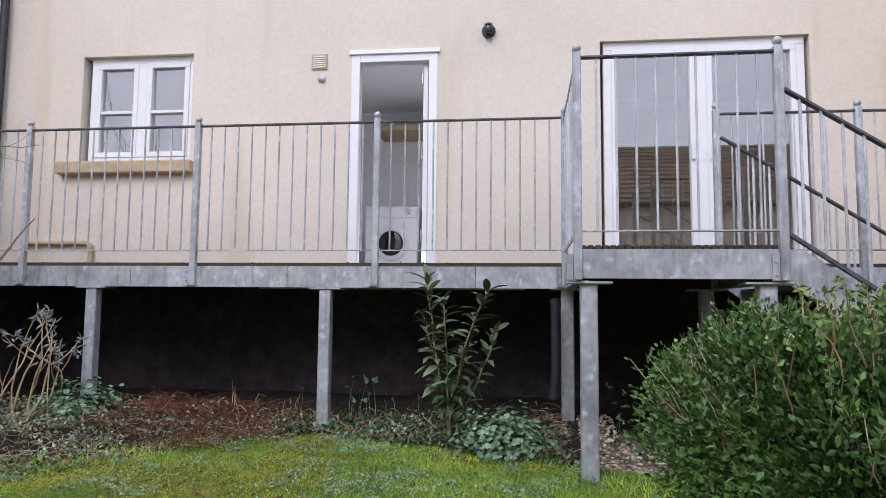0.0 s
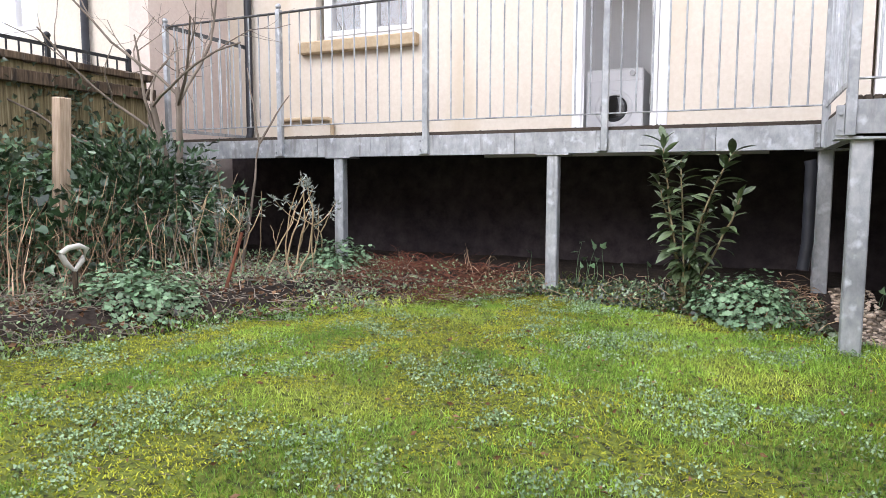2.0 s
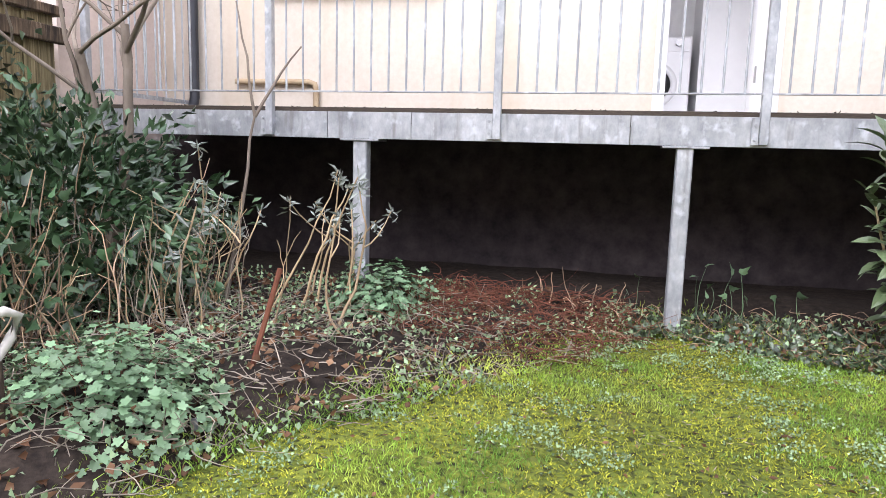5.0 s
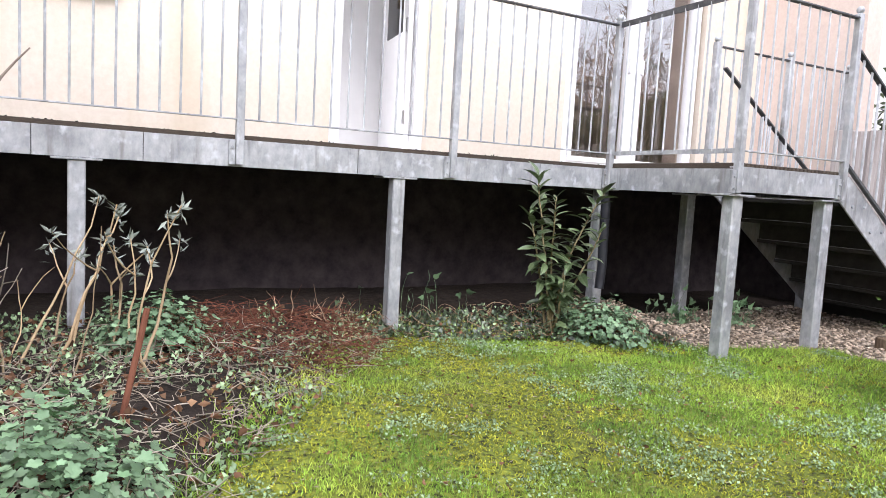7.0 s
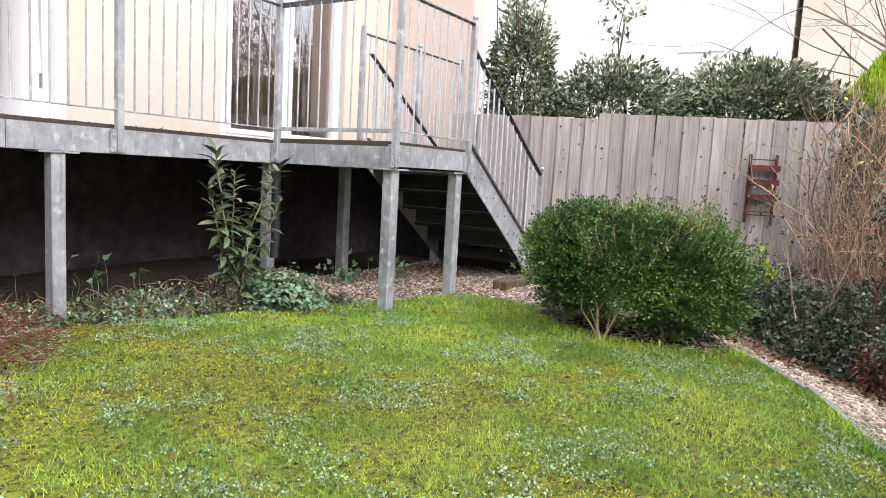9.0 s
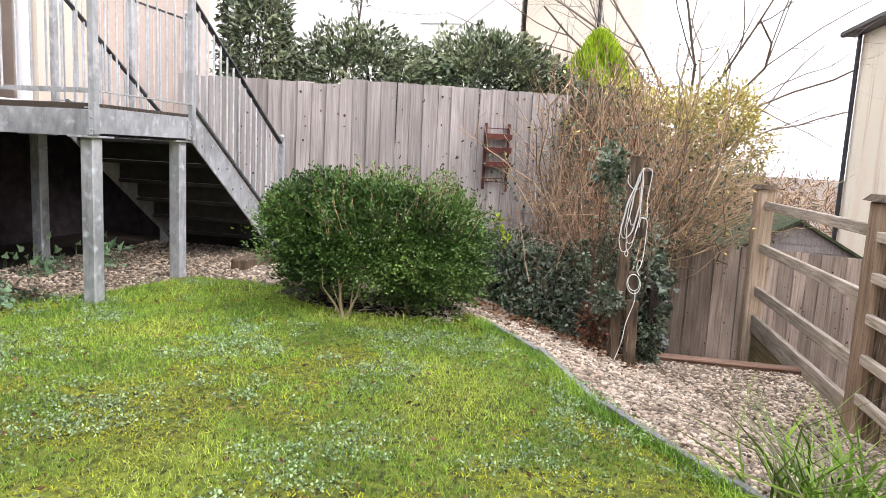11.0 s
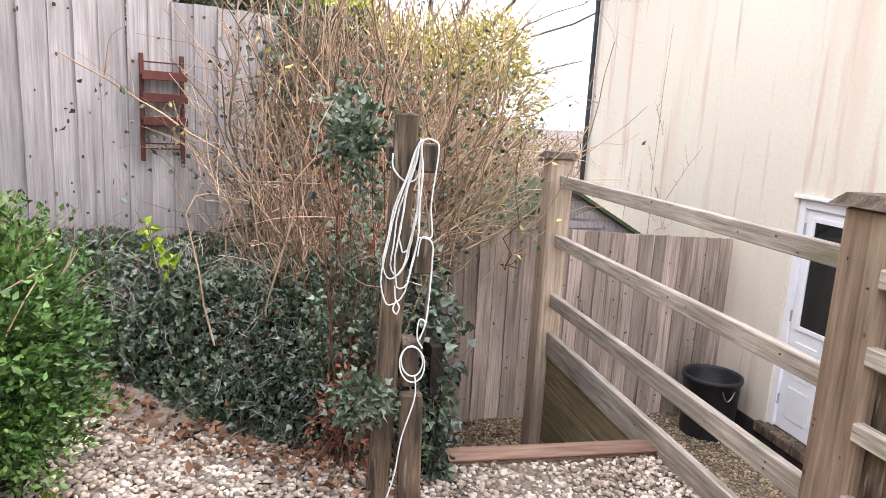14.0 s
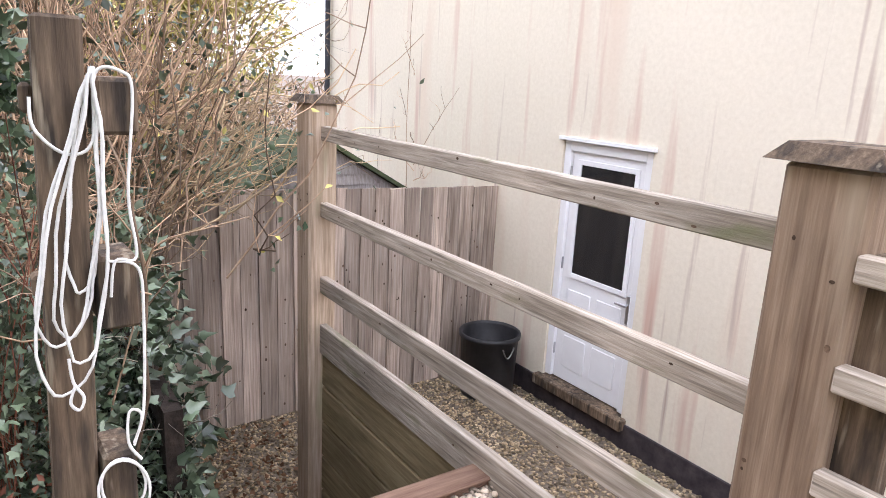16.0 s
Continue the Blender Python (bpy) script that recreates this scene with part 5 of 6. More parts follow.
for tx, ty, tz, n in tips:
    s = stem((g.normal() * 0.02, g.normal() * 0.02, 0), (tx, ty, tz), g, 0.010, 0.03, 8)
    paths.append(s)
    for k in range(n):
        f = 0.20 + 0.80 * (k + 0.5) / n
        i = min(7, int(f * 8))
        p = s[i][0] + (s[i + 1][0] - s[i][0]) * (f * 8 - i)
        o = new("leaf", lm[g.integers(0, 3)])
        o.parent = lau
        o.matrix_basis = Matrix.Translation(p) @ Euler((g.normal() * 0.3, -radians(-25 + 75 * f + g.normal() * 16), k * 2.4 + g.normal() * 0.3)).to_matrix().to_4x4() @ Matrix.Scale(g.uniform(0.7, 1.15), 4)
vs, fs = sweep(paths, 6)
arrays("stem_growth", vs, fs, BARK_Y, lau)

# bare small tree in the bramble
tree = thing("bare_tree", (-4.42, 4.10, 0.1), "small bare tree with pale forked trunks", "tree")
g = np.random.default_rng(12)
paths = []
for st, en, r in (((0, 0, 0), (-0.16, 0.0, 1.35), 0.036), ((0.02, -0.02, 0.2), (0.16, -0.05, 1.45), 0.032)):
    s = stem(st, en, g, r, 0.05, 7)
    s = [(p, r * (1 - 0.35 * i / 7)) for i, (p, _) in enumerate(s)]
    paths.append(s)
    for w in ((-0.8, -0.3, 0.7), (0.1, 0.1, 1.0), (0.8, -0.2, 0.6), (-0.4, 0.4, 0.9)):
        paths += limbs(s[-1][0] - np.array([0, 0, g.uniform(0, 0.25)]), np.array(w) + g.normal(size=3) * 0.15, g.uniform(0.7, 1.3), 0.014, 2, g, 0.5, None, 2.2, 0.1, 6, 0.6)
paths.append(stem((-0.1, -0.05, 0.9), (-1.3, -0.9, 1.75), g, 0.014, 0.10, 9))
for pth in (paths[0], paths[[i for i, p in enumerate(paths) if p[0][1] > 0.031][-1]]):
    vs, fs = sweep([pth], 9)
    arrays("trunk", vs, fs, BARK, tree, smooth=True)
vs, fs = sweep([p for p in paths if p[0][1] <= 0.031], 6)
arrays("branching", vs, fs, BARK, tree, smooth=True)

# dark bramble and rhododendron mass
for nm, at, rad, n, L, W, mt, lab in (
        ("bramble_thicket", (-4.55, 3.85, 0.45), (0.75, 0.70, 0.68), 7600, 0.078, 0.034, LEAF_DARK, "dense dark evergreen thicket below the bare tree"),
        ("bramble_thicket", (-4.75, 2.7, 0.35), (0.55, 0.8, 0.75), 5600, 0.055, 0.048, LEAF_DARK, "bramble and ivy thicket along the fence"),
        ("bramble_thicket", (-4.15, 3.10, 0.42), (0.30, 0.38, 0.42), 420, 0.070, 0.062, LEAF_DARK, "straggling bramble with round leaves"),
        ("bramble_thicket", (-5.0, 1.5, 0.35), (0.4, 0.8, 0.7), 2400, 0.058, 0.048, LEAF_DARK, "bramble and ivy against the fence")):
    t = thing(nm, at, lab, "thicket", "thickets along the fence")
    P, D = shell(n, (0, 0, 0), rad, rng, 0.55, 2.6, 0.4, -0.75)
    D[:, 2] -= 0.25
    foliage("foliage", P, D, L, W, mt, t, rng=rng, lobes=W > 0.046)
    P2, _ = shell(60, (0, 0, 0), rad, rng, 0.4, 2.0, 0.7, -0.3)
    vs, fs = sweep([stem((p[0] * 0.4, p[1] * 0.4, -at[2]), p * 1.08, rng, 0.006, 0.1, 6) for p in P2], 4)
    arrays("stem_growth", vs, fs, TWIG, t)
t = thing("fence_ivy", (-5.24, 3.9, 1.0), "ivy climbing over the fence top", "ivy")
P = np.stack([np.full(420, 0.0) + rng.normal(size=420) * 0.03, rng.normal(size=420) * 0.28, rng.uniform(-0.3, 0.7, 420)], 1)
foliage("foliage", P, rng.normal(size=(420, 3)) + np.array([0.8, 0, -0.3]), 0.06, 0.05, LEAF_IVY, t, rng=rng)

# dead stems with silvery tufts
def stem_clump(name, centre, n, spread, h0, h1, mat, label, lean=(0, 0), seed=0, r=0.006, category="plant"):
    g = np.random.default_rng(seed)
    t = thing(name, (centre[0], centre[1], height(centre[0], centre[1])), label, category)
    paths = []
    for i in range(n):
        a = np.array([g.normal() * spread, g.normal() * spread, -0.02])
        hh = g.uniform(h0, h1)
        e = a + np.array([lean[0] * hh + g.normal() * 0.16 * hh, lean[1] * hh + g.normal() * 0.16 * hh, hh])
        paths.append(stem(a, e, g, r * g.uniform(0.6, 1.2), 0.05, 7))
        if g.random() < 0.6:
            m = paths[-1][4][0]
            paths.append(stem(m, m + np.array([g.normal() * 0.12, g.normal() * 0.12, g.uniform(0.08, 0.22)]), g, r * 0.6, 0.02, 4))
    vs, fs = sweep(paths, 5)
    arrays("stem_growth", vs, fs, mat, t)
    return t, paths


t, paths = stem_clump("silver_shrub", (-3.25, 4.12), 9, 0.12, 0.45, 0.80, TWIG_TAN, "leggy pale stems tipped with silvery leaves", (0.25, 0), 3, 0.008)
P, D = [], []
for pth in paths:
    for k in range(11):
        P.append(pth[-1][0] - np.array([0, 0, abs(rng.normal()) * 0.03]))
        D.append(rng.normal(size=3) + np.array([0, 0, 0.3]))
foliage("foliage", np.array(P), np.array(D), 0.055, 0.016, LEAF_GREY, t, rng=rng)
t, paths = stem_clump("silver_shrub", (-3.75, 3.95), 11, 0.16, 0.40, 0.95, TWIG_TAN, "leggy pale stems with a few silvery tufts", (0.12, 0.0), 5, 0.008)
P, D = [], []
for pth in paths[::2]:
    for k in range(11):
        P.append(pth[-1][0] - np.array([0, 0, abs(rng.normal()) * 0.03]))
        D.append(rng.normal(size=3) + np.array([0, 0, 0.3]))
foliage("foliage", np.array(P), np.array(D), 0.055, 0.016, LEAF_GREY, t, rng=rng)
stem_clump("dead_stems", (-3.85, 3.6), 30, 0.30, 0.20, 0.66, TWIG_TAN, "thicket of dry tan stems", (0.1, 0), 6, 0.005)
stem_clump("dead_stems", (-4.1, 3.1), 40, 0.25, 0.2, 0.6, TWIG, "dry brown stems among the brambles", (0.05, 0), 7, 0.005)
stem_clump("dead_stems", (-4.3, 2.3), 110, 0.34, 0.2, 0.75, TWIG, "dry brown stems at the fence", (0.05, 0), 8, 0.005)
stem_clump("dead_stems", (-4.10, 3.50), 42, 0.34, 0.2, 0.72, STRAW, "pale grey dead stems before the thicket", (0.12, -0.05), 27, 0.004)
stem_clump("dead_stems", (-1.95, 4.75), 9, 0.25, 0.12, 0.34, TWIG, "a few dry sticks standing in the bed", (0, 0), 9, 0.005)
t = thing("tall_sucker", (-3.85, 4.25, 0.1), "tall bare forked sucker shoot", "shoot")
vs, fs = sweep([stem((0, 0, 0), (0.16, 0.07, 1.04), rng, 0.016, 0.03, 8), stem((0.16, 0.07, 1.02), (0.38, 0.17, 1.40), rng, 0.010, 0.02, 5), stem((0.16, 0.07, 1.02), (0.06, 0.07, 1.62), rng, 0.009, 0.03, 6)], 6)
arrays("stem", vs, fs, BARK, t)

# litter: fallen stems, dead leaves and low weeds over the bed
def in_bed(n, g, keep=lambda x, y: True, box_=(-4.9, 0.3, 1.6, 5.0)):
    out = []
    while len(out) < n:
        x, y = g.uniform(box_[0], box_[1]), g.uniform(box_[2], box_[3])
        if y > bed_edge(x) - 0.12 - 0.25 * max(0, noise.noise(Vector((x * 3, y * 3, 7)))) and keep(x, y):
            out.append((x, y))
    return np.array(out)


g = np.random.default_rng(51)


def litter(name, n, keep, mat, label, length, seed):
    g = np.random.default_rng(seed)
    B = in_bed(n, g, keep)
    paths = []
    for x, y in B:
        z = height(x, y) + 0.01 + abs(g.normal()) * 0.035
        a = g.uniform(0, 2 * math.pi)
        L = g.uniform(0.4, 1.3) * length
        p = np.array([x, y, z])
        paths.append(stem(p, p + np.array([math.cos(a) * L, math.sin(a) * L, g.normal() * 0.04]), g, g.uniform(0.0014, 0.0030), 0.025, 4))
    vs, fs = sweep(paths, 4)
    return tagged(arrays(name, vs, fs, mat), label, "plant litter", "", "stuff")


litter("fallen_stems", 1200, lambda x, y: abs(x + 2.25) < 0.62 and y > 3.95, TWIG_RED, "heap of reddish dead stems on the bed", 0.19, 1)
litter("fallen_stems", 2000, lambda x, y: x < -1.9 and y < 4.4, STRAW, "straw-coloured fallen stems on the bed", 0.18, 2)
litter("fallen_stems", 500, lambda x, y: x > -2.0, TWIG, "brown fallen stems on the bed", 0.14, 3)
B = in_bed(2600, g)
P = np.column_stack([B, np.array([height(x, y) for x, y in B]) + g.uniform(0.0, 0.05, len(B))])
tagged(foliage("fallen_leaves", P, g.normal(size=P.shape) * np.array([1, 1, 0.35]), 0.042, 0.028, LEAF_DEAD, rng=g), "brown fallen leaves on the bed", "fallen leaves", "", "stuff")
B = in_bed(6500, g, lambda x, y: noise.noise(Vector((x * 2.2, y * 2.2, 1))) > -0.18 and (x < -2.2 or y < bed_edge(x) + 0.55))
P = np.column_stack([B, np.array([height(x, y) for x, y in B]) + g.uniform(0.0, 0.07, len(B))])
tagged(foliage("ground_weeds", P, g.normal(size=P.shape) + np.array([0, 0, 0.6]), 0.028, 0.019, CLOVER, rng=g), "small pale green weeds creeping over the bed", "weeds", "", "stuff")
B = in_bed(1800, g, lambda x, y: x > -1.7 and y < bed_edge(x) + 0.45)
P = np.column_stack([B, np.array([height(x, y) for x, y in B]) + g.uniform(0.0, 0.06, len(B))])
tagged(foliage("ground_weeds", P, g.normal(size=P.shape) + np.array([0, 0, 0.6]), 0.04, 0.03, LEAF_IVY, rng=g), "small dark ivy leaves at the lawn's edge", "weeds", "", "stuff")
B = np.concatenate([np.array(c) + g.normal(size=(n, 3)) * np.array([0.10, 0.05, 0.09]) for c, n in (((-1.22, 4.98, 0.26), 6), ((-1.0, 5.0, 0.16), 6), ((-1.75, 5.0, 0.14), 5), ((0.9, 4.6, 0.08), 60), ((1.3, 4.4, 0.06), 60))])
vs, fs = sweep([stem((p[0] + g.normal() * 0.03, p[1], 0.05), p, g, 0.002, 0.02, 4) for p in B], 4)
tagged(arrays("weed_stems", vs, fs, LEAF_GER), "thin weed stems below the walkway", "weeds", "", "stuff")
tagged(foliage("shade_weeds", B, g.normal(size=B.shape) + np.array([0, -0.5, 0.3]), 0.07, 0.05, LEAF_GER, rng=g, lobes=True), "a few green weeds below the walkway", "weeds", "", "stuff")
# leaf litter along the walkway's edge
B = np.column_stack([g.uniform(-5.1, 0.3, 700), DECK_Y + 0.05 + np.abs(g.normal(size=700)) * 0.05, DECK_Z + g.uniform(0.0, 0.012, 700)])
tagged(foliage("walkway_litter", B, g.normal(size=B.shape) * np.array([1, 1, 0.3]), 0.02, 0.014, SOIL, rng=g), "dark leaf debris along the walkway's edge", "leaf litter", "", "stuff")

# ---------------------------------------------------------------- lawn
g = np.random.default_rng(61)


def on_lawn(n, g, keep=None):
    xs, ys = g.uniform(-4.2, 1.3, n), g.uniform(-1.6, 5.0, n)
    ok = np.array([cover(x, y) == 0 and (keep is None or keep(x, y)) for x, y in zip(xs, ys)])
    P = np.column_stack([xs[ok], ys[ok]])
    z = np.array([height(x, y) + 0.018 * noise.noise(Vector((x * 2.3, y * 2.3, 0))) + 0.008 * noise.noise(Vector((x * 9, y * 9, 3))) for x, y in P])
    return np.column_stack([P, z])


def blades(name, P, length, width, mat, g, label, lean=0.5):
    n = len(P)
    w = g.normal(size=(n, 3)) * lean
    w[:, 2] = 1.0
    w /= np.linalg.norm(w, axis=1)[:, None]
    side = np.cross(w, g.normal(size=(n, 3)))
    side /= np.linalg.norm(side, axis=1)[:, None]
    L = (length * g.uniform(0.5, 1.3, n))[:, None]
    droop = np.column_stack([g.normal(size=(n, 2)), np.zeros(n)]) * L * 0.3
    m = P + w * L * 0.55
    V = np.stack([P - side * width / 2, P + side * width / 2, m + side * width * 0.35, m - side * width * 0.35, P + w * L + droop], 1).reshape(-1, 3)
    i = np.arange(n)[:, None] * 5
    F = np.concatenate([i + np.array([[0, 1, 2]]), i + np.array([[0, 2, 3]]), i + np.array([[3, 2, 4]])])
    return tagged(arrays(name, V, F, mat), label, "grass", "", "stuff")


patch = lambda x, y, s, k: noise.noise(Vector((x * s, y * s, k)))
mossy = lambda x, y: 0.75 * patch(x, y, 1.1, 2) * -1 + 0.6 * patch(x, y, 3.4, 6) + 0.3 * patch(x, y, 11, 7) - 0.17 * (x + 0.9) - 0.04
blades("lawn_grass", on_lawn(330000, g, lambda x, y: mossy(x, y) < g.uniform(-0.08, 0.22)), 0.026, 0.0030, GRASS, g, "short green lawn grass")
blades("lawn_moss", on_lawn(250000, g, lambda x, y: mossy(x, y) > g.uniform(-0.12, 0.16)), 0.013, 0.0042, MOSS, g, "yellow-green moss in the lawn", 0.9)
P = on_lawn(230000, g, lambda x, y: 0.8 * patch(x, y, 2.2, 5) + 0.8 * patch(x, y, 7, 8) + 0.42 * (g.random() - 0.5) > 0.21 + 0.10 * max(0.0, x + 0.6) + 0.25 * max(0.0, x))
P[:, 2] += g.uniform(0.012, 0.032, len(P))
tagged(foliage("lawn_clover", P, g.normal(size=P.shape) + np.array([0, 0, 0.15]), 0.0135, 0.0105, CLOVER, rng=g), "pale clover patches in the lawn", "clover", "", "stuff")
P = on_lawn(14000, g, lambda x, y: patch(x, y, 4.5, 12) > -0.05)
P[:, 2] += 0.004
tagged(foliage("lawn_thatch", P, g.normal(size=P.shape) * np.array([1, 1, 0.15]), 0.030, 0.0035, STRAW, rng=g), "bits of dry straw-coloured grass lying in the lawn", "dry grass", "", "stuff")
P = on_lawn(1300, g)
P[:, 2] += 0.018
tagged(foliage("lawn_leaves", P, g.normal(size=P.shape) * np.array([1, 1, 0.2]), 0.028, 0.014, LEAF_DEAD, rng=g), "scattered brown leaves on the lawn", "fallen leaves", "", "stuff")
# longer grass along the edging, bush and steps
B = np.concatenate([np.column_stack([g.uniform(-2.6, 0.8, 5000), np.zeros(5000)]), ])
B[:, 1] = np.interp(B[:, 0], [e[0] for e in EDGE], [e[1] for e in EDGE]) + np.abs(g.normal(size=len(B))) * 0.05 + 0.02
P = np.column_stack([B, np.array([height(x, y) for x, y in B])])
blades("border_grass", P, 0.055, 0.004, GRASS, g, "longer grass along the edging")
P = on_lawn(26000, g, lambda x, y: x > -0.1 and (y > 3.0 or x > 0.35))
blades("border_grass", P, 0.06, 0.004, GRASS, g, "longer grass beside the bush and steps", 0.4)
B = np.array([(x, bed_edge(x) + abs(g.normal()) * 0.22 - 0.05) for x in g.uniform(-4.2, 0.2, 9000)])
P = np.column_stack([B, np.array([height(x, y) for x, y in B])])
blades("border_grass", P, 0.045, 0.004, GRASS, g, "thin grass running out into the bed", 0.7)
# coarse tuft beside the path
tuft = thing("grass_tuft", (-1.12, -0.07, -0.09), "coarse green grass tuft with dry blades beside the path", "grass tuft")
P = np.column_stack([g.normal(size=(60, 2)) * 0.08, np.zeros(60)])
tb = blades("dry_blades", P, 0.42, 0.008, STRAW, g, "dry straw-coloured blades", 0.6)
tb.parent = tuft
del tb["category"]
P = np.column_stack([g.normal(size=(170, 2)) * 0.10, np.zeros(170)])
tb = blades("grass_growth", P, 0.40, 0.012, GRASS, g, "coarse grass blades", 0.55)
tb.parent = tuft
del tb["category"]

# ---------------------------------------------------------------- gravel


def pebbles(name, places, size, mat, label, g):
    n = len(places)
    c = np.array([(x, y, z) for x in (-1, 1) for y in (-1, 1) for z in (-1, 1)], dtype=float) / 1.73
    ax = np.array([(1, 0, 0), (-1, 0, 0), (0, 1, 0), (0, -1, 0), (0, 0, 1), (0, 0, -1)], dtype=float)
    base = np.concatenate([c, ax])
    F = []
    for k, d in enumerate(ax):
        q = [i for i in range(8) if (c[i] @ d) > 0]
        u, w = np.roll(np.abs(d), 1), np.roll(np.abs(d), 2)
        q.sort(key=lambda i: math.atan2(c[i] @ w, c[i] @ u))
        if np.cross(u, w) @ d < 0:
            q = q[::-1]
        F += [(q[j], q[(j + 1) % 4], 8 + k) for j in range(4)]
    F = np.array(F)
    a = g.uniform(0, 2 * math.pi, n)
    t = g.normal(size=n) * 0.35
    S = size * g.uniform(0.55, 1.25, (n, 1)) * np.column_stack([g.uniform(0.8, 1.3, n), g.uniform(0.6, 1.0, n), g.uniform(0.4, 0.7, n)])
    V = base[None] * S[:, None] * (1 + g.normal(size=(n, 14, 1)) * 0.10)
    ca, sa, ct, st = np.cos(a), np.sin(a), np.cos(t), np.sin(t)
    x, y, z = V[..., 0], V[..., 1], V[..., 2]
    y, z = y * ct[:, None] - z * st[:, None], y * st[:, None] + z * ct[:, None]
    x, y = x * ca[:, None] - y * sa[:, None], x * sa[:, None] + y * ca[:, None]
    V = np.stack([x, y, z], -1) + places[:, None]
    F = (np.arange(n)[:, None, None] * 14 + F[None]).reshape(-1, 3)
    return tagged(arrays(name, V.reshape(-1, 3), F, mat, smooth=True), label, "gravel", "", "stuff")


def scatter(n, x0, x1, y0, y1, want, g, lift=0.008):
    xs, ys = g.uniform(x0, x1, n), g.uniform(y0, y1, n)
    ok = np.array([cover(x, y) == want for x, y in zip(xs, ys)])
    P = np.column_stack([xs[ok], ys[ok]])
    return np.column_stack([P, np.array([height(x, y) for x, y in P]) + g.uniform(0, lift, len(P))])


pebbles("path_gravel", scatter(47000, -2.4, 1.72, -0.85, 2.4, 2, g, 0.014), 0.0142, PEBBLE, "pale buff gravel of the path", g)
pebbles("step_gravel", scatter(14000, 0.2, 3.2, 2.3, 5.5, 2, g, 0.012), 0.014, PEBBLE, "pale gravel below the steps", g)
pebbles("yard_gravel", scatter(20000, 1.8, 4.78, YARD_Y + 0.02, 0.1, 3, g, 0.012), 0.0135, PEBBLE_Y, "brown damp gravel of the lower yard", g)

# ---------------------------------------------------------------- bush by the lawn
bush = thing("privet_bush", (0.92, 2.07, 0), "rounded dense green privet bush at the lawn's edge", "bush")
g = np.random.default_rng(71)
blobs = [((0.0, 0.0, 0.48), (0.52, 0.68, 0.36), 21000), ((-0.02, 0.38, 0.50), (0.44, 0.38, 0.34), 11000), ((0.05, -0.40, 0.45), (0.42, 0.32, 0.33), 11000), ((0.0, 0.05, 0.66), (0.38, 0.5, 0.19), 6000), ((0.08, 0.0, 0.24), (0.40, 0.62, 0.20), 9000), ((0.12, -0.34, 0.24), (0.36, 0.36, 0.24), 8000), ((0.08, 0.42, 0.26), (0.36, 0.26, 0.22), 5000), ((-0.25, 0.5, 0.62), (0.18, 0.16, 0.17), 2200), ((0.1, -0.5, 0.55), (0.2, 0.16, 0.18), 2200), ((-0.2, -0.1, 0.68), (0.2, 0.24, 0.16), 2400), ((-0.1, 0.28, 0.74), (0.2, 0.2, 0.16), 2000)]
P, D = zip(*[shell(n, c, r, g, 0.46, 4.2, 0.6, -0.8) for c, r, n in blobs])
P, D = np.concatenate(P), np.concatenate(D)
D[:, 2] += 0.45
foliage("crown", P, D, 0.026, 0.0145, LEAF_BOX, bush, rng=g)
sp_, _ = shell(260, (0, 0.0, 0.50), (0.50, 0.72, 0.38), g, 0.2, 3.0, 0.92, 0.1)
paths, P, D = [], [], []
for p in sp_:
    e = p + np.array([g.normal() * 0.03, g.normal() * 0.03, g.uniform(0.04, 0.13)])
    paths.append(stem(p * np.array([0.85, 0.85, 0.9]), e, g, 0.003, 0.01, 4))
    for k in range(12):
        P.append(p + (e - p) * g.uniform(0.0, 1.0))
        D.append(g.normal(size=3) * 0.8 + np.array([0, 0, 0.7]))
vs, fs = sweep(paths, 4)
arrays("twig_growth", vs, fs, TWIG, bush)
foliage("shoot_foliage", np.array(P), np.array(D), 0.025, 0.013, LEAF_BOX, bush, rng=g)
paths = []
for k in range(9):
    y = g.uniform(-0.4, 0.45)
    paths += limbs((g.uniform(-0.1, 0.15), y, 0), (g.normal() * 0.5 - 0.2, g.normal() * 0.4, 1), g.uniform(0.26, 0.36), g.uniform(0.009, 0.018), 1, g, 0.5, None, 2, 0.1, 5)
for wy, r in ((-0.30, 0.019), (0.16, 0.022), (0.55, 0.016)):
    paths += limbs((-0.36, 0.08, -0.02), (0.22, wy * 1.3, 1), 0.27, r * 0.6, 1, g, 0.4, None, 2, 0.1, 6)
vs, fs = sweep(paths, 6)
arrays("stem_growth", vs, fs, BARK_Y, bush)
P = np.column_stack([1.0 + g.normal(size=900) * 0.16, g.uniform(1.45, 2.65, 900), g.uniform(0.0, 0.03, 900)])
tagged(foliage("bush_litter", P, g.normal(size=P.shape) * np.array([1, 1, 0.3]), 0.05, 0.010, STRAW, rng=g), "dead leaves and dry grass below the bush", "leaf litter", "", "stuff")

# ---------------------------------------------------------------- ivy bank
g = np.random.default_rng(81)
ivy = thing("ivy_bank", (0, 0, 0), "bank of dark green ivy sloping down to the gravel path", "ivy")


def bank_edge(y):
    return 1.50 + 0.42 * min(max(y - 0.25, 0), 2.6) + 0.08 * math.sin(y * 4)


def bank_top(d, y):
    """How high the ivy stands, d metres in from the path."""
    return 0.46 * (1 - math.exp(-d * 3.2)) * (1.0 if y < 1.4 else 0.75) * (1 - 0.75 * min(1, max(0, d - 0.75) / 0.8))


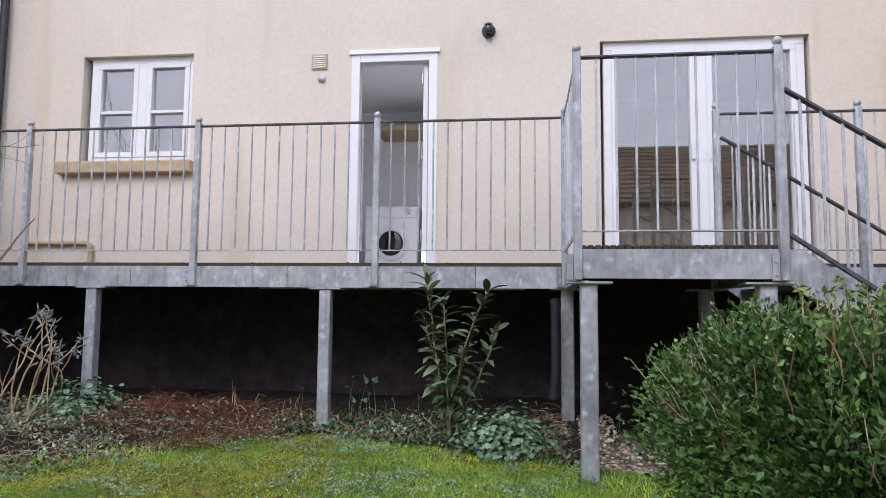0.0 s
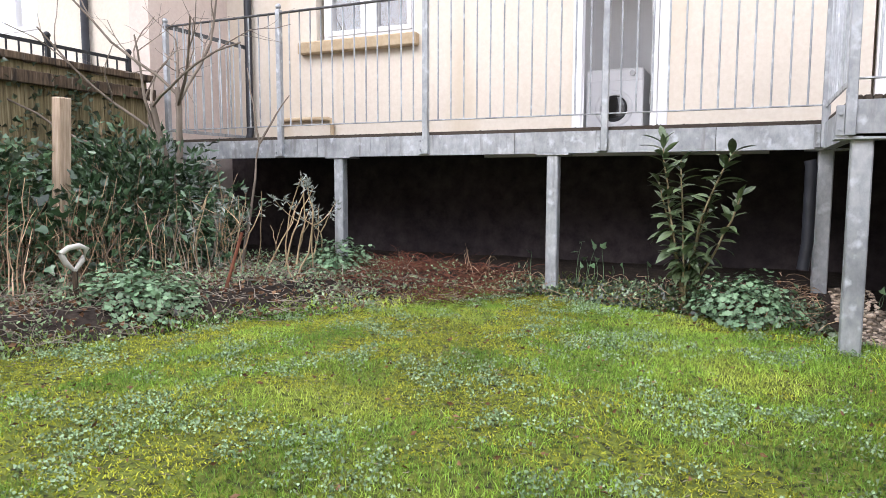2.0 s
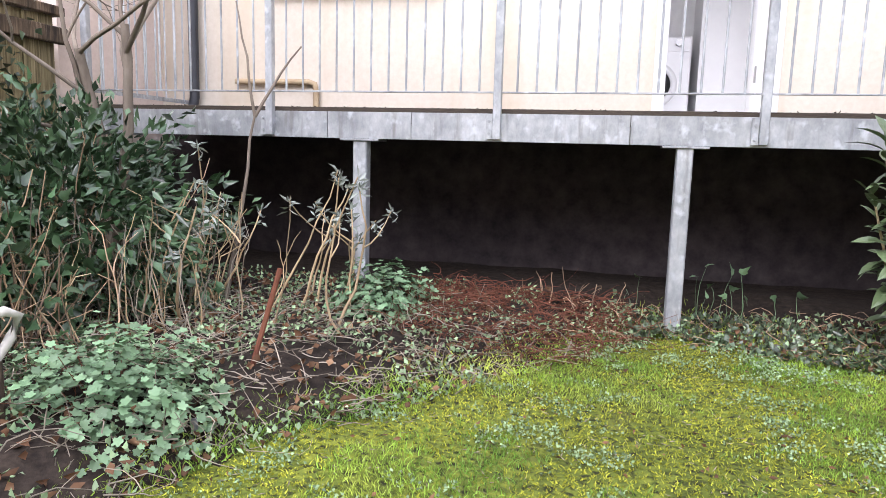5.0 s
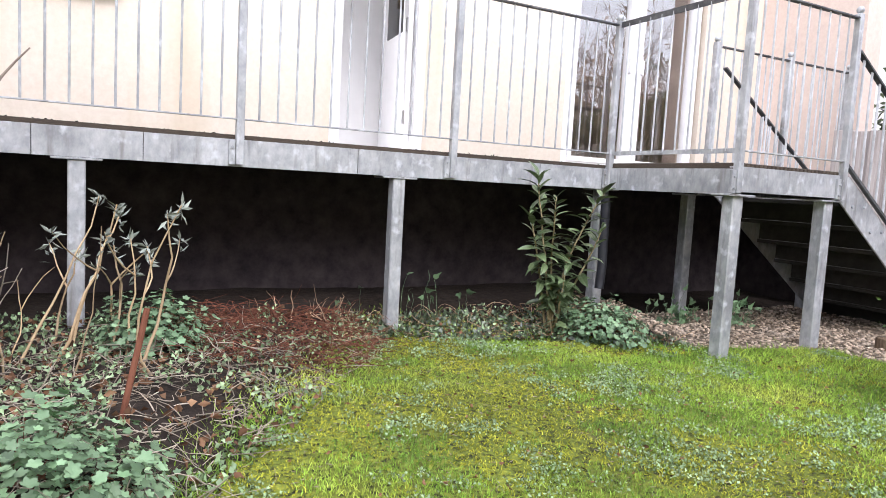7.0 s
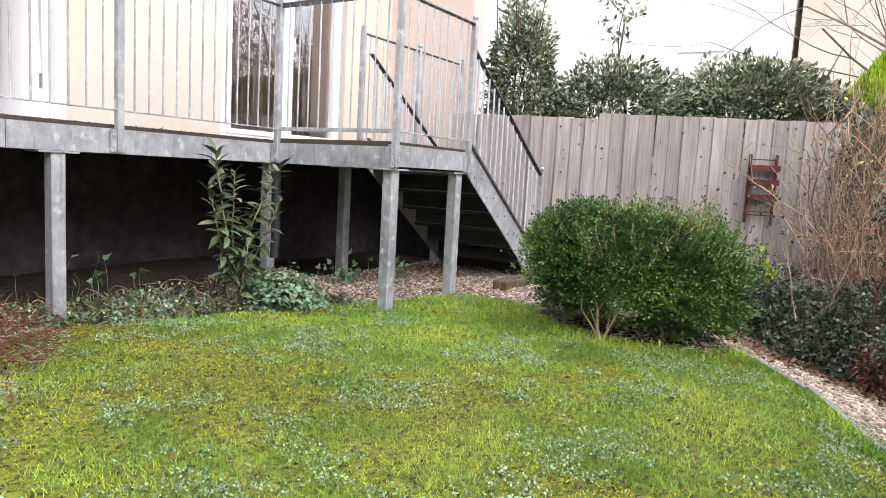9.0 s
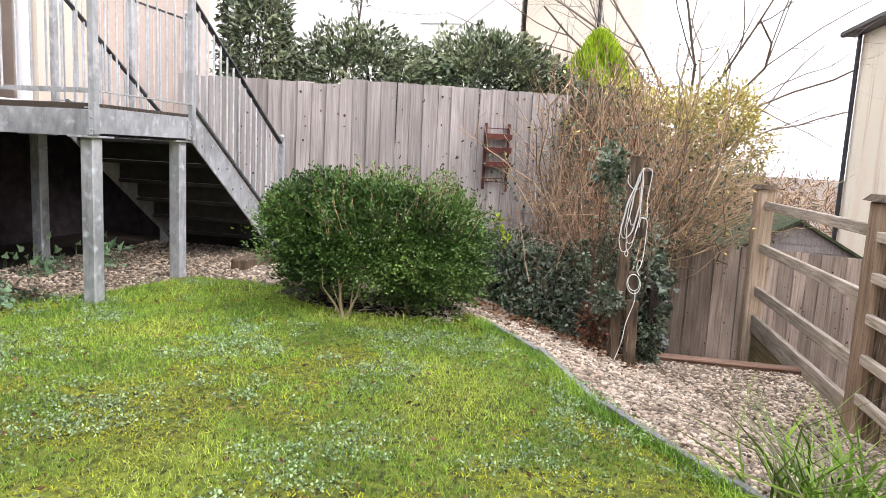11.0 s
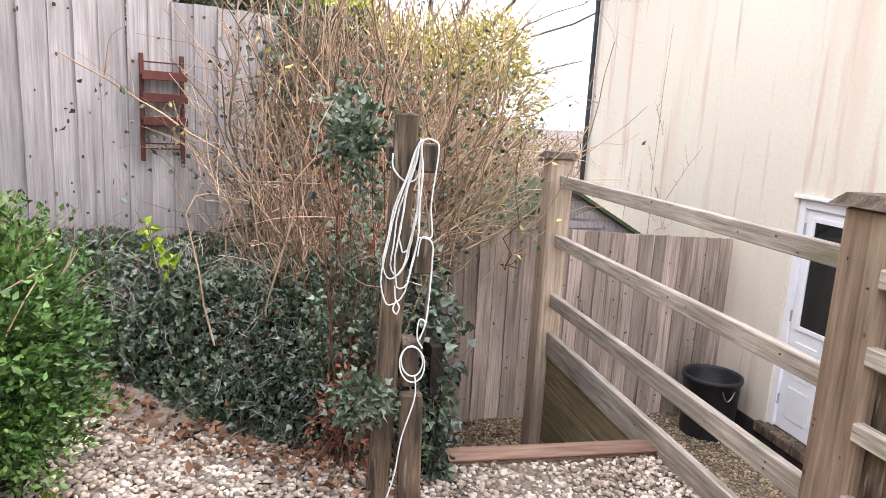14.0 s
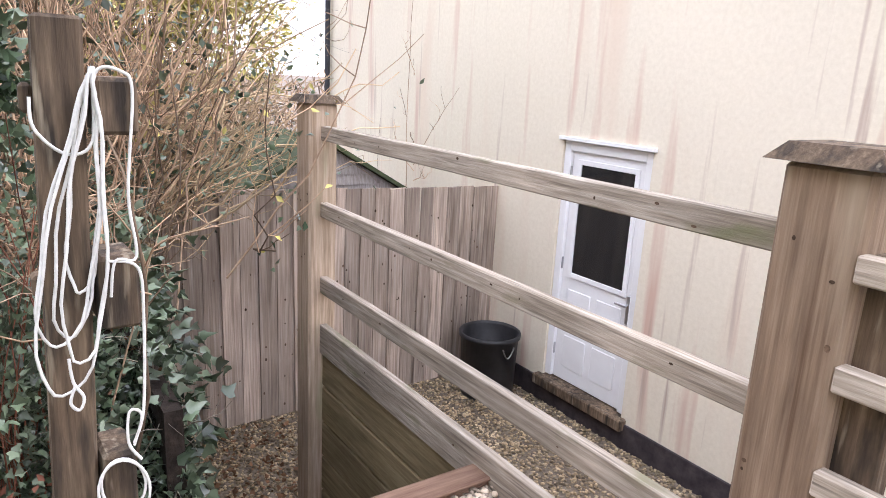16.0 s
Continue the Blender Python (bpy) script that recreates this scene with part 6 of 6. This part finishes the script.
xs, ys = g.uniform(1.35, 4.6, 105000), g.uniform(0.14, 3.4, 105000)
P = []
for x, y in zip(xs, ys):
    d = x - bank_edge(y)
    fx = FC[0] - (y - FC[1]) * 0.411
    if d < 0 or x > fx - 0.02 or (y > 2.2 and d > 0.9):
        continue
    top = height(x, y) + bank_top(d, y) + 0.10 * noise.noise(Vector((x * 2.4, y * 2.4, 4)))
    P.append((x, y, top - abs(g.normal()) * 0.05))
P = np.array(P)
D = g.normal(size=P.shape) * 0.8 + np.array([-0.6, -0.15, 0.25])
foliage("foliage", P, D, 0.037, 0.031, LEAF_IVY, ivy, rng=g, lobes=True)
k = g.choice(len(P), 1500)
vs, fs = sweep([stem(p - np.array([0, 0, 0.06]), p + np.array([g.normal() * 0.12 - 0.05, g.normal() * 0.12, g.uniform(0.0, 0.16)]), g, 0.0022, 0.05, 5) for p in P[k]], 4)
arrays("stem_growth", vs, fs, STRAW, ivy)
k = g.choice(len(P), 1900)
foliage("dead_leaves", P[k] + np.array([0, 0, 0.01]), g.normal(size=(1900, 3)) + np.array([-0.4, 0, 0.2]), 0.035, 0.022, LEAF_DEAD, ivy, "brown dead leaves caught in the ivy", rng=g)
bank = []
for y in np.linspace(0.14, 3.2, 30):
    for d in np.linspace(0.0, 2.4, 20):
        x = bank_edge(y) + 0.05 + d
        bank.append((x, y, height(min(x, 4.4), y) + bank_top(d, y) - 0.08 + 0.04 * noise.noise(Vector((d * 3, y * 3, 0)))))
arrays("bank_soil", bank, [(j * 20 + i, j * 20 + i + 1, (j + 1) * 20 + i + 1, (j + 1) * 20 + i) for j in range(29) for i in range(19)], SOIL, ivy, smooth=True)
# curtain of ivy over the drop to the yard
cur = thing("ivy_curtain", (0, 0.16, 0), "ivy hanging over the bank beside the lower yard", "ivy")
n = 9500
P = np.column_stack([g.uniform(1.78, 4.75, n), g.normal(size=n) * 0.05 - 0.03, g.uniform(-1.6, 0.75, n)])
keep = np.array([p[2] > -1.35 + 0.55 * noise.noise(Vector((p[0] * 2, 0, 1))) and p[2] < 0.2 + 0.28 * (p[0] - 1.8) for p in P])
foliage("foliage", P[keep], g.normal(size=(keep.sum(), 3)) * 0.7 + np.array([-0.3, -0.8, -0.2]), 0.055, 0.045, LEAF_IVY, cur, rng=g, lobes=True)
boxpart("bank_face", (1.80, 4.78, 0.0, 0.05, YARD_Z, 0.12), SOIL, cur, 0)
# ivy round the line post
pi = thing("post_ivy", (1.62, 0.50, -0.35), "ivy and dead red bramble wrapped round the line post", "ivy")
P, D = shell(3600, (0.24, 0.04, 0.42), (0.26, 0.24, 0.46), g, 0.6, 3, 0.2, -0.95)
foliage("foliage", P, D + np.array([-0.3, -0.2, 0]), 0.033, 0.027, LEAF_IVY, pi, rng=g, lobes=True)
P, D = shell(420, (0.36, -0.02, 0.90), (0.15, 0.16, 0.42), g, 0.75, 4, 0.15)
foliage("foliage", P, D, 0.034, 0.028, LEAF_IVY, pi, rng=g, lobes=True)
P, D = shell(620, (0.47, 0.05, 1.34), (0.14, 0.14, 0.20), g, 0.9, 3, 0.15)
foliage("foliage", P, D, 0.044, 0.036, LEAF_IVY, pi, rng=g, lobes=True)
P, D = shell(300, (-0.08, 0.08, 0.20), (0.10, 0.12, 0.30), g, 0.5, 3, 0.4, -0.4)
foliage("dead_leaves", P, D - np.array([0, 0, 0.4]), 0.036, 0.016, TWIG_RED, pi, "dead reddish bramble leaves", rng=g)
P, D = shell(420, (-0.32, 0.05, 0.46), (0.06, 0.11, 0.10), g, 0.7, 4, 0.3)
foliage("foliage", P, D + np.array([-0.4, 0, -0.2]), 0.032, 0.026, LEAF_IVY, pi, rng=g, lobes=True)
vs, fs = sweep([stem((abs(g.normal()) * 0.12, g.normal() * 0.10, 0), (abs(g.normal()) * 0.2 + 0.10, g.normal() * 0.12 + 0.05, g.uniform(0.5, 1.4)), g, 0.003, 0.06, 7) for k in range(40)], 4)
arrays("stem_growth", vs, fs, TWIG_RED, pi)

def twig_parts(paths, every, mat, parent):
    """Main stems and their side twigs, as two parts."""
    vs, fs = sweep(paths[::every], 5)
    arrays("stem_growth", vs, fs, mat, parent)
    vs, fs = sweep([p for i, p in enumerate(paths) if i % every], 4)
    arrays("twig_growth", vs, fs, mat, parent)


tw0 = thing("dry_twig_shrub", (2.75, 0.75, 0.0), "tangle of dry brown twigs behind the ivy", "shrub")
paths = []
for k in range(170):
    a = np.array([g.normal() * 0.30, g.normal() * 0.22 - 0.10, g.uniform(-0.1, 0.2)])
    e = a + np.array([g.normal() * 0.22, g.normal() * 0.22 - 0.05, g.uniform(0.4, 1.2)])
    s = stem(a, e, g, g.uniform(0.003, 0.0065), 0.10, 9)
    paths.append(s)
    for q in range(3):
        m = s[int(g.integers(3, 8))][0]
        paths.append(stem(m, m + np.array([g.normal() * 0.14, g.normal() * 0.16, g.uniform(-0.05, 0.25)]), g, 0.0026, 0.03, 4))
twig_parts(paths, 4, TWIG, tw0)
B = np.array([(bank_edge(y) - abs(g.normal()) * 0.22, y) for y in g.uniform(0.3, 3.2, 900)])
P = np.column_stack([B, np.array([height(x, y) for x, y in B]) + 0.016 + g.uniform(0, 0.015, len(B))])
tagged(foliage("path_leaves", P, g.normal(size=P.shape) * np.array([1, 1, 0.3]), 0.045, 0.03, LEAF_DEAD, rng=g), "brown leaves blown onto the gravel path", "fallen leaves", "", "stuff")
q = g.uniform(0.0, 1.0, 700)
B = np.column_stack([FB[0] + (FC[0] - FB[0]) * q, FB[1] + (FC[1] - FB[1]) * q]) + np.column_stack([-np.abs(g.normal(size=700)) * 0.2 - 0.05, g.normal(size=700) * 0.05])
P = np.column_stack([B, np.array([height(x, y) + max(0.0, bank_top(max(0.0, x - bank_edge(y)), y)) * 0.8 for x, y in B]) + g.uniform(0, 0.04, len(B))])
tagged(foliage("fence_leaves", P, g.normal(size=P.shape) * np.array([1, 1, 0.3]), 0.055, 0.035, LEAF_DEAD, rng=g), "brown leaves drifted against the foot of the fence", "fallen leaves", "", "stuff")
B = np.column_stack([g.uniform(2.6, 4.7, 700), g.uniform(-1.2, 0.05, 700), YARD_Z + 0.012 + g.uniform(0, 0.02, 700)])
tagged(foliage("yard_leaves", B, g.normal(size=B.shape) * np.array([1, 1, 0.3]), 0.05, 0.035, LEAF_DEAD, rng=g), "brown leaves in the corner of the yard", "fallen leaves", "", "stuff")
# dry twiggy shrub before the fence's end
tw = thing("dry_twig_shrub", (3.80, 0.40, 0.1), "large shrub of dry reddish brown twigs", "shrub")
paths = []
for k in range(320):
    a = np.array([g.normal() * 0.32 - 0.12, g.normal() * 0.28, g.uniform(-0.1, 0.3)])
    h = g.uniform(0.7, 1.9)
    e = a * 1.2 + np.array([g.normal() * 0.30 - 0.15, g.normal() * 0.34, h])
    s = stem(a, e, g, g.uniform(0.003, 0.009), 0.15, 9)
    paths.append(s)
    for q in range(4):
        m = s[int(g.integers(3, 8))][0]
        paths.append(stem(m, m + np.array([g.normal() * 0.16, g.normal() * 0.18, g.uniform(0.05, 0.35)]), g, 0.003, 0.03, 4))
twig_parts(paths, 5, TWIG, tw)
k = g.choice(len(paths), 3000)
P = np.array([paths[i][int(g.integers(1, len(paths[i])))][0] for i in k])
P[:2600, 2] = P[:2600, 2] * 0.8
foliage("foliage", P[:2600] + g.normal(size=(2600, 3)) * 0.05, g.normal(size=(2600, 3)), 0.042, 0.028, LEAF_IVY, tw, rng=g)
foliage("dead_leaves", P[2600:], g.normal(size=(400, 3)), 0.045, 0.025, LEAF_GOLD, tw, "a few yellowed leaves", rng=g)
tw2 = thing("dry_twig_shrub", (4.35, -0.35, 0.3), "sprawling tan twigs leaning over the yard fence", "shrub")
paths = []
for k in range(230):
    a = np.array([g.normal() * 0.25, 0.35 + g.normal() * 0.30, g.uniform(-0.25, 0.4)])
    e = a + np.array([g.normal() * 0.35, -g.uniform(0.1, 1.15), g.uniform(0.15, 1.1)])
    s = stem(a, e, g, g.uniform(0.003, 0.009), 0.14, 9)
    paths.append(s)
    for q in range(3):
        m = s[int(g.integers(3, 8))][0]
        paths.append(stem(m, m + np.array([g.normal() * 0.15, g.normal() * 0.2, g.normal() * 0.15]), g, 0.0026, 0.03, 4))
twig_parts(paths, 4, TWIG_TAN, tw2)
P = np.array([paths[i][int(g.integers(0, 4))][0] for i in g.choice(len(paths), 1100)])
foliage("foliage", P + g.normal(size=P.shape) * 0.06, g.normal(size=P.shape), 0.042, 0.028, LEAF_IVY, tw2, rng=g)
gold = thing("golden_shrub", (5.0, -0.35, 0.5), "shrub with pale golden variegated leaves", "shrub")
for c, r, n in (((0, 0, 0.9), (0.5, 0.62, 0.55), 2000), ((-0.1, -0.45, 1.15), (0.4, 0.35, 0.4), 1100), ((0.1, 0.6, 1.15), (0.35, 0.4, 0.45), 900), ((-0.2, -0.5, 0.75), (0.4, 0.5, 0.45), 1100), ((-0.35, 0.2, 1.0), (0.35, 0.5, 0.4), 800)):
    P, D = shell(int(n * 1.7), c, r, g, 0.6, 3.2, 0.25)
    foliage("foliage", P, D, 0.062, 0.024, LEAF_GOLD, gold, rng=g)
vs, fs = sweep([stem((g.normal() * 0.1, g.normal() * 0.2, -0.4), (g.normal() * 0.4, g.normal() * 0.5, g.uniform(0.6, 1.6)), g, 0.008, 0.1, 7) for k in range(50)], 4)
arrays("stem_growth", vs, fs, TWIG, gold)
fi = thing("fence_top_ivy", (4.55, 0.7, 1.45), "ivy heaped over the end of the fence", "ivy")
P, D = shell(3200, (0.05, 0, 0), (0.22, 0.62, 0.42), g, 0.35, 3, 0.5)
P2 = np.column_stack([g.uniform(-0.12, 0.10, 3800), g.uniform(-1.0, 0.6, 3800), g.uniform(-1.5, 0.0, 3800)])
P, D = np.concatenate([P, P2]), np.concatenate([D, g.normal(size=P2.shape) + np.array([-0.7, 0, 0])])
foliage("foliage", P, D, 0.05, 0.04, LEAF_IVY, fi, rng=g, lobes=True)
vs, fs = sweep([stem((g.normal() * 0.04 - 0.05, g.uniform(-0.7, 0.5), -1.45), (g.normal() * 0.06 - 0.1, g.uniform(-0.7, 0.5), g.uniform(-0.3, 0.3)), g, 0.005, 0.08, 8) for k in range(40)], 4)
arrays("stem_growth", vs, fs, TWIG, fi)
yg = thing("young_laurel", (2.46, 1.32, 0.05), "young shoot with bright green leaves before the fence", "shoot")
s = stem((0.06, -0.06, 0.0), (-0.18, 0.16, 0.56), g, 0.006, 0.04, 8)
P = np.array([s[k % 5 + 3][0] + g.normal(size=3) * 0.012 for k in range(46)])
foliage("foliage", P, g.normal(size=P.shape) + np.array([0, 0, -0.3]), 0.062, 0.036, LEAF_CON, yg, rng=g)
vs, fs = sweep([s], 5)
arrays("stem", vs, fs, BARK_Y, yg)
stem_clump("bare_shoots", (3.6, 1.05), 14, 0.16, 0.3, 1.0, TWIG, "thin bare shoots before the fence", (0, 0), 17, 0.005)

# ---------------------------------------------------------------- beyond the fence
for at, rad, n, lab in (
        ((4.15, 4.55, 2.15), (0.50, 0.42, 1.10), 5000, "tall evergreen shrub behind the steps"),
        ((4.40, 3.45, 1.80), (0.45, 1.0, 0.72), 6500, "evergreen hedge shrub with gaps behind the fence"),
        ((4.85, 2.0, 1.80), (0.50, 1.12, 0.72), 11500, "clipped rounded evergreen hedge above the fence"),
        ((5.15, 1.15, 1.65), (0.40, 0.55, 0.36), 2600, "low reddish hedge shrub above the fence")):
    t = thing("hedge_shrub", (at[0], at[1], 0), lab, "hedge", "hedge behind the fence")
    P, D = shell(n, (0, 0, at[2]), rad, g, 0.25, 2.6, 0.25)
    foliage("crown", P, D, 0.085, 0.040, LEAF_HEDGE, t, rng=g)
    vs, fs = sweep([stem((g.normal() * 0.15, g.normal() * rad[1] * 0.4, 0), (g.normal() * rad[0] * 0.5, g.normal() * rad[1] * 0.5, at[2] + rad[2] * g.uniform(0.2, 1.0)), g, 0.012, 0.1, 6) for k in range(26)], 4)
    arrays("stem_growth", vs, fs, BARK_D, t)
t = thing("sparse_shrub", (4.7, 3.25, 0), "sparse upright shrub rising above the hedge", "shrub")
paths = limbs((0, 0, 1.2), (0, 0, 1), 1.9, 0.022, 2, g, 0.85, None, 3, 0.2, 7, 0.45)
vs, fs = sweep(paths, 5)
arrays("branching", vs, fs, BARK_D, t)
P = np.array([p for pth in paths for p, r in pth[2:] for k in range(4)])
foliage("foliage", P + g.normal(size=P.shape) * 0.05, g.normal(size=P.shape), 0.085, 0.035, LEAF_HEDGE, t, rng=g)
con = thing("golden_conifer", (6.0, 0.66, 0), "bright yellow-green pointed conifer", "conifer")
P, D = [], []
for k in range(12000):
    z = g.uniform(0, 1) ** 1.3
    a = g.uniform(0, 2 * math.pi)
    r = 1.0 * (1 - z) ** 0.66 * (0.80 + 0.28 * math.sin(a * 5 + z * 17)) * g.uniform(0.72, 1.0)
    P.append((math.cos(a) * r, math.sin(a) * r, 0.9 + z * 1.75))
    D.append((math.cos(a) * 0.35 + g.normal() * 0.15, math.sin(a) * 0.35 + g.normal() * 0.15, 1.0))
foliage("crown", np.array(P), np.array(D), 0.13, 0.026, LEAF_CON, con, rng=g)
part("trunk", tube(bmesh.new(), (0, 0, 0), (0, 0, 2.2), 0.06, 0.02), BARK_D, con)
for at, h, seed, lean, lab in (((9.6, -0.9, -0.5), 6.0, 4, (0.0, -0.05, 1), "large bare tree with dark spreading limbs"), ((12.5, -2.0, -0.5), 4.8, 9, (0.1, 0.05, 1), "bare tree beyond the garden"),
                           ((-13.0, -13.0, -1.5), 10.5, 14, (0, 0, 1), "tall bare tree behind the house opposite"), ((-17.0, -14.5, -1.5), 11.0, 15, (0, 0, 1), "tall bare tree behind the house opposite"),
                           ((-15.0, -16.0, -1.5), 10.5, 16, (0, 0, 1), "tall bare tree behind the house opposite")):
    q = np.random.default_rng(seed)
    t = thing("bare_tree", at, lab, "tree")
    paths = []
    trunk = stem((0, 0, 0), (lean[0] * h * 0.4, lean[1] * h * 0.4, h * 0.42), q, 0.17, 0.1, 6)
    paths.append([(p, 0.17 * (1 - 0.3 * i / 6)) for i, (p, r) in enumerate(trunk)])
    for k in range(13 if at[0] == 9.6 else 8):
        a = k * 0.8 + q.normal() * 0.3
        paths += limbs(trunk[-1][0] - np.array([0, 0, q.uniform(0, 0.5)]), (math.cos(a) * 0.8, math.sin(a) * 0.9, q.uniform(0.1, 0.9)), h * q.uniform(0.5, 0.72), 0.030, 4, q, 0.6, None, 2.9, 0.06, 6, 0.60)
    vs, fs = sweep(paths[:1], 9)
    arrays("trunk", vs, fs, BARK_D, t, smooth=True)
    vs, fs = sweep(paths[1:], 5)
    arrays("branching", vs, fs, BARK, t)
    if at[0] == 9.6:
        P = np.array([p for pth in paths for p, r in pth if r > 0.024 for k in range(14)])
        foliage("ivy_leaves", P + q.normal(size=P.shape) * 0.08, q.normal(size=P.shape), 0.06, 0.045, LEAF_IVY, t, rng=q)
# far scrub
P = np.column_stack([g.uniform(11, 26, 16000), g.uniform(-6, 2, 16000), g.uniform(-1.2, 1.25, 16000)])
P = P[np.array([p[2] < 0.5 + 0.8 * noise.noise(Vector((p[0] * 0.5, p[1] * 0.9, 2))) + 0.3 for p in P])]
tagged(foliage("far_scrub", P, g.normal(size=P.shape) + np.array([0, 0, 1.0]), 0.34, 0.03, TWIG, rng=g), "brown winter scrub beyond the gardens", "scrub", "", "stuff")
P = np.column_stack([g.uniform(10, 22, 16000), g.uniform(-16, -5, 16000), g.uniform(-1.5, 8.5, 16000)])
P = P[np.array([p[1] < 0.4 - 0.48 * p[0] and p[2] < 6.5 + 2.5 * noise.noise(Vector((p[0] * 0.4, p[1] * 0.4, 5))) for p in P])]
tagged(foliage("far_woods", P, g.normal(size=P.shape) + np.array([0, 0, 0.8]), 0.50, 0.05, TWIG, rng=g), "brown winter woods beyond the house opposite", "woods", "", "stuff")
# houses beyond
hs = thing("white_house", (14.0, 2.75, 0), "white rendered house beyond the hedge", "house")
boxpart("wall", (0, 8, 0, 12, -0.5, 7.5), WHITE_R, hs, 0)
for y0, z0 in ((1.2, 4.3), (3.6, 3.3), (6.2, 3.6)):
    w = boxpart("window", (-0.04, 0.05, y0, y0 + 1.1, z0, z0 + 1.2), UPVC, hs, 0.01)
    boxpart("pane", (-0.05, -0.03, y0 + 0.08, y0 + 1.02, z0 + 0.08, z0 + 1.12), INSIDE, w, 0)
boxpart("roof", (-0.5, 8.5, -0.5, 12.5, 7.5, 7.9), ROOFTILE, hs, 0.05)
hs = thing("cream_house", (16.5, -0.6, 0), "cream rendered house beyond the gardens", "house")
boxpart("wall", (0, 7, 0, 3.2, -0.5, 7.0), RENDER, hs, 0)
part("drainpipe", tube(bmesh.new(), (-0.06, 1.2, 0), (-0.06, 1.2, 7.0), 0.05), PIPE, hs)
boxpart("roof", (-0.4, 7.4, -0.4, 3.6, 7.0, 7.4), ROOFTILE, hs, 0.05)

for ob in list(bpy.data.objects):
    if ob.parent is not None and ob.name.split(".")[0] in ("stem_growth", "twig_growth", "foliage", "shoot_foliage", "branching", "crown", "grass_growth", "dead_leaves", "ivy_leaves"):
        ob["kind"] = "stuff"
